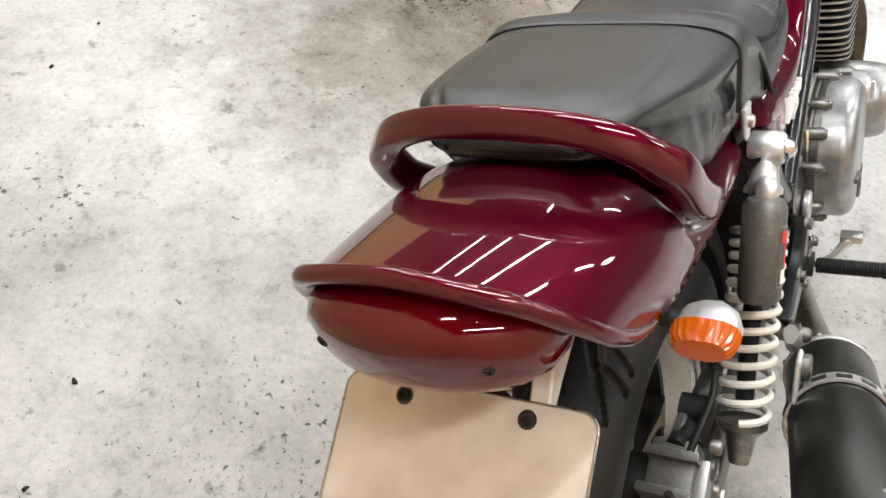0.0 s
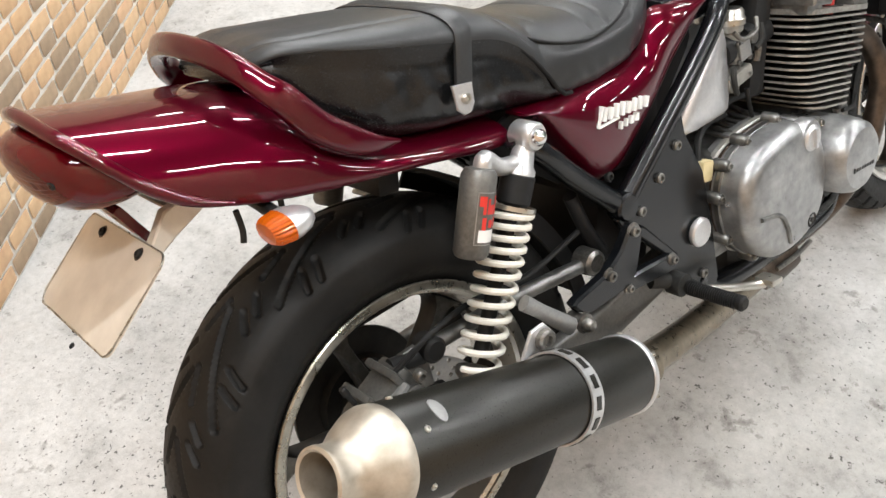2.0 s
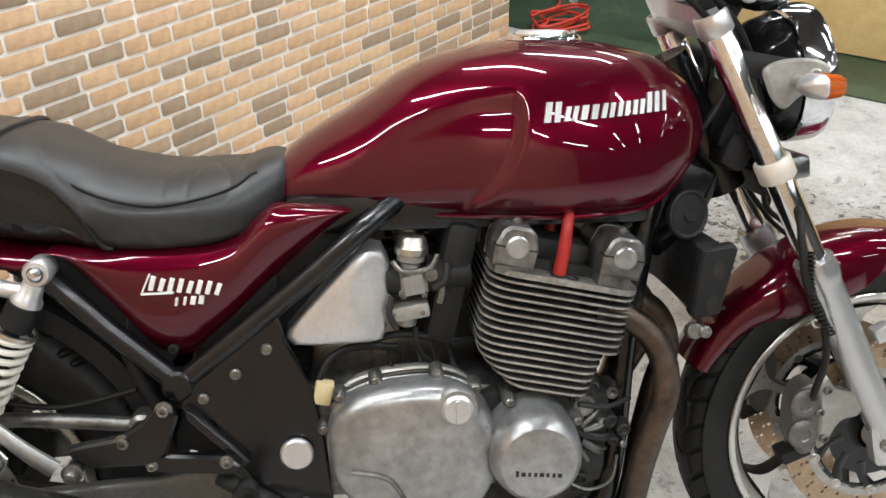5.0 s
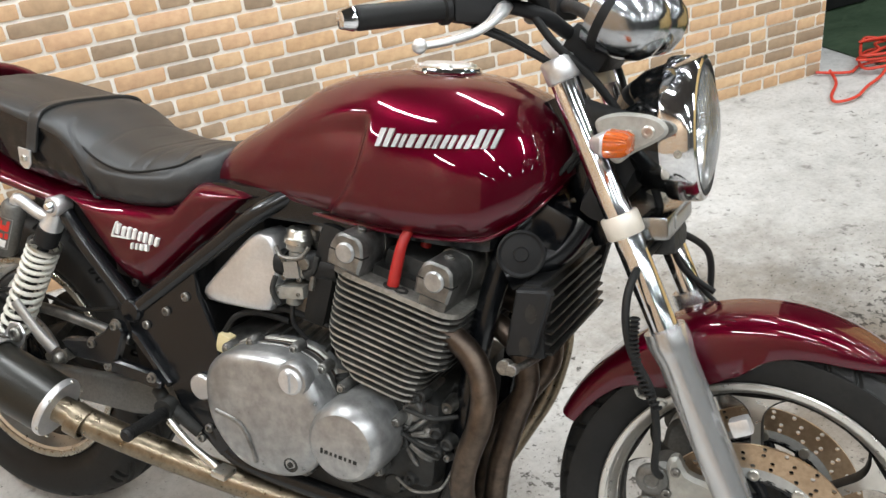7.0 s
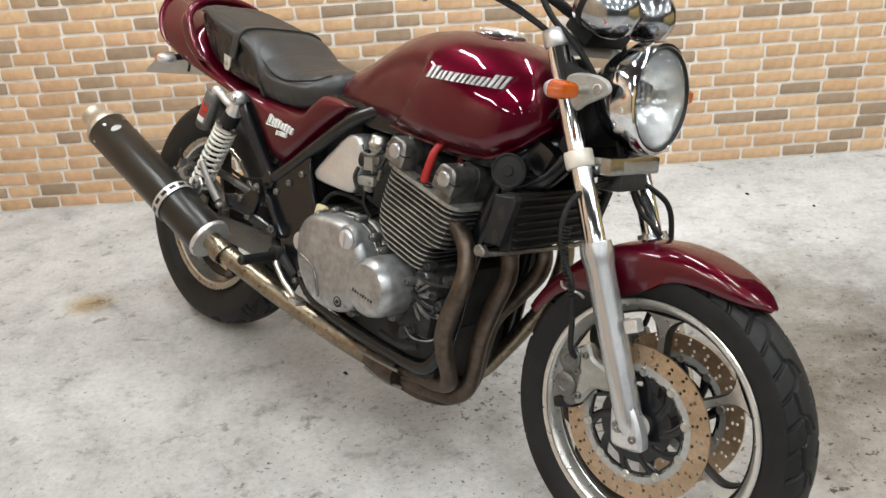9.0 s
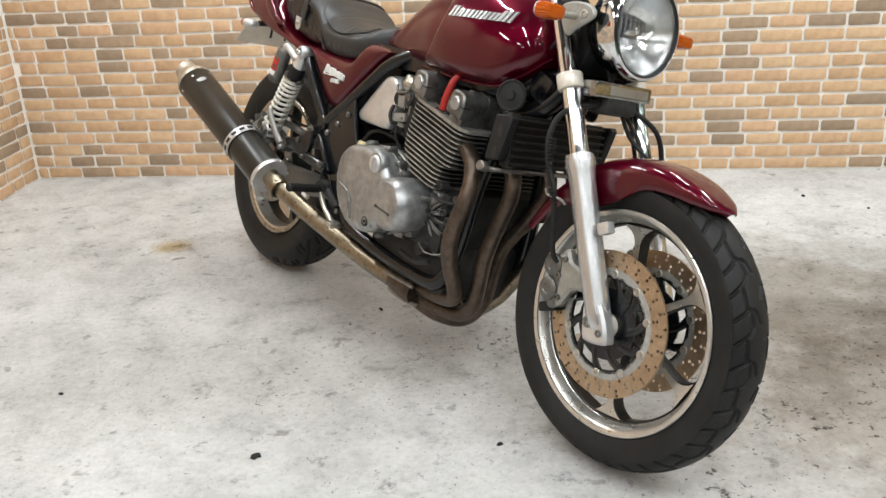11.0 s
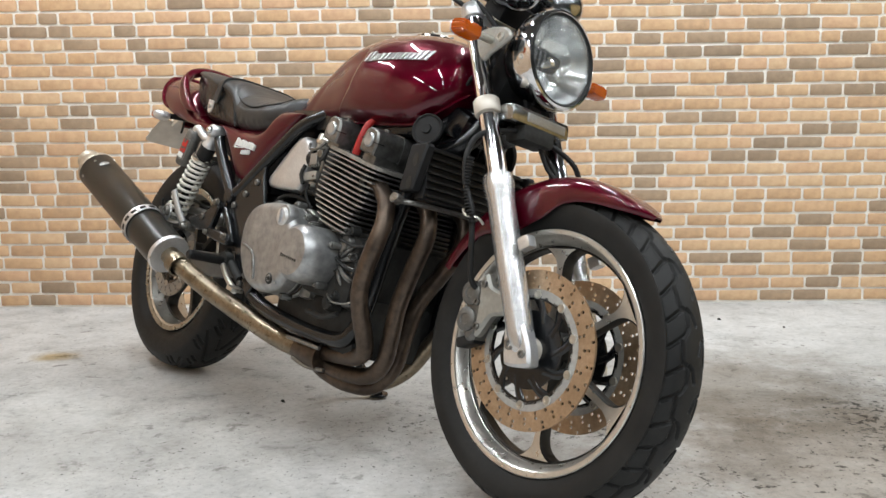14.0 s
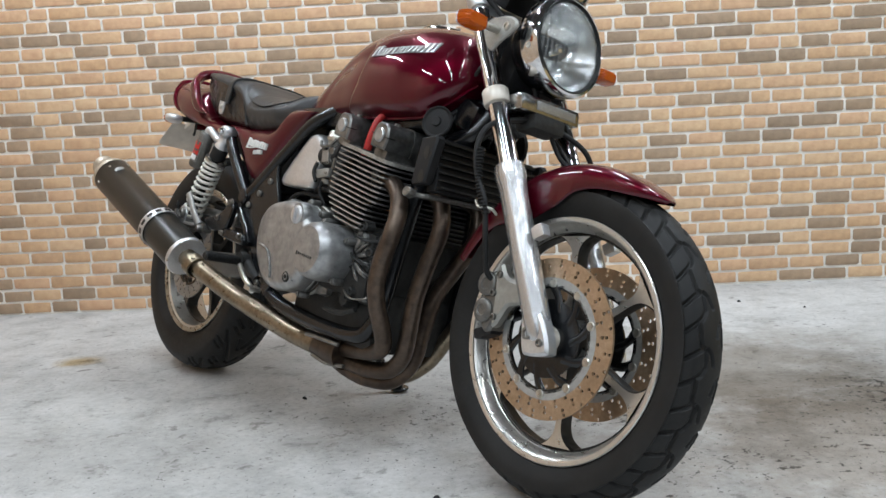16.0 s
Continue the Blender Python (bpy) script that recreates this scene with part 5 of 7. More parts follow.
lathe(g, (0.9, -0.09, -0.176), (-0.16, -0.012, 0.01), [(0, 0.03), (0.0, 0.04), (0.05, 0.038), (0.09, 0.03), (0.11, 0.028)], 24, True)
part("collector", g, PIPE, motorcycle, "brown-tarnished exhaust collector")
for k, (dv, dw) in enumerate(((-0.035, 0.02), (-0.01, -0.03))):
    g = G()
    tube(g, [(0.8, -0.105 + dv * 1.1, -0.165 + dw), (0.86, -0.1 + dv * 1.3, -0.17 + dw * 1.2), (0.93, -0.1 + dv, -0.172 + dw)], 0.005, 8, 6)
    part("exhaust_spring", g, BOLT, motorcycle)
HEADERS = [
    [(1.0, -0.15, 0.253), (1.05, -0.151, 0.243), (1.095, -0.157, 0.212), (1.118, -0.168, 0.165), (1.118, -0.178, 0.115), (1.1, -0.178, 0.06), (1.086, -0.172, 0.005), (1.082, -0.155, -0.045), (1.082, -0.132, -0.093), (1.07, -0.112, -0.13), (1.03, -0.1, -0.15), (0.96, -0.094, -0.158), (0.9, -0.09, -0.162), (0.86, -0.09, -0.166)],
    [(1.0, -0.052, 0.25), (1.07, -0.055, 0.245), (1.135, -0.064, 0.21), (1.156, -0.07, 0.15), (1.136, -0.072, 0.08), (1.113, -0.075, -0.01), (1.102, -0.07, -0.095), (1.085, -0.062, -0.15), (1.04, -0.057, -0.188), (0.96, -0.06, -0.2), (0.9, -0.07, -0.196), (0.86, -0.082, -0.186)],
    [(1.0, 0.052, 0.25), (1.07, 0.055, 0.245), (1.14, 0.052, 0.21), (1.16, 0.042, 0.15), (1.12, 0.033, 0.08), (1.062, 0.03, 0.0), (1.048, 0.02, -0.08), (1.04, 0.01, -0.165), (1.0, -0.01, -0.218), (0.94, -0.04, -0.226), (0.89, -0.06, -0.215), (0.86, -0.075, -0.2)],
    [(1.0, 0.15, 0.25), (1.07, 0.152, 0.245), (1.13, 0.15, 0.21), (1.15, 0.142, 0.15), (1.13, 0.13, 0.05), (1.09, 0.115, -0.03), (1.05, 0.1, -0.1), (1.0, 0.09, -0.17), (0.95, 0.05, -0.215), (0.9, -0.01, -0.21), (0.86, -0.06, -0.19)],
]
for k, line in enumerate(HEADERS):
    g = G()
    tube(g, line, 0.0205, 18, 8)
    pipe = part("header_pipe", g, PIPE_GOLD if k == 3 else PIPE, motorcycle, "gold-tarnished header pipe" if k == 3 else "brown-tarnished header pipe")
    g = G()
    lathe(g, line[0], (1, 0, -0.12), [(0.012, 0.02), (0.012, 0.03), (0.022, 0.031), (0.03, 0.027), (0.03, 0.02)], 24, False, True)
    part("pipe_flange", g, GRIMY, pipe)

# oil cooler
g = G()
block(g, (1.19, 0.0, 0.283), (0.03, 0.3, 0.118), ry=-5, ease=0.004)
cooler = part("oil_cooler", g, PLASTIC, motorcycle, "black finned oil cooler")
for k in range(7):
    g = G()
    w = 0.234 + 0.0165 * k
    block(g, (1.209 - (w - 0.283) * 0.09, 0.0, w), (0.016, 0.292, 0.0045), ease=0.001)
    part("cooler_fin", g, SPOKE, cooler)
for side in (-1, 1):
    g = G()
    a, b = side * 0.152, side * 0.178
    slab(g, [(1.17, 0.338), (1.218, 0.343), (1.224, 0.335), (1.2, 0.238), (1.16, 0.232), (1.155, 0.24)], a, b, 0.004)
    end = part("cooler_guard", g, PLASTIC, cooler, "black end guard with oval holes")
    for k in range(2):
        g = G()
        c = (1.187 + 0.008 * k, 0.305 - 0.052 * (1 - k))
        slab(g, [(c[0] + 0.009 * math.cos(t), c[1] + 0.015 * math.sin(t)) for t in np.linspace(0, 6.283, 16, endpoint=False)], b, b + side * 0.0006)
        part("guard_hole", g, SPOKE, end)
g = G()
tube(g, [(1.17, -0.175, 0.212), (1.19, -0.1, 0.214), (1.2, 0.1, 0.214), (1.17, 0.175, 0.212)], 0.006, 8, 6)
part("cooler_stay", g, BOLT, cooler)
for k in range(2):
    g = G()
    disc(g, (1.158 + 0.014 * k, -0.17 - 0.006 * k, 0.214), (0, -1, 0.2), 0.012 - 0.003 * k, 0.02, 12)
    part("stay_bolt", g, BOLT, cooler)

# horns
for side in (-1, 1):
    g = G()
    lathe(g, (1.16, side * 0.13, 0.382), (0.35, side * 0.9, 0.1), [(-0.02, 0.002), (-0.02, 0.02), (-0.005, 0.03), (0.0, 0.036), (0.008, 0.037), (0.01, 0.034), (0.007, 0.03), (0.009, 0.012), (0.013, 0.01), (0.013, 0.0005)], 32, True)
    part("horn", g, PLASTIC, motorcycle, "black disc horn")

# head of the frame and front frame tubes
g = G()
tube(g, [(1.168, 0, 0.605), (1.272, 0, 0.39)], 0.036, 20, 1)
part("steering_head", g, BLACK, motorcycle)
for side in (-1, 1):
    for line, r in (([(1.2, side * 0.03, 0.44), (1.13, side * 0.075, 0.4), (1.08, side * 0.1, 0.2), (1.055, side * 0.115, 0.0), (1.03, side * 0.12, -0.09), (0.97, side * 0.122, -0.122), (0.8, side * 0.122, -0.115), (0.62, side * 0.13, -0.085), (0.56, side * 0.14, -0.03)], 0.02), ([(1.18, side * 0.035, 0.52), (1.0, side * 0.09, 0.455), (0.75, side * 0.1, 0.44), (0.5, side * 0.11, 0.4)], 0.016), ([(1.225, side * 0.03, 0.42), (1.19, side * 0.05, 0.37), (1.12, side * 0.085, 0.33)], 0.026)):
        g = G()
        tube(g, line, r, 14, 8)
        part("frame_tube", g, BLACK, motorcycle)
g = G()
block(g, (1.17, 0.0, 0.42), (0.1, 0.16, 0.07), ry=25, ease=0.02)
part("head_gusset", g, BLACK, motorcycle)

# black boxes inside the frame
g = G()
block(g, (0.44, 0, 0.3), (0.22, 0.24, 0.16), ry=8, ease=0.02)
part("air_box", g, PLASTIC, motorcycle)
g = G()
block(g, (0.46, 0, 0.13), (0.14, 0.2, 0.2), ry=18, ease=0.02)
part("battery_box", g, PLASTIC, motorcycle)
g, rings = G(), []
for a in np.linspace(radians(5), radians(60), 24):
    q = 0.37
    ring = []
    for v, dq in ((-0.085, -0.03), (-0.08, 0), (-0.04, 0.006), (0.04, 0.006), (0.08, 0), (0.085, -0.03), (0.08, -0.032), (0.075, -0.006), (0.04, 0), (-0.04, 0), (-0.075, -0.006), (-0.08, -0.032)):
        ring.append((REAR[0] + (q + dq) * math.cos(a), v, REAR[2] + (q + dq) * math.sin(a)))
    rings.append(ring)
loft(g, rings)
part("inner_fender", g, PLASTIC, motorcycle, "black plastic inner fender over the rear tyre")

g = G()
block(g, (0.6, 0, 0.33), (0.14, 0.2, 0.19), ry=0, ease=0.02)
part("air_box", g, PLASTIC, motorcycle)
g = G()
block(g, (0.84, 0, 0.408), (0.54, 0.25, 0.056), ry=2, ease=0.015)
part("backbone", g, BLACK, motorcycle)
g = G()
block(g, (0.8, 0.06, 0.24), (0.16, 0.2, 0.12), ry=10, ease=0.02)
part("starter_motor", g, GRIMY, motorcycle)
for side in (-1, 1):
    g = G()
    slab(g, [(0.17, 0.36), (0.26, 0.39), (0.36, 0.36), (0.41, 0.23), (0.38, 0.2), (0.3, 0.27), (0.22, 0.33)], side * 0.095, side * 0.105, 0.002)
    part("inner_panel", g, PLASTIC, motorcycle)
g = G()
block(g, (0.075, 0.0, 0.37), (0.035, 0.11, 0.06), ry=12, ease=0.006)
part("fender_bracket", g, PLASTIC, motorcycle)
# silver air-box cover
for side in (-1, 1):
    g = G()
    tri = [(0.556, 0.238), (0.56, 0.25), (0.6, 0.293), (0.65, 0.343), (0.672, 0.362), (0.69, 0.366), (0.706, 0.36), (0.716, 0.335), (0.716, 0.29), (0.706, 0.236), (0.698, 0.222), (0.68, 0.22), (0.6, 0.222), (0.566, 0.226)]
    mid = np.mean(tri, 0)
    rings = []
    for v, k in ((0.085, 1.0), (0.125, 1.0), (0.136, 0.985), (0.142, 0.95), (0.1455, 0.86), (0.147, 0.6), (0.1475, 0.05)):
        rings.append([(mid[0] + (u - mid[0]) * k, side * (v - 0.01 * max(0, (u - 0.66) / 0.05) ** 2 * (k > 0.5)), mid[1] + (w - mid[1]) * k) for u, w in tri])
    loft(g, rings)
    part("air_cover", g, SATIN, motorcycle, "brushed aluminium triangular side cover", 40)

# carburettors
for v in (-0.114, -0.04, 0.04, 0.114):
    carb = group("carburettor")
    g = G()
    lathe(g, (0.752, v, 0.375), (-0.12, 0, -1), [(0, 0.0005), (0.0, 0.018), (0.005, 0.022), (0.014, 0.0225), (0.017, 0.025), (0.026, 0.025)], 28, True)
    part("dome_cap", g, STEEL, carb, "bright domed carburettor cap")
    g = G()
    lathe(g, (0.749, v, 0.35), (-0.12, 0, -1), [(0, 0.021), (0.012, 0.021), (0.016, 0.015), (0.035, 0.016), (0.045, 0.013), (0.06, 0.013)], 20, True)
    block(g, (0.748, v, 0.305), (0.046, 0.042, 0.034), ry=-7, ease=0.006)
    part("throttle_body", g, EAR, carb)
    g = G()
    block(g, (0.738, v, 0.262), (0.066, 0.048, 0.024), ry=-7, ease=0.006)
    lathe(g, (0.737, v, 0.25), (-0.12, 0, -1), [(0, 0.016), (0.012, 0.015), (0.016, 0.008), (0.016, 0.001)], 16, True)
    part("float_bowl", g, EAR, carb)
    g = G()
    lathe(g, (0.71, v, 0.31), (1, 0, 0.02), [(0, 0.012), (0, 0.024), (0.02, 0.024), (0.02, 0.02), (0.06, 0.02), (0.06, 0.026), (0.085, 0.027), (0.125, 0.024), (0.125, 0.01)], 24, True)
    part("intake_rubber", g, HOSE, carb)
    g = G()
    tube(g, [(0.775, v - 0.018, 0.318), (0.79, v - 0.022, 0.3), (0.785, v - 0.02, 0.275)], 0.006, 8, 4)
    disc(g, (0.775, v - 0.02, 0.32), (0, -1, 0), 0.011, 0.008, 14)
    part("linkage", g, BOLT, carb)

# screws, arms and brackets of the outermost carburettor
for u, w, r in ((0.733, 0.29, 0.005), (0.764, 0.29, 0.005), (0.733, 0.322, 0.005), (0.764, 0.322, 0.005), (0.716, 0.262, 0.004), (0.76, 0.262, 0.004)):
    g = G()
    dome_bolt(g, (u, -0.136, w), (0, -1, 0), r)
    part("carb_screw", g, BOLT, motorcycle)
for line, r, mat in (([(0.72, -0.14, 0.345), (0.735, -0.146, 0.33), (0.772, -0.146, 0.332), (0.786, -0.138, 0.35)], 0.004, BOLT), ([(0.715, -0.138, 0.29), (0.71, -0.142, 0.265), (0.72, -0.138, 0.24)], 0.005, GRIMY), ([(0.778, -0.138, 0.3), (0.795, -0.14, 0.31), (0.8, -0.135, 0.335)], 0.006, GRIMY), ([(0.748, -0.138, 0.24), (0.75, -0.14, 0.21), (0.77, -0.13, 0.18)], 0.004, HOSE)):
    g = G()
    tube(g, line, r, 8, 5)
    part("carb_arm", g, mat, motorcycle)
g = G()
block(g, (0.749, -0.138, 0.306), (0.03, 0.006, 0.03), ry=-7, ease=0.002)
part("carb_plate", g, ALLOY, motorcycle)

# red spark plug leads
for v in (-0.165, -0.065):
    g = G()
    tube(g, [(0.98, v + 0.02, 0.404), (0.974, v + 0.006, 0.385), (0.967, v, 0.35), (0.956, v, 0.3)], [0.008, 0.0085, 0.0095, 0.01], 14, 6)
    part("spark_lead", g, LEAD, motorcycle, "bright red spark plug lead")

# clutch cover details
mid = np.mean(cover, 0)
for k in range(10):
    p = np.array(cover[int(k * len(cover) / 10)])
    p = mid + (p - mid) * 1.035
    g = G()
    lathe(g, (p[0], -0.15, p[1]), (0, -1, 0), [(0, 0.0105), (0.024, 0.0105), (0.028, 0.008)], 14, True)
    lug = part("cover_lug", g, CASE, motorcycle)
    g = G()
    dome_bolt(g, (p[0], -0.177, p[1]), (0, -1, 0), 0.0066, 0.005)
    part("cover_bolt", g, BOLT, lug)
g = G()
rim = [tuple(mid + (np.array(p) - mid) * 1.02) for p in cover]
slab(g, rim, -0.155, -0.172, 0.004)
part("cover_flange", g, CASE, motorcycle)
g = G()
slab(g, [tuple(mid + (np.array(p) - mid) * 1.03) for p in cover], -0.132, -0.146, 0.003)
part("case_flange", g, EAR, motorcycle)
g = G()
slab(g, [tuple(mid + (np.array(p) - mid) * 1.006) for p in cover], -0.147, -0.1535, 0.001)
part("cover_gasket", g, PIPE, motorcycle)
g = G()
tube(g, [(0.64, -0.2255, 0.06), (0.69, -0.227, 0.045), (0.712, -0.227, 0.01), (0.72, -0.2255, -0.022)], 0.004, 8, 8)
part("cover_rib", g, CASE, motorcycle)
g = G()
lathe(g, (0.79, -0.216, -0.012), (0, -1, 0), [(0, 0.014), (0.008, 0.014), (0.01, 0.011), (0.007, 0.009), (0.007, 0.0055), (0.01, 0.005), (0.01, 0.0005)], 20, True)
part("timing_plug", g, GRIMY, motorcycle)
g = G()
lathe(g, (0.797, -0.2, 0.142), (0, -1, 0), [(0, 0.033), (0.018, 0.033), (0.024, 0.029), (0.024, 0.02)], 28, True)
part("filler_boss", g, COVER, motorcycle)
for a in (0.4, 2.0, 3.6, 5.2):
    g = G()
    p = (0.908 + 0.076 * math.cos(a), 0.064 + 0.076 * math.sin(a))
    lathe(g, (p[0], -0.14, p[1]), (0, -1, 0), [(0, 0.01), (0.05, 0.01), (0.055, 0.008)], 14, True)
    lug = part("cover_lug", g, CASE, motorcycle)
    g = G()
    dome_bolt(g, (p[0], -0.194, p[1]), (0, -1, 0), 0.0065)
    part("cover_bolt", g, BOLT, lug)
g = G()
for k in range(8):
    block(g, (0.875 + 0.0088 * k, -0.2574, 0.05 - 0.0012 * k), (0.0042 + 0.002 * (k % 3 == 1), 0.0008, 0.009 - 0.003 * (k > 0)), ry=7, ease=0)
badge = part("cover_mark", g, GRIMY, motorcycle, "row of small dark marks")
# ribs over the gearbox and small castings on the right of the engine
for k in range(6):
    g = G()
    tube(g, [(0.69 + 0.024 * k, -0.16, 0.168 - 0.003 * k), (0.685 + 0.024 * k, -0.12, 0.178 - 0.003 * k), (0.682 + 0.024 * k, -0.05, 0.18)], 0.004, 8, 4)
    part("case_rib", g, CASE, motorcycle)
for u, v, w, r, h, mat in ((0.995, -0.165, 0.105, 0.02, 0.03, CASE), (1.02, -0.15, 0.06, 0.016, 0.03, GRIMY), (0.985, -0.16, 0.02, 0.018, 0.03, GRIMY), (1.0, -0.15, -0.02, 0.024, 0.02, CASE), (1.045, -0.14, 0.11, 0.012, 0.03, BOLT), (0.955, -0.16, -0.04, 0.02, 0.025, GRIMY)):
    g = G()
    lathe(g, (u, v + 0.03, w), (0, -1, 0), [(0, r * 1.2), (h, r), (h + 0.006, r * 0.8), (h + 0.006, r * 0.4), (h + 0.002, 0.0005)], 18, True)
    part("case_boss", g, mat, motorcycle)
for line, r, mat in (([(0.985, -0.175, 0.11), (1.03, -0.17, 0.1), (1.07, -0.155, 0.105)], 0.004, GRIMY), ([(0.97, -0.175, 0.07), (1.01, -0.172, 0.05), (1.05, -0.16, 0.04)], 0.004, GRIMY), ([(0.965, -0.17, -0.02), (1.0, -0.175, -0.035), (1.04, -0.16, -0.03), (1.055, -0.14, 0.0)], 0.0025, BOLT), ([(0.955, -0.18, 0.1), (0.952, -0.19, 0.06), (0.957, -0.185, 0.03)], 0.0045, GRIMY), ([(0.87, -0.15, -0.07), (0.95, -0.16, -0.075), (1.0, -0.155, -0.06)], 0.007, GRIMY)):
    g = G()
    tube(g, line, r, 8, 6)
    part("oil_line", g, mat, motorcycle)
# radiating ribs and small fittings on the dirty casting behind the generator
for k in range(9):
    a = radians(-62 + 17 * k + 6 * math.sin(k * 2.1))
    g = G()
    tube(g, [(0.975 + 0.02 * math.cos(a), -0.168, 0.058 + 0.02 * math.sin(a)), (0.975 + 0.05 * math.cos(a), -0.166, 0.058 + 0.05 * math.sin(a)), (0.975 + 0.07 * math.cos(a), -0.15, 0.058 + 0.07 * math.sin(a))], [0.0045, 0.004, 0.003], 8, 4)
    part("case_rib", g, CASE, motorcycle)
rnd = random.Random(21)
for k in range(16):
    u, w = rnd.uniform(0.97, 1.06), rnd.uniform(-0.05, 0.135)
    g = G()
    r = rnd.uniform(0.005, 0.012)
    lathe(g, (u, -0.15, w), (rnd.uniform(-0.3, 0.3), -1, rnd.uniform(-0.3, 0.3)), [(0, r * 1.3), (0.014, r), (0.02, r), (0.022, r * 0.7), (0.018, r * 0.4), (0.018, 0.0004)], 12, True)
    part("case_fitting", g, rnd.choice((CASE, GRIMY, GRIMY, GRIMY)), motorcycle)
g = G()
block(g, (0.955, -0.12, 0.135), (0.12, 0.08, 0.03), ry=14, ease=0.008)
part("cylinder_foot", g, CASE, motorcycle)
for x in (-0.02, 0.0):
    for y in (-0.17, -0.09):
        g = G()
        lathe(g, eng(x, y, 0.1835), AX, [(0, 0.008), (0.001, 0.012), (0.003, 0.012), (0.003, 0.007), (-0.004, 0.006), (-0.004, 0.0005)], 14, True)
        part("stud_hole", g, GRIMY, motorcycle)
# ribs on the cam covers
for x, z in COVERS:
    for y in (-0.12, -0.06, 0.0, 0.06, 0.12):
        g = G()
        loft(g, [[eng(x + 1.05 * p, y + dy, z + 1.06 * q) for p, q in ((-0.029, -0.03), (0.029, -0.03), (0.03, 0.004), (0.024, 0.022), (0.014, 0.029), (-0.014, 0.029), (-0.024, 0.022), (-0.03, 0.004))] for dy in (-0.003, 0.003)])
        part("cover_rib", g, CASE, motorcycle)
    g = G()
    dome_bolt(g, eng(x, -0.16, z + 0.027), AX, 0.008)
    part("cover_bolt", g, BOLT, motorcycle)
g = G()
block(g, (0.605, -0.145, 0.152), (0.028, 0.022, 0.036), ry=15, ease=0.005)
part("connector", g, CREAM, motorcycle, "yellowed plastic connector")
for line in ([(0.6, -0.14, 0.17), (0.62, -0.13, 0.2), (0.66, -0.12, 0.21), (0.72, -0.11, 0.2)], [(0.615, -0.145, 0.14), (0.65, -0.14, 0.12), (0.66, -0.13, 0.08)], [(0.66, -0.1, 0.2), (0.72, -0.12, 0.225), (0.8, -0.12, 0.21), (0.85, -0.1, 0.2)]):
    g = G()
    tube(g, line, 0.006, 8, 6)
    part("wiring", g, HOSE, motorcycle)

# rust round the plate's bolts
for side in (-1, 1):
    g = G()
    lathe(g, PLATE_MID - PLATE_DOWN * 0.048 + PLATE_OUT * 0.0021 + np.array([0, side * 0.056, 0]), PLATE_OUT, [(0, 0.0082), (0.0004, 0.0078), (0.0004, 0.001)], 14)
    part("rust_ring", g, PIPE, motorcycle)

# swingarm and rear brake
for side in (-1, 1):
    g, rings = G(), []
    for u, w, h in ((0.6, 0.04, 0.036), (0.5, 0.012, 0.038), (0.35, -0.012, 0.036), (0.1, -0.014, 0.03), (-0.03, -0.016, 0.028), (-0.07, -0.016, 0.022)):
        rings.append([(u, side * 0.118 + 0.014 * math.copysign(abs(math.cos(a)) ** 0.4, math.cos(a)), w + h * math.copysign(abs(math.sin(a)) ** 0.4, math.sin(a))) for a in np.linspace(0, 2 * math.pi, 20, endpoint=False)])
    loft(g, rings)
    part("swingarm", g, GUNMETAL, motorcycle, "dull aluminium swingarm beam")
    g = G()
    lathe(g, (REAR[0], side * 0.13, REAR[2]), (0, side, 0), [(0, 0.02), (0.006, 0.02), (0.008, 0.016), (0.022, 0.016), (0.024, 0.012), (0.024, 0.001)], 6, True)
    part("axle_nut", g, STEEL, motorcycle)
caliper = group("rear_caliper", "dusty cast rear brake caliper")
g = G()
block(g, (-0.053, -0.1, 0.098), (0.1, 0.056, 0.06), ry=-26, ease=0.012)
block(g, (-0.075, -0.1, 0.106), (0.012, 0.062, 0.066), ry=-26, ease=0.004)
block(g, (-0.035, -0.1, 0.126), (0.012, 0.062, 0.05), ry=-26, ease=0.004)
part("caliper_body", g, GUNMETAL, caliper)
g = G()
block(g, (-0.05, -0.133, 0.098), (0.06, 0.016, 0.042), ry=-26, ease=0.005)
part("caliper_bridge", g, ALLOY, caliper)
for du, dw in ((0.024, 0.012), (-0.024, -0.012)):
    g = G()
    lathe(g, (-0.052 + du, -0.138, 0.098 + dw), (0, -1, 0), [(0, 0.014), (0.006, 0.0135), (0.008, 0.01), (0.008, 0.006), (0.005, 0.005), (0.005, 0.0005)], 18, True)
    part("piston_cover", g, CASE, caliper)
g = G()
tube(g, [(-0.1, -0.112, 0.13), (-0.108, -0.114, 0.15)], 0.004, 8, 1)
lathe(g, (-0.108, -0.114, 0.15), (-0.3, 0, 1), [(0, 0.003), (0.0, 0.0055), (0.012, 0.005), (0.014, 0.003)], 10, True)
part("bleed_nipple", g, HOSE, caliper)
g = G()
slab(g, [(-0.03, 0.06), (-0.012, 0.04), (-0.02, -0.015), (0.02, -0.015), (0.03, 0.05), (0.03, 0.12), (0.016, 0.146), (-0.012, 0.146), (-0.03, 0.11)], -0.092, -0.104, 0.003)
part("caliper_bracket", g, CASE, caliper)
g = G()
tube(g, [(-0.04, -0.115, 0.135), (0.03, -0.13, 0.17), (0.12, -0.115, 0.165), (0.22, -0.115, 0.15), (0.33, -0.12, 0.17)], 0.0045, 8, 8)
part("brake_hose", g, HOSE, caliper)
for u, w in ((-0.09, 0.105), (-0.03, 0.075), (-0.012, 0.13)):
    g = G()
    dome_bolt(g, (u, -0.136, w), (0, -1, 0), 0.009, 0.012)
    part("caliper_bolt", g, BOLT, caliper)
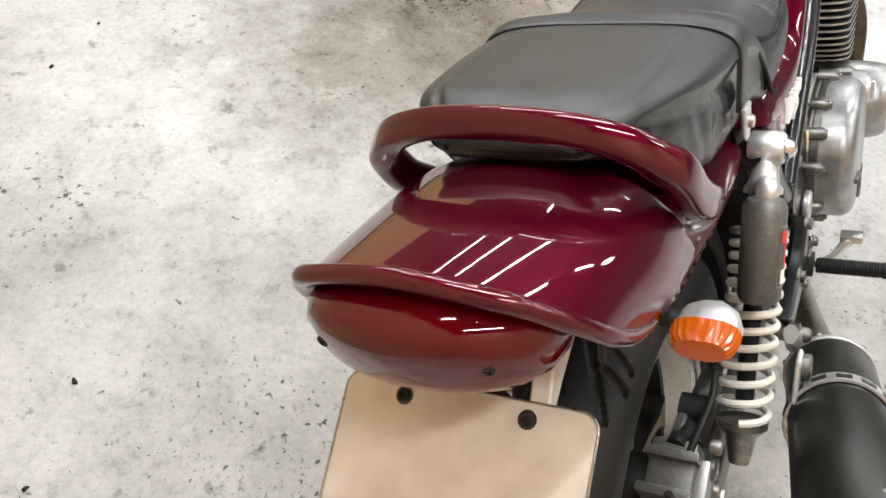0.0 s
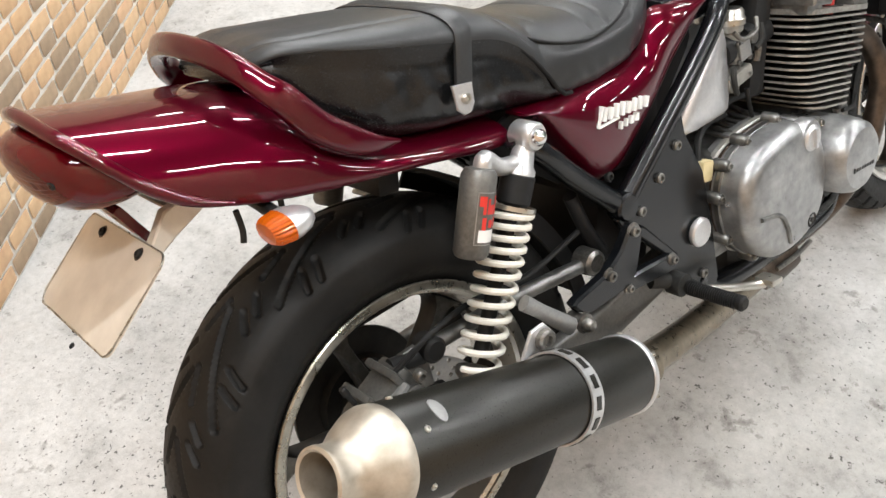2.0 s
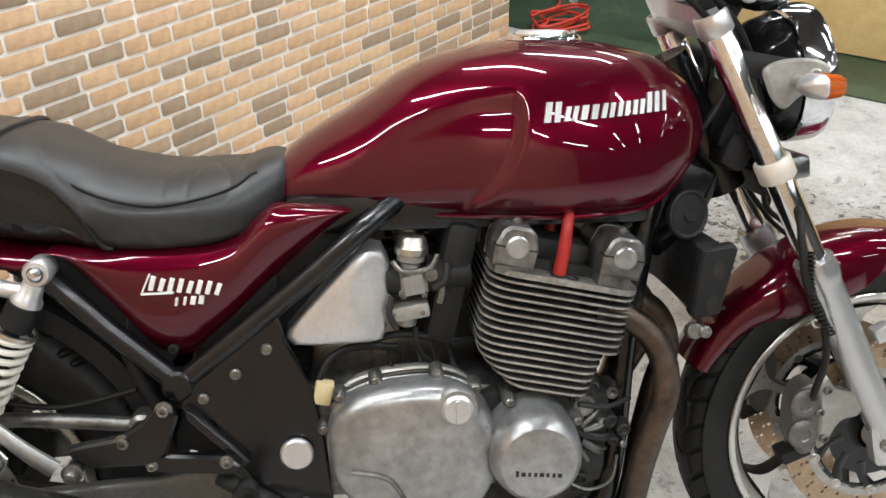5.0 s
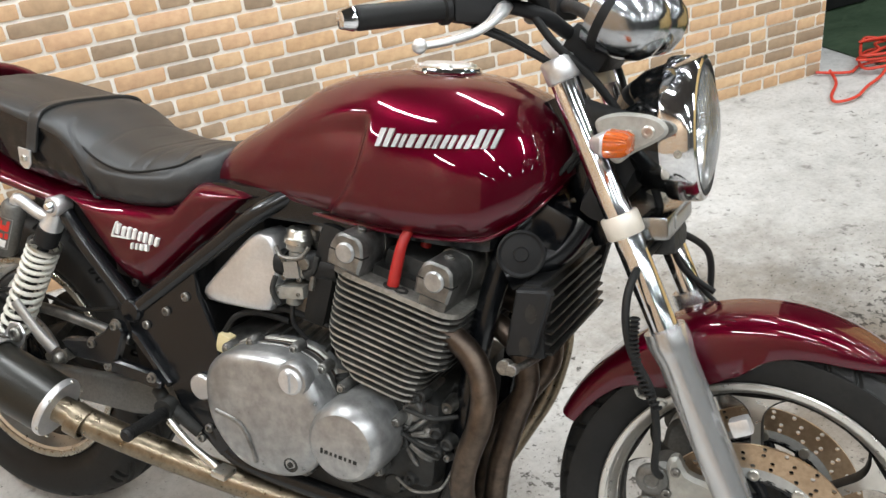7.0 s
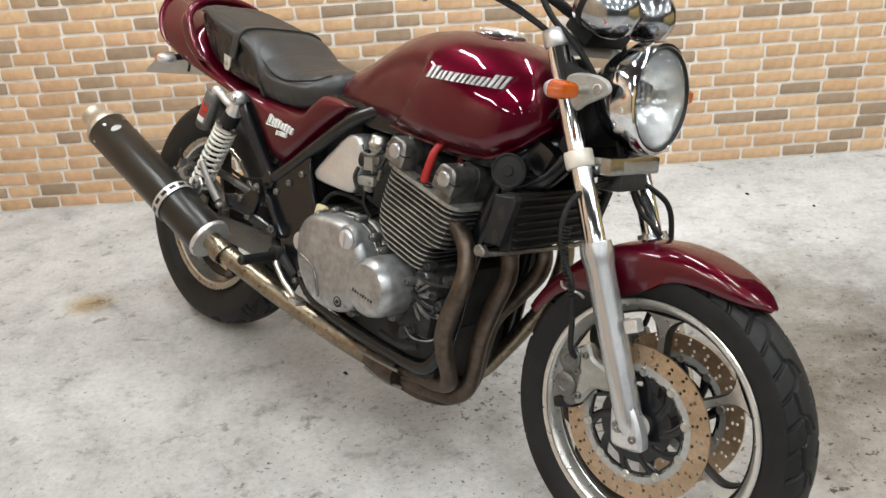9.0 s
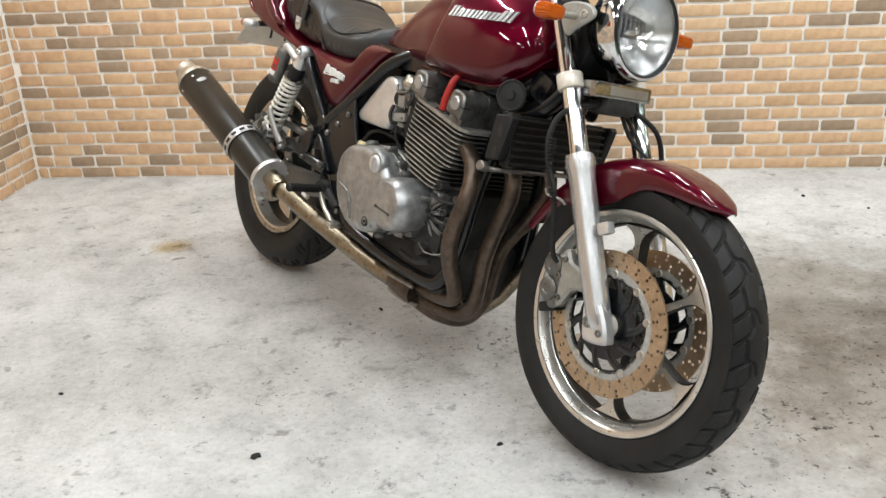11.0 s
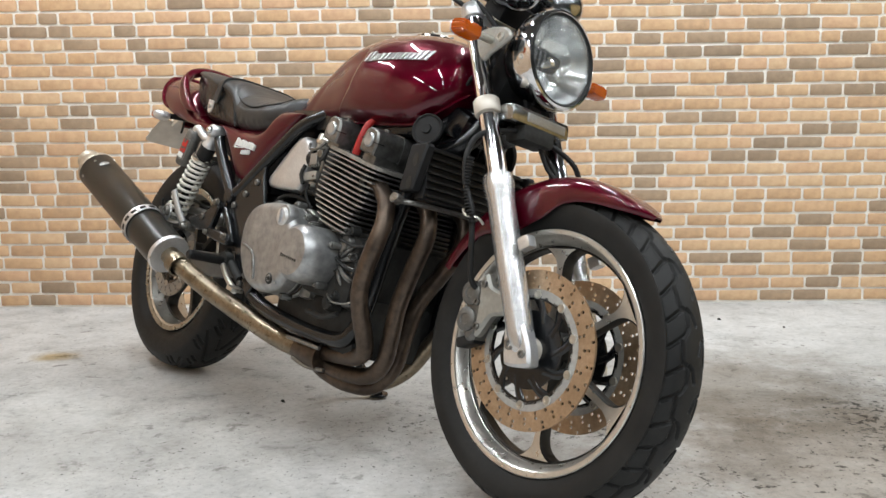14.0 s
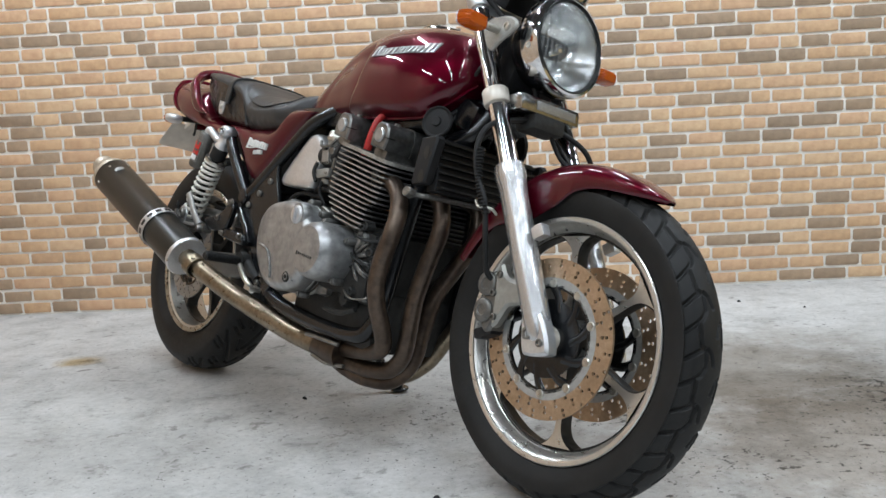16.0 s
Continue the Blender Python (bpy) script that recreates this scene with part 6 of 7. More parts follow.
for u, w in ((-0.03, 0.138), (-0.01, 0.07)):
    g = G()
    tube(g, [(u, -0.1, w), (u + 0.05, -0.105, w - 0.01)], 0.012, 12, 1)
    part("slide_pin", g, HOSE, caliper)
g = G()
tube(g, [(0.03, -0.108, 0.136), (0.165, -0.12, 0.136), (0.33, -0.125, 0.115), (0.36, -0.125, 0.11)], 0.0115, 10, 4)
part("torque_arm", g, CASE, motorcycle)
g = G()
lathe(g, (0.032, -0.092, 0.136), (0, -1, 0), [(0, 0.012), (0, 0.019), (0.03, 0.019), (0.034, 0.014), (0.034, 0.001)], 18, True)
part("arm_end", g, HOSE, motorcycle)
g = G()
block(g, (-0.006, -0.138, -0.02), (0.075, 0.012, 0.05), ry=-20, ease=0.006)
part("axle_adjuster", g, ALLOY, motorcycle)
g = G()
lathe(g, (0.335, -0.11, 0.118), (0, -1, 0), [(0, 0.012), (0.0, 0.02), (0.03, 0.02), (0.035, 0.014), (0.035, 0.001)], 18, True)
part("arm_end", g, BOLT, motorcycle)
g = G()
tube(g, [(0.325, -0.12, 0.232), (0.345, -0.12, 0.17), (0.37, -0.122, 0.115)], 0.011, 12, 4)
part("brake_cylinder", g, PLASTIC, motorcycle)

# footrest hangers and pegs
for side in (-1, 1):
    hanger = group("peg_hanger", "black cast passenger peg hanger")
    for outline, v0, v1 in (([(0.372, 0.171), (0.389, 0.167), (0.398, 0.148), (0.376, 0.093), (0.356, 0.077), (0.267, 0.079), (0.245, 0.095), (0.237, 0.110), (0.249, 0.116), (0.312, 0.123), (0.349, 0.145)], 0.166, 0.186), ([(0.353, 0.092), (0.370, 0.091), (0.461, 0.079), (0.478, 0.062), (0.475, 0.050), (0.463, 0.048), (0.357, 0.064)], 0.166, 0.184), ([(0.406, 0.154), (0.421, 0.146), (0.491, 0.061), (0.482, 0.050), (0.404, 0.136)], 0.15, 0.172)):
        g = G()
        slab(g, outline, side * v0, side * v1, 0.004)
        part("hanger_arm", g, BLACK, hanger)
    for u, w, r in ((0.380, 0.162, 0.0085), (0.318, 0.117, 0.0085), (0.459, 0.071, 0.0070), (0.353, 0.076, 0.0060)):
        g = G()
        lathe(g, (u, side * 0.182, w), (0, side, 0), [(0, r * 1.5), (0.003, r * 1.45), (0.004, r), (0.009, r), (0.01, r * 0.8), (0.01, r * 0.5), (0.006, r * 0.45), (0.006, 0.0003)], 16, True)
        part("hanger_bolt", g, BOLT, hanger)
    g = G()
    lathe(g, (0.244, side * 0.192, 0.08), (0, side, 0), [(0, 0.015), (0.003, 0.0155), (0.004, 0.0105), (0.013, 0.0105), (0.018, 0.007), (0.019, 0.0005)], 18, True)
    tube(g, [(0.244, side * 0.165, 0.08), (0.244, side * 0.193, 0.08)], 0.012, 12, 1)
    part("muffler_bolt", g, BOLT, hanger)
    g = G()
    tube(g, [(0.22, side * 0.19, 0.088), (0.195, side * 0.196, 0.115), (0.165, side * 0.198, 0.148), (0.138, side * 0.198, 0.178)], [0.014, 0.013, 0.011, 0.012], 10, 5, flat=0.7, side=(0, 1, 0))
    part("passenger_peg", g, ALLOY, hanger, "folded aluminium passenger peg")
    g = G()
    tube(g, [(0.478, side * 0.16, 0.012), (0.48, side * 0.185, 0.01)], 0.02, 12, 1)
    tube(g, [(0.44, side * 0.15, 0.03), (0.48, side * 0.165, 0.012), (0.54, side * 0.155, -0.035)], 0.013, 10, 5)
    mount = part("peg_mount", g, GRIMY, motorcycle)
    g = G()
    lathe(g, (0.484, side * 0.188, 0.006), (0.03, side, 0.0), [(0, 0.008), (0.0, 0.0105)] + [(0.004 + 0.004 * k + d, q) for k in range(22) for d, q in ((0.0, 0.0125), (0.002, 0.0125), (0.0021, 0.0108))] + [(0.094, 0.0125), (0.1, 0.013), (0.104, 0.009), (0.104, 0.001)], 16, True)
    part("rider_peg", g, HOSE, mount, "black ribbed rubber rider peg")
g = G()
tube(g, [(0.5, -0.19, -0.006), (0.56, -0.208, -0.032), (0.615, -0.214, -0.056), (0.64, -0.222, -0.062)], [0.008, 0.007, 0.008, 0.009], 10, 6)
block(g, (0.648, -0.226, -0.058), (0.03, 0.036, 0.012), ry=10, ease=0.003)
part("brake_pedal", g, STEEL, motorcycle, "bright steel brake pedal")

# muffler hanger and details
g = G()
slab(g, [(0.1, 0.1), (0.13, 0.14), (0.155, 0.14), (0.168, 0.12), (0.16, 0.1), (0.14, 0.08), (0.118, 0.075)], -0.205, -0.211, 0.002)
part("muffler_tab", g, SATIN, muffler)
g = G()
dome_bolt(g, (0.148, -0.21, 0.118), (0, -1, 0), 0.016, 0.012)
part("tab_bolt", g, BOLT, muffler)
_, m1, m2 = frame_of(MD)
for k in range(14):
    a = 2 * math.pi * k / 14
    g = G()
    out = math.cos(a) * m1 + math.sin(a) * m2
    tan = -math.sin(a) * m1 + math.cos(a) * m2
    c = MA + MD * 0.1825 + out * 0.0637
    loft(g, [[c + out * h + tan * x * 0.009 + MD * y * 0.005 for x, y in ((-1, -1), (1, -1), (1, 1), (-1, 1))] for h in (-0.0005, 0.0006)])
    part("band_slot", g, CARBON, muffler)
for k in range(6):
    a = 2 * math.pi * (k + 0.3) / 6
    out = math.cos(a) * m1 + math.sin(a) * m2
    for s0 in (0.012, 0.49):
        g = G()
        dome_bolt(g, MA + MD * s0 + out * 0.0585, out, 0.004)
        part("rivet", g, STEEL, muffler)
g = G()
out = np.array([0.15, -0.45, 0.88])
out = out - MD * (out @ MD)
out /= np.linalg.norm(out)
tan = np.cross(MD, out)
c = MA + MD * 0.46
rings = []
for h, k in ((0.0, 1.0), (0.0012, 1.0), (0.0013, 0.9)):
    rings.append([c + out * (math.sqrt(max(0.0598**2 - (0.016 * k * math.cos(t)) ** 2, 0)) + h) + tan * 0.016 * k * math.cos(t) + MD * 0.009 * k * math.sin(t) for t in np.linspace(0, 6.283, 24, endpoint=False)])
loft(g, rings)
part("muffler_badge", g, ALLOY, muffler, "oval silver badge plate")
g = G()
lathe(g, MA, MD, [(-0.05, 0.0275), (-0.05, 0.032), (-0.02, 0.033), (-0.02, 0.0275)], 28, False, True)
part("inlet_clamp", g, PIPE_GOLD, muffler)

# seat strap, piping and bracket
g, rings = G(), []
pts = []
for t in np.linspace(-1, 1, 41):
    top, low, half = curve1(SEAT_TOP, 0.177), curve1(SEAT_LOW, 0.177), curve1(SEAT_HALF, 0.177)
    shoulder = max(low + 0.35 * (top - low), min(top - 0.018, curve1(SEAT_BEAD, 0.177)))
    if abs(t) < 0.8:
        a = t / 0.8 * math.pi / 2
        y, z = -(half + 0.001) * math.copysign(abs(math.sin(a)) ** 0.52, math.sin(a)), shoulder + 0.0025 + (top - shoulder) * math.cos(a) ** 0.72
    else:
        y, z = -(half + 0.002) * math.copysign(1, t), shoulder - (abs(t) - 0.8) / 0.2 * (shoulder - 0.468)
    pts.append(np.array([0.177 - 0.24 * max(0.0, 0.535 - z), y, z]))
for i, p in enumerate(pts):
    d = pts[min(i + 1, 40)] - pts[max(i - 1, 0)]
    d /= np.linalg.norm(d)
    n3 = np.cross(d, (1, 0, 0))
    n3 /= np.linalg.norm(n3)
    if n3 @ (p - np.array([p[0], 0, 0.45])) < 0:
        n3 = -n3
    rings.append([p + np.array([x, 0, 0]) + n3 * h for x, h in ((-0.013, -0.004), (-0.013, 0.0008), (-0.0105, 0.0018), (-0.003, 0.0012), (0.003, 0.0012), (0.0105, 0.0018), (0.013, 0.0008), (0.013, -0.004))])
loft(g, rings)
part("seat_strap", g, LEATHER, seat, "black seat strap", 50)
for side in (-1, 1):
    g = G()
    slab(g, [(0.136, 0.478), (0.168, 0.472), (0.166, 0.446), (0.158, 0.436), (0.146, 0.436), (0.137, 0.446)], side * 0.1455, side * 0.1505, 0.0015)
    bracket = part("strap_bracket", g, SATIN, seat, "small aluminium strap bracket")
    g = G()
    dome_bolt(g, (0.152, side * 0.15, 0.457), (0, side, 0), 0.007)
    part("bracket_bolt", g, STEEL, bracket)
    # piping round the upper panel
    line = []
    for u in np.linspace(-0.1, 0.335, 40):
        top, low, half, bead = curve1(SEAT_TOP, u), curve1(SEAT_LOW, u), curve1(SEAT_HALF, u), curve1(SEAT_BEAD, u)
        shoulder = max(low + 0.35 * (top - low), min(top - 0.018, bead))
        line.append((u, side * (half * (1 - 0.05 * min(1, max(0, (0.33 - u) / 0.1))) + 0.001), max(bead, low + 0.01)))
    g = G()
    tube(g, line, 0.0032, 8, 1, smooth=False)
    part("seat_piping", g, PIPING, seat)
    g = G()
    line = []
    for u in np.linspace(0.245, 0.535, 30):
        top, low, half = curve1(SEAT_TOP, u), curve1(SEAT_LOW, u), curve1(SEAT_HALF, u)
        s0 = low + 0.42 * (top - low)
        t = (u - 0.245) / 0.29
        c0 = min(0.97, 0.7 + 0.24 * math.sin(math.pi * min(1, t * 1.05)) ** 0.5) if u > 0.26 else 0.7
        sn = math.sqrt(1 - c0 * c0)
        line.append((u, side * half * c0**0.62, s0 + (top - s0) * sn**0.9 + 0.0005))
    tube(g, line, 0.0024, 8, 1, smooth=False)
    part("seat_seam", g, PIPING, seat)


# number plate hanger, reflector and rear indicators
def flute(k, a, mat):
    """Shallow ribs round the rim of an amber lens."""
    return 1 + 0.03 * math.cos(22 * a) * (mat is ORANGE and k > 0.6)


g = G()
slab(g, [(-0.16, 0.455), (-0.19, 0.47), (-0.225, 0.462), (-0.244, 0.44), (-0.262, 0.422), (-0.25, 0.415), (-0.22, 0.43)], -0.072, -0.054, 0.002)
block(g, (-0.2, 0.0, 0.455), (0.03, 0.13, 0.004), ry=10, ease=0.001)
part("plate_hanger", g, PLATE, motorcycle, "bare metal plate hanger")
g = G()
block(g, (-0.25, 0.008, 0.45), (0.012, 0.09, 0.055), ry=-25, ease=0.003)
part("rear_reflector", g, REDLENS, motorcycle, "square dark red reflector")
for side in (-1, 1):
    sig = group("rear_indicator", "oval amber rear indicator with silver body")
    g = G()
    tube(g, [(-0.13, side * 0.05, 0.44), (-0.13, side * 0.1, 0.436), (-0.132, side * 0.15, 0.43)], 0.009, 10, 4)
    part("stalk", g, HOSE, sig)
    for name, rows, mat in (("amber_lens", ((-0.03, 0.2), (-0.0285, 0.72), (-0.022, 0.9), (-0.003, 1.0)), ORANGE), ("indicator_body", ((-0.003, 1.0), (0.006, 1.0), (0.022, 0.8), (0.032, 0.5), (0.035, 0.1)), SATIN)):
        g = G()
        loft(g, [[(-0.135 + 0.9 * x, side * 0.168 + 0.0285 * k * flute(k, a, mat) * math.copysign(abs(math.cos(a)) ** 0.8, math.cos(a)), 0.427 + 0.0158 * k * flute(k, a, mat) * math.copysign(abs(math.sin(a)) ** 0.8, math.sin(a))) for a in np.linspace(0, 2 * math.pi, 88, endpoint=False)] for x, k in rows])
        part(name, g, mat, sig)
g = G()
slab(g, [(-0.2, 0.462), (-0.12, 0.442), (0.1, 0.392), (0.24, 0.345), (0.24, 0.36), (0.1, 0.405), (-0.12, 0.455), (-0.2, 0.475)], -0.08, 0.08, 0.002)
part("tail_underside", g, PLASTIC, motorcycle)
for u, v in ((-0.085, -0.06), (-0.15, -0.08), (-0.2, 0.02)):
    g = G()
    tube(g, [(u, v, 0.43), (u, v, 0.405), (u - 0.004, v, 0.39)], 0.004, 8, 3)
    part("luggage_hook", g, GRIMY, motorcycle)

# fork clamps, lower cover, ears, indicators
for w, name in ((0.655, "upper_clamp"), (0.437, "lower_clamp")):
    t = (0.655 - w) / 0.702
    c = FT + (FB - FT) * t
    g = G()
    loft(g, [[c + np.array([x * 0.896, y, -x * 0.444]) + np.array([FD[0], 0, FD[2]]) * h for x, y in [(0.03, -0.1), (0.03, 0.1), (-0.005, 0.115), (-0.045, 0.06), (-0.06, 0.0), (-0.045, -0.06), (-0.005, -0.115)]] for h in (-0.016, 0.016)])
    part(name, g, SATIN if name[0] == "u" else BLACK, motorcycle)
    for side in (-1, 1):
        g = G()
        q = 0.0285 if name[0] == "l" else 0.0255
        lathe(g, c + np.array([0, side * 0.106, 0]), FD, [(-0.017, 0.0218), (-0.017, q - 0.002), (-0.014, q), (0.014, q), (0.017, q - 0.002), (0.017, 0.0218)], 28, False, True)
        part("clamp_ring", g, SATIN if name[0] == "u" else PLATE, motorcycle)
g = G()
block(g, (1.35, 0.0, 0.432), (0.042, 0.186, 0.036), ry=-6, ease=0.007)
part("clamp_cover", g, DULLCHROME, motorcycle, "dull chrome cover bar under the headlamp")
g = G()
block(g, (1.3705, 0.016, 0.434), (0.006, 0.124, 0.02), ry=-6, ease=0.003)
part("cover_bar", g, ALLOY, motorcycle, "dull bar set in the chrome cover")
g = G()
block(g, (1.345, 0.0, 0.4), (0.06, 0.1, 0.04), ry=-6, ease=0.012)
part("hose_joint", g, GRIMY, motorcycle)
for side in (-1, 1):
    g = G()
    tube(g, [(1.24, side * 0.11, 0.6), (1.29, side * 0.12, 0.588), (1.34, side * 0.125, 0.578)], 0.018, 12, 4, flat=0.5, side=(0, 1, 0))
    ear = part("lamp_ear", g, PLASTIC, motorcycle)
    g = G()
    tri = [(p[0], p[1]) for p in spline([(1.268, 0.590), (1.296, 0.601), (1.337, 0.601), (1.361, 0.592), (1.367, 0.577), (1.351, 0.563), (1.321, 0.546), (1.301, 0.531), (1.284, 0.544), (1.272, 0.569)], 4, True)]
    slab(g, tri, side * 0.128, side * 0.141, 0.004)
    part("ear_plate", g, EAR, ear, "rounded aluminium ear plate")
    g = G()
    dome_bolt(g, (1.342, side * 0.14, 0.578), (0, side, 0), 0.009, 0.006)
    part("ear_bolt", g, STEEL, ear)
    sig = group("front_indicator", "ribbed amber front indicator with silver back")
    g = G()
    tube(g, [(1.315, side * 0.138, 0.572), (1.316, side * 0.19, 0.57)], 0.0085, 10, 1)
    part("stalk", g, STEEL, sig)
    for name, rows, mat in (("amber_lens", ((0.026, 0.2), (0.024, 0.7), (0.016, 0.92), (-0.008, 1.0)), ORANGE), ("indicator_body", ((-0.008, 1.0), (-0.012, 1.0), (-0.022, 0.78), (-0.033, 0.45), (-0.036, 0.1)), SATIN)):
        g = G()
        loft(g, [[(1.314 + 0.88 * x, side * 0.215 + 0.034 * k * flute(k, a, mat) * math.copysign(abs(math.cos(a)) ** 0.6, math.cos(a)), 0.57 + 0.017 * k * flute(k, a, mat) * math.copysign(abs(math.sin(a)) ** 0.6, math.sin(a))) for a in np.linspace(0, 2 * math.pi, 88, endpoint=False)] for x, k in rows])
        body = part(name, g, mat, sig)
        if mat is ORANGE:
            for h in (-0.009, -0.003, 0.003, 0.009):
                g = G()
                block(g, (1.314 + 0.88 * 0.0235, side * 0.215, 0.57 + h), (0.0035, 0.046, 0.0022), ease=0.0007)
                part("lens_rib", g, ORANGE, body)
    g = G()
    dome_bolt(g, (1.377, side * 0.104, 0.545), (0.2, side, 0), 0.006)
    part("ring_screw", g, STEEL, headlamp)

# gauges
for side in (-1, 1):
    gauge = group("gauge", "chrome instrument cup with a black band")
    c, d = np.array([1.25, side * 0.066, 0.745]), np.array([0.78, 0.0, -0.42])
    d = d / np.linalg.norm(d)
    g = G()
    lathe(g, c, d, [(0.0, 0.055), (0.0, 0.0585), (0.014, 0.0595)], 48)
    lathe(g, c, d, [(0.026, 0.0595), (0.042, 0.058), (0.066, 0.052), (0.086, 0.041), (0.098, 0.026), (0.103, 0.001)], 48, False)
    part("cup", g, CUP, gauge)
    g = G()
    lathe(g, c, d, [(0.013, 0.059), (0.013, 0.061), (0.027, 0.061), (0.027, 0.059)], 48, False, True)
    part("band", g, PLASTIC, gauge)
    g = G()
    disc(g, c + d * 0.002, d, 0.056, 0.003, 40)
    part("dial", g, PLASTIC, gauge)
g = G()
block(g, (1.23, 0, 0.685), (0.07, 0.14, 0.05), ry=30, ease=0.01)
part("gauge_mount", g, PLASTIC, motorcycle)
g = G()
block(g, (1.205, 0.0, 0.7), (0.03, 0.1, 0.035), ry=25, ease=0.008)
part("bar_clamp", g, SATIN, motorcycle)

g = G()
block(g, (1.288, 0, 0.53), (0.07, 0.15, 0.17), ry=25, ease=0.03)
block(g, (1.26, 0, 0.46), (0.05, 0.17, 0.06), ry=25, ease=0.02)
part("lamp_bracket", g, PLASTIC, motorcycle)

# handlebar and controls
bar_half = [(1.2, -0.03, 0.702), (1.198, -0.07, 0.708), (1.178, -0.115, 0.73), (1.13, -0.165, 0.744), (1.075, -0.23, 0.738)]
g = G()
tube(g, [(0.998, -0.342, 0.726)] + bar_half[::-1] + [(u, -v, w) for u, v, w in bar_half] + [(0.998, 0.342, 0.726)], 0.011, 14, 8)
part("handlebar", g, PLASTIC, motorcycle, "black tube handlebar")
for side in (-1, 1):
    a, b = np.array([1.075, side * 0.23, 0.738]), np.array([1.0, side * 0.34, 0.7262])
    g = G()
    L = np.linalg.norm(b - a)
    lathe(g, a, b - a, [(-0.004, 0.012), (-0.004, 0.021), (0.004, 0.021), (0.006, 0.0165), (L * 0.5, 0.0162), (L - 0.004, 0.0165), (L, 0.015)], 24, True)
    part("grip", g, HOSE, motorcycle, "black rubber grip")
    g = G()
    lathe(g, b, b - a, [(0, 0.013), (0.002, 0.016), (0.006, 0.016), (0.012, 0.014), (0.02, 0.012), (0.022, 0.008), (0.022, 0.001)], 24, True)
    part("bar_end", g, CHROME, motorcycle, "chrome bar end")
    g = G()
    block(g, (1.1, side * 0.2, 0.742), (0.05, 0.055, 0.045), rz=side * 52, ease=0.01)
    part("switch_box", g, PLASTIC, motorcycle)
    g = G()
    tube(g, [(1.138, side * 0.165, 0.742), (1.15, side * 0.21, 0.735), (1.156, side * 0.26, 0.722), (1.152, side * 0.31, 0.709), (1.138, side * 0.365, 0.7), (1.124, side * 0.398, 0.6965)], [0.012, 0.011, 0.008, 0.007, 0.0065, 0.006], 12, 8, flat=0.75, side=(0, 0, 1))
    lathe(g, (1.123, side * 0.401, 0.6965), (-0.3, side, 0.1), [(-0.009, 0.001), (-0.008, 0.005), (-0.004, 0.0085), (0, 0.0095), (0.004, 0.0085), (0.008, 0.005), (0.009, 0.001)], 18)
    part("lever", g, SATIN, motorcycle, "aluminium hand lever with a ball end")
g = G()
block(g, (1.152, -0.152, 0.768), (0.065, 0.05, 0.034), rz=-40, ease=0.006)
block(g, (1.152, -0.152, 0.789), (0.072, 0.056, 0.01), rz=-40, ease=0.003)
part("master_cylinder", g, PLASTIC, motorcycle)
g = G()
lathe(g, (1.168, -0.115, 0.758), (0.3, 0.4, -1), [(-0.016, 0.001), (-0.014, 0.01), (-0.006, 0.0155), (0.004, 0.016), (0.012, 0.012), (0.03, 0.011), (0.04, 0.011)], 18, True)
part("cable_boot", g, HOSE, motorcycle)
g = G()
tube(g, [(1.1, -0.17, 0.76), (1.102, -0.172, 0.8), (1.103, -0.174, 0.85)], 0.004, 8, 3)
part("mirror_stem", g, PLASTIC, motorcycle)
mirror = group("mirror", "round chrome mirror on a stem")
g = G()
tube(g, [(1.12, 0.18, 0.755), (1.13, 0.2, 0.81), (1.14, 0.26, 0.87), (1.14, 0.295, 0.9)], 0.005, 10, 6)
part("stem", g, CHROME, mirror)
g = G()
lathe(g, (1.135, 0.3, 0.905), (-0.95, -0.25, 0.05), [(-0.03, 0.001), (-0.028, 0.012), (-0.018, 0.03), (-0.004, 0.043), (0.004, 0.045), (0.008, 0.044), (0.009, 0.041), (0.009, 0.001)], 36)
part("mirror_shell", g, CHROME, mirror)

# hoses and cables
for line, r in (
    ([(1.165, -0.13, 0.735), (1.2, -0.12, 0.69), (1.25, -0.09, 0.64), (1.3, -0.05, 0.56), (1.335, -0.02, 0.47), (1.345, -0.01, 0.42)], 0.0065),
    ([(1.1, -0.19, 0.715), (1.15, -0.15, 0.69), (1.21, -0.1, 0.645), (1.245, -0.08, 0.58), (1.2, -0.08, 0.5), (1.1, -0.07, 0.42), (0.9, -0.06, 0.36)], 0.0045),
    ([(1.09, -0.19, 0.722), (1.14, -0.15, 0.7), (1.215, -0.09, 0.64), (1.25, -0.07, 0.57), (1.19, -0.06, 0.48)], 0.0045),
    ([(1.165, 0.13, 0.735), (1.22, 0.1, 0.68), (1.26, 0.06, 0.6), (1.24, 0.04, 0.5)], 0.005),
    ([(1.35, -0.04, 0.405), (1.335, -0.13, 0.375), (1.33, -0.158, 0.33), (1.34, -0.16, 0.27), (1.372, -0.155, 0.21), (1.385, -0.15, 0.14), (1.382, -0.13, 0.075), (1.39, -0.115, 0.055)], 0.006),
    ([(1.35, 0.04, 0.405), (1.4, 0.1, 0.36), (1.405, 0.14, 0.28), (1.4, 0.15, 0.2), (1.39, 0.14, 0.1), (1.39, 0.115, 0.055)], 0.006),
    ([(1.35, 0.02, 0.4), (1.37, 0.05, 0.34), (1.42, 0.07, 0.3)], 0.005),
    ([(1.3, 0.05, 0.42), (1.36, 0.075, 0.35), (1.4, 0.08, 0.3), (1.45, 0.075, 0.26)], 0.0045),
):
    g = G()
    tube(g, line, r, 10, 8)
    part("control_cable", g, HOSE, motorcycle)
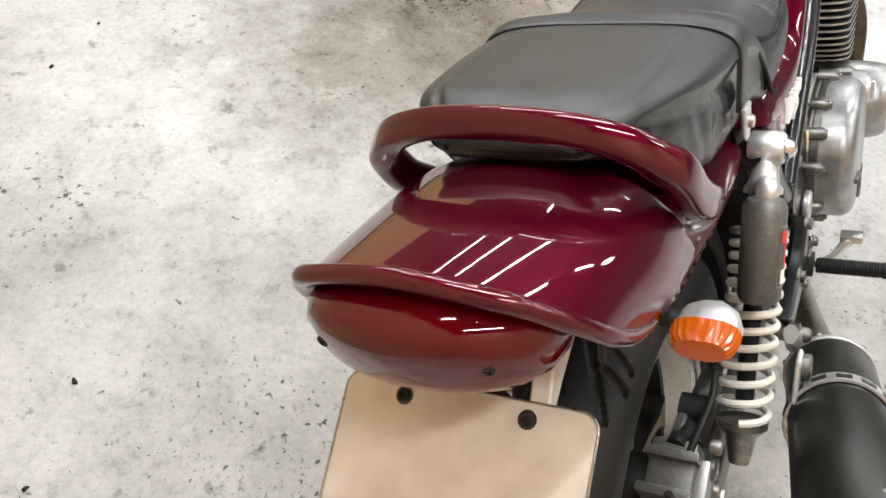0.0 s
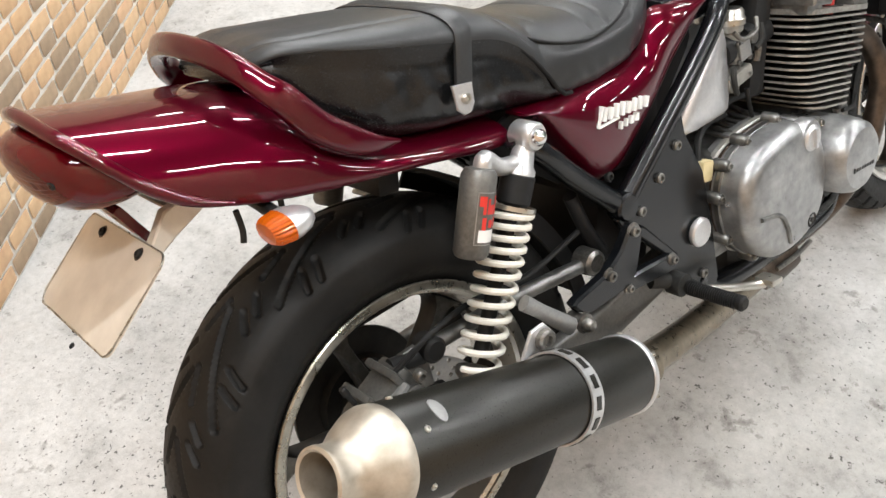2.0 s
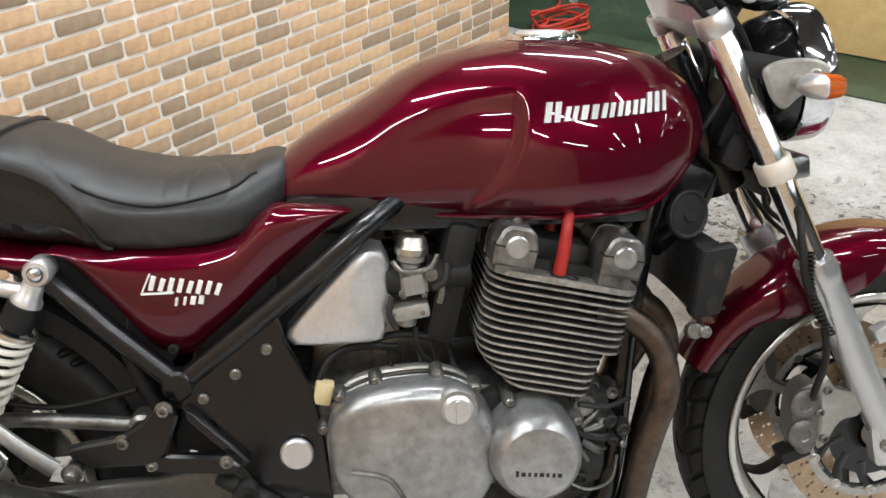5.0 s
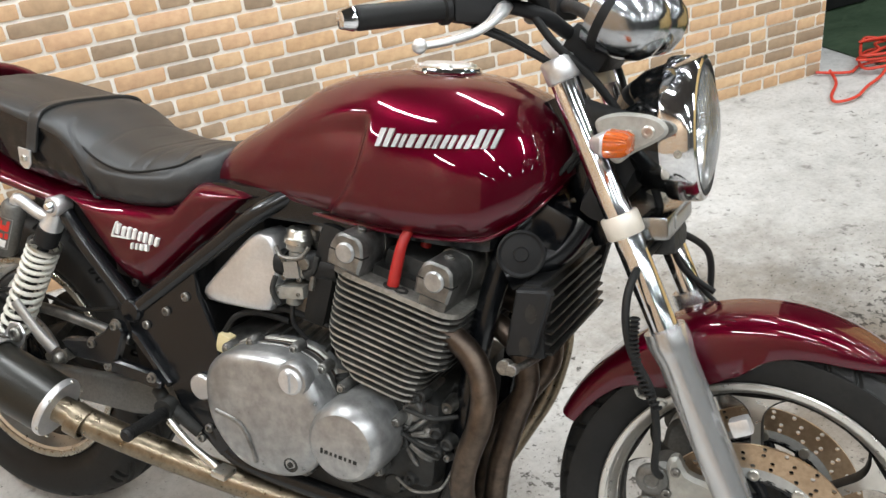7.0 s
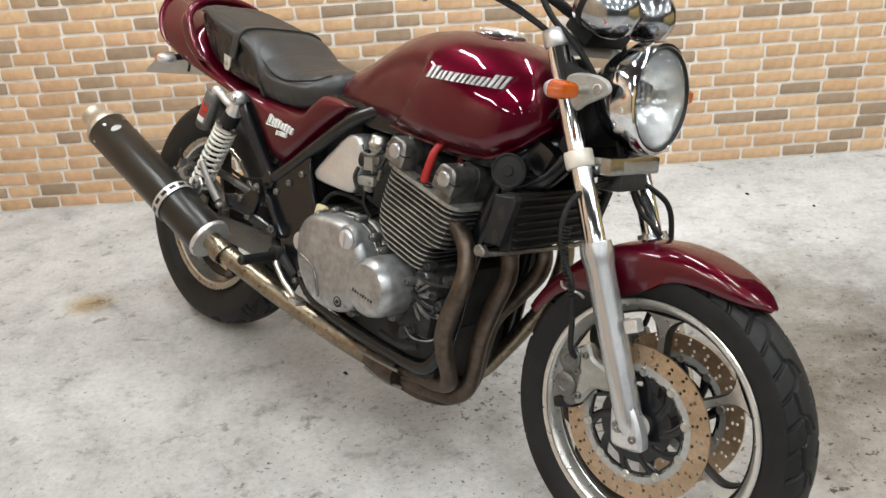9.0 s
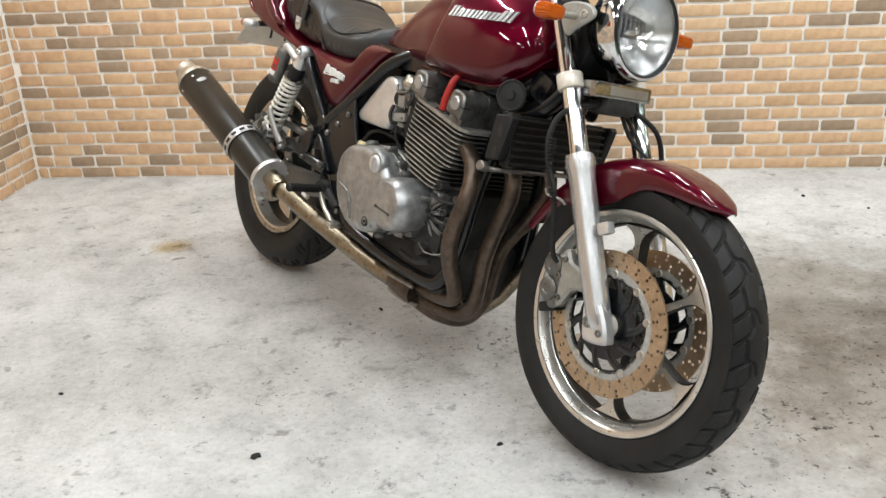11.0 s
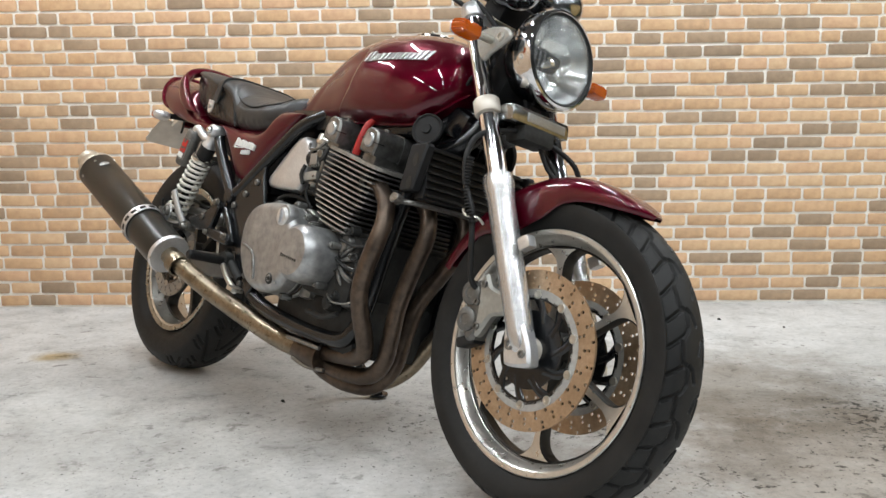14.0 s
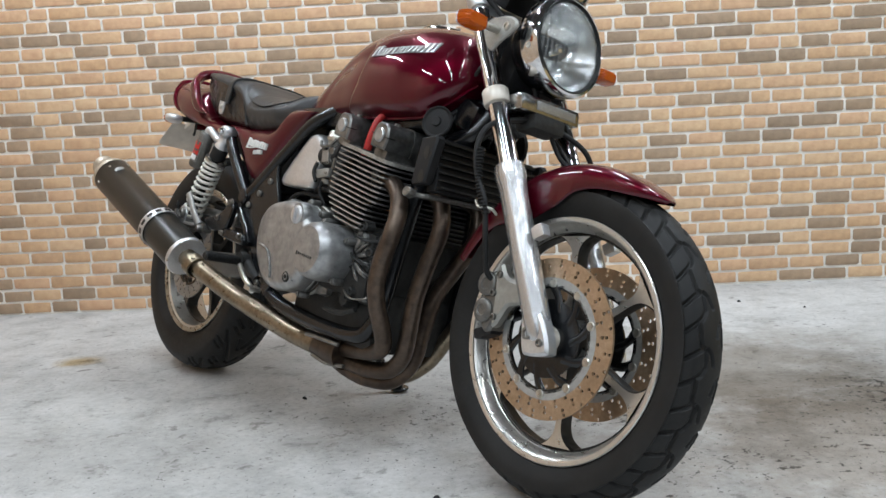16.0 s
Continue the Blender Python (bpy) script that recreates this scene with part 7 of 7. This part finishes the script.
for k in range(20):
    t = k / 19
    p = (1.344 + 0.04 * t - 0.014 * math.sin(3.14 * t), -0.159, 0.315 - 0.13 * t)
    g = G()
    lathe(g, p, (0.3 * t, 0, -1), [(-0.002, 0.006), (-0.001, 0.0082), (0.001, 0.0082), (0.002, 0.006)], 10)
    part("hose_coil", g, HOSE, motorcycle)
g = G()
tube(g, [(1.392, -0.135, 0.185), (1.388, -0.15, 0.195), (1.36, -0.158, 0.198), (1.352, -0.16, 0.21)], 0.003, 8, 5)
part("hose_clip", g, STEEL, motorcycle)

# front calipers, fork lugs, axle
for side in (-1, 1):
    caliper = group("front_caliper", "cast front brake caliper")
    g = G()
    slab(g, [(p[0], p[1]) for p in spline([(1.362, -0.02), (1.36, 0.02), (1.366, 0.056), (1.384, 0.074), (1.404, 0.07), (1.412, 0.035), (1.408, -0.012), (1.398, -0.046), (1.376, -0.05)], 3, True)], side * 0.055, side * 0.112, 0.008)
    part("caliper_body", g, GUNMETAL, caliper)
    for u, w in ((1.376, 0.046), (1.375, -0.008)):
        g = G()
        lathe(g, (u, side * 0.11, w), (0, side, 0), [(0, 0.026), (0.006, 0.025), (0.01, 0.02), (0.0105, 0.012), (0.008, 0.01), (0.008, 0.0005)], 26, True)
        part("piston_cover", g, GUNMETAL, caliper)
    g = G()
    slab(g, [(p[0], p[1]) for p in spline([(1.396, 0.076), (1.412, 0.09), (1.428, 0.066), (1.462, 0.056), (1.478, 0.036), (1.47, 0.014), (1.44, 0.006), (1.418, -0.03), (1.402, -0.036), (1.4, 0.02)], 3, True)], side * 0.09, side * 0.116, 0.006)
    part("caliper_mount", g, EAR, caliper)
    g = G()
    block(g, (1.372, side * 0.085, -0.052), (0.05, 0.04, 0.022), ry=-20, ease=0.005)
    part("pad_cover", g, PLASTIC, caliper)
    for u, w in ((1.411, 0.068), (1.41, -0.018), (1.4, 0.03)):
        g = G()
        dome_bolt(g, (u, side * 0.1155, w), (0, side, 0), 0.0075)
        part("caliper_bolt", g, BOLT, caliper)
    g = G()
    block(g, (1.497, side * 0.112, 0.16), (0.03, 0.024, 0.026), ry=-26, ease=0.005)
    part("fender_lug", g, SATIN, motorcycle)
    g = G()
    lathe(g, (1.53, side * 0.07, -0.042), (0, side, 0), [(0, 0.026), (0.028, 0.026), (0.032, 0.022), (0.034, 0.015), (0.034, 0.001)], 28, True)
    part("axle_boss", g, PLATE, motorcycle)
    g = G()
    slab(g, [(p[0], p[1]) for p in spline([(1.492, 0.0), (1.51, 0.018), (1.534, 0.01), (1.56, -0.03), (1.571, -0.062), (1.566, -0.071), (1.54, -0.077), (1.514, -0.078), (1.503, -0.07), (1.494, -0.03)], 4, True)], side * 0.092, side * 0.126, 0.006)
    part("axle_clamp", g, SATIN, motorcycle)
    for u, w, r in ((1.516, -0.036, 0.0125), (1.55, -0.05, 0.008)):
        g = G()
        lathe(g, (u, side * 0.1255, w), (0, side, 0), [(0, r), (0.004, r), (0.005, r * 0.85), (0.005, r * 0.55), (-0.001, r * 0.5), (-0.001, 0.0004)], 20, True)
        part("pinch_bolt", g, BOLT, motorcycle)

# tank trim: filler cap, badge strokes, front seam
cap = group("fuel_cap", "chrome fuel filler cap")
g = G()
lathe(g, (0.975, 0, 0.638), (0.04, 0, 1), [(0, 0.058), (0.003, 0.059), (0.008, 0.057), (0.011, 0.052), (0.011, 0.044)], 48)
part("cap_ring", g, CHROME, cap)
g = G()
lathe(g, (0.975, 0, 0.638), (0.04, 0, 1), [(0.006, 0.043), (0.012, 0.042), (0.016, 0.037), (0.017, 0.02), (0.0165, 0.001)], 48)
part("cap_lid", g, SATIN, cap)
for k in range(6):
    a = k * math.pi / 3
    g = G()
    dome_bolt(g, (0.975 + 0.049 * math.cos(a), 0.049 * math.sin(a), 0.648), (0, 0, 1), 0.0045)
    part("cap_screw", g, STEEL, cap)
for side in (-1, 1):
    def on_tank(u, w):
        """Where the tank's flank lies at that length and height."""
        half = curve1(TANK_HALF, u)
        top, low = curve1(TANK_TOP, u), curve1(TANK_LOW, u)
        belly = low + (top - low) * 0.36
        s = min(0.999, max(0.0, (w - belly) / (top - belly)) ** (1 / 1.05))
        return half * math.sqrt(1 - s * s) ** 0.78
    widths = [0.0245, 0.02, 0.027, 0.0205, 0.0195, 0.0205, 0.022, 0.008]
    u0 = 0.938
    for k, wide in enumerate(widths):
        g = G()
        tall = 0.026 if k in (0, 6, 7) else 0.0185
        base = 0.5375 + 0.0005 * k
        lean = 0.006
        for x0, x1 in ((0.0, 0.36), (0.56, 0.9)) if wide > 0.01 else ((0.0, 0.8),):
            quad = [(u0 + wide * x0, base), (u0 + wide * x1, base), (u0 + wide * x1 + lean, base + tall), (u0 + wide * x0 + lean, base + tall)]
            loft(g, [[(u, side * (on_tank(u, w) + h), w) for u, w in quad] for h in (-0.004, 0.0045)])
        u0 += wide + 0.0032
        part("badge_stroke", g, ALLOY, tank, "plain raised silver stroke", 20)
# shock badge
for side in (-1, 1):
    g = G()
    r0, r1 = np.array([0.134, side * 0.17, 0.368]), np.array([0.09, side * 0.17, 0.267])
    ax = (r1 - r0) / np.linalg.norm(r1 - r0)
    fw = np.cross(ax, (0, 1, 0)) * -1
    patches = [("label_border", 0.022, 0.09, ALLOY, -0.92, 0.66, 0.0003), ("label_ground", 0.0235, 0.0885, GUNMETAL, -0.86, 0.6, 0.0006), ("label_pale", 0.07, 0.086, WHITE, -0.7, 0.45, 0.0009)]
    patches += [("label_block", s0, s1, RED, q0, q1, 0.001) for s0, s1, q0, q1 in ((0.027, 0.05, -0.72, -0.48), (0.038, 0.05, -0.48, -0.12), (0.03, 0.05, -0.12, 0.04), (0.027, 0.05, 0.12, 0.3), (0.027, 0.04, 0.3, 0.54), (0.054, 0.067, -0.78, -0.5), (0.057, 0.067, -0.4, -0.1), (0.054, 0.07, 0.05, 0.3))]
    for name, s0, s1, mat, q0, q1, h in patches:
        g = G()
        loft(g, [[r0 + ax * s + (0.0235 + h) * (math.sin(a) * fw + side * math.cos(a) * np.array([0, 1, 0])) for a in np.linspace(q0, q1, 8)] for s in (s0, s1)], False, False)
        part(name, g, mat, motorcycle)

# side stand
g = G()
tube(g, [(0.62, 0.13, -0.1), (0.66, 0.2, -0.2), (0.7, 0.27, -0.28)], 0.012, 10, 5)
disc(g, (0.7, 0.27, -0.287), (0, -0.28, 0.96), 0.026, 0.008, 20)
part("side_stand", g, BLACK, motorcycle)

# ---------------------------------------------------------------- bricks
def wear(a, b, z0, z1):
    """A small unevenness of a brick's outline."""
    k = 0.002
    n1, n2 = noise.noise((a * 31, z0 * 31, 1.0)), noise.noise((b * 31, z1 * 31, 4.0))
    return a + k * n1, b + k * n2, z0 + k * n2, z1 + k * n1


g, rest, near = G(), 0, []
for a, b, z0, z1, r in brick_rows(WALL_END - 0.004, CEILING, 5):
    if 1.9 < a < 4.4 and z0 < 0.95 and len(near) < 300:
        near.append((a, b, z0, z1, r))
    else:
        brick_mesh(g, *wear(a, b, z0, z1), r, lambda x, z, h: (x, 0.005 - h, z))
field = mesh_object("brick_field", g, BRICK, 30)
field.parent = wall_back
field["kind"] = "stuff"
g = G()
for a, b, z0, z1, r in brick_rows(5.99, CEILING, 8):
    brick_mesh(g, *wear(a, b, z0, z1), r, lambda x, z, h: (-0.005 + h, -x, z))
field = mesh_object("brick_field", g, BRICK, 30)
field.parent = wall_left
field["kind"] = "stuff"
shared = {}
for a, b, z0, z1, r in near:
    key = (round(b - a, 4), round(r * 3))
    if key not in shared:
        g = G()
        brick_mesh(g, 0.0004 * key[1], b - a - 0.0005 * (key[1] % 2), 0.0004 * (key[1] % 3), z1 - z0, r, lambda x, z, h: (x, -h, z))
        ob = mesh_object("brick", g, BRICK, 30)
        shared[key] = ob.data
    else:
        ob = new("brick", shared[key])
    ob.location = (a, 0.005, z0)
    ob.parent = wall_back
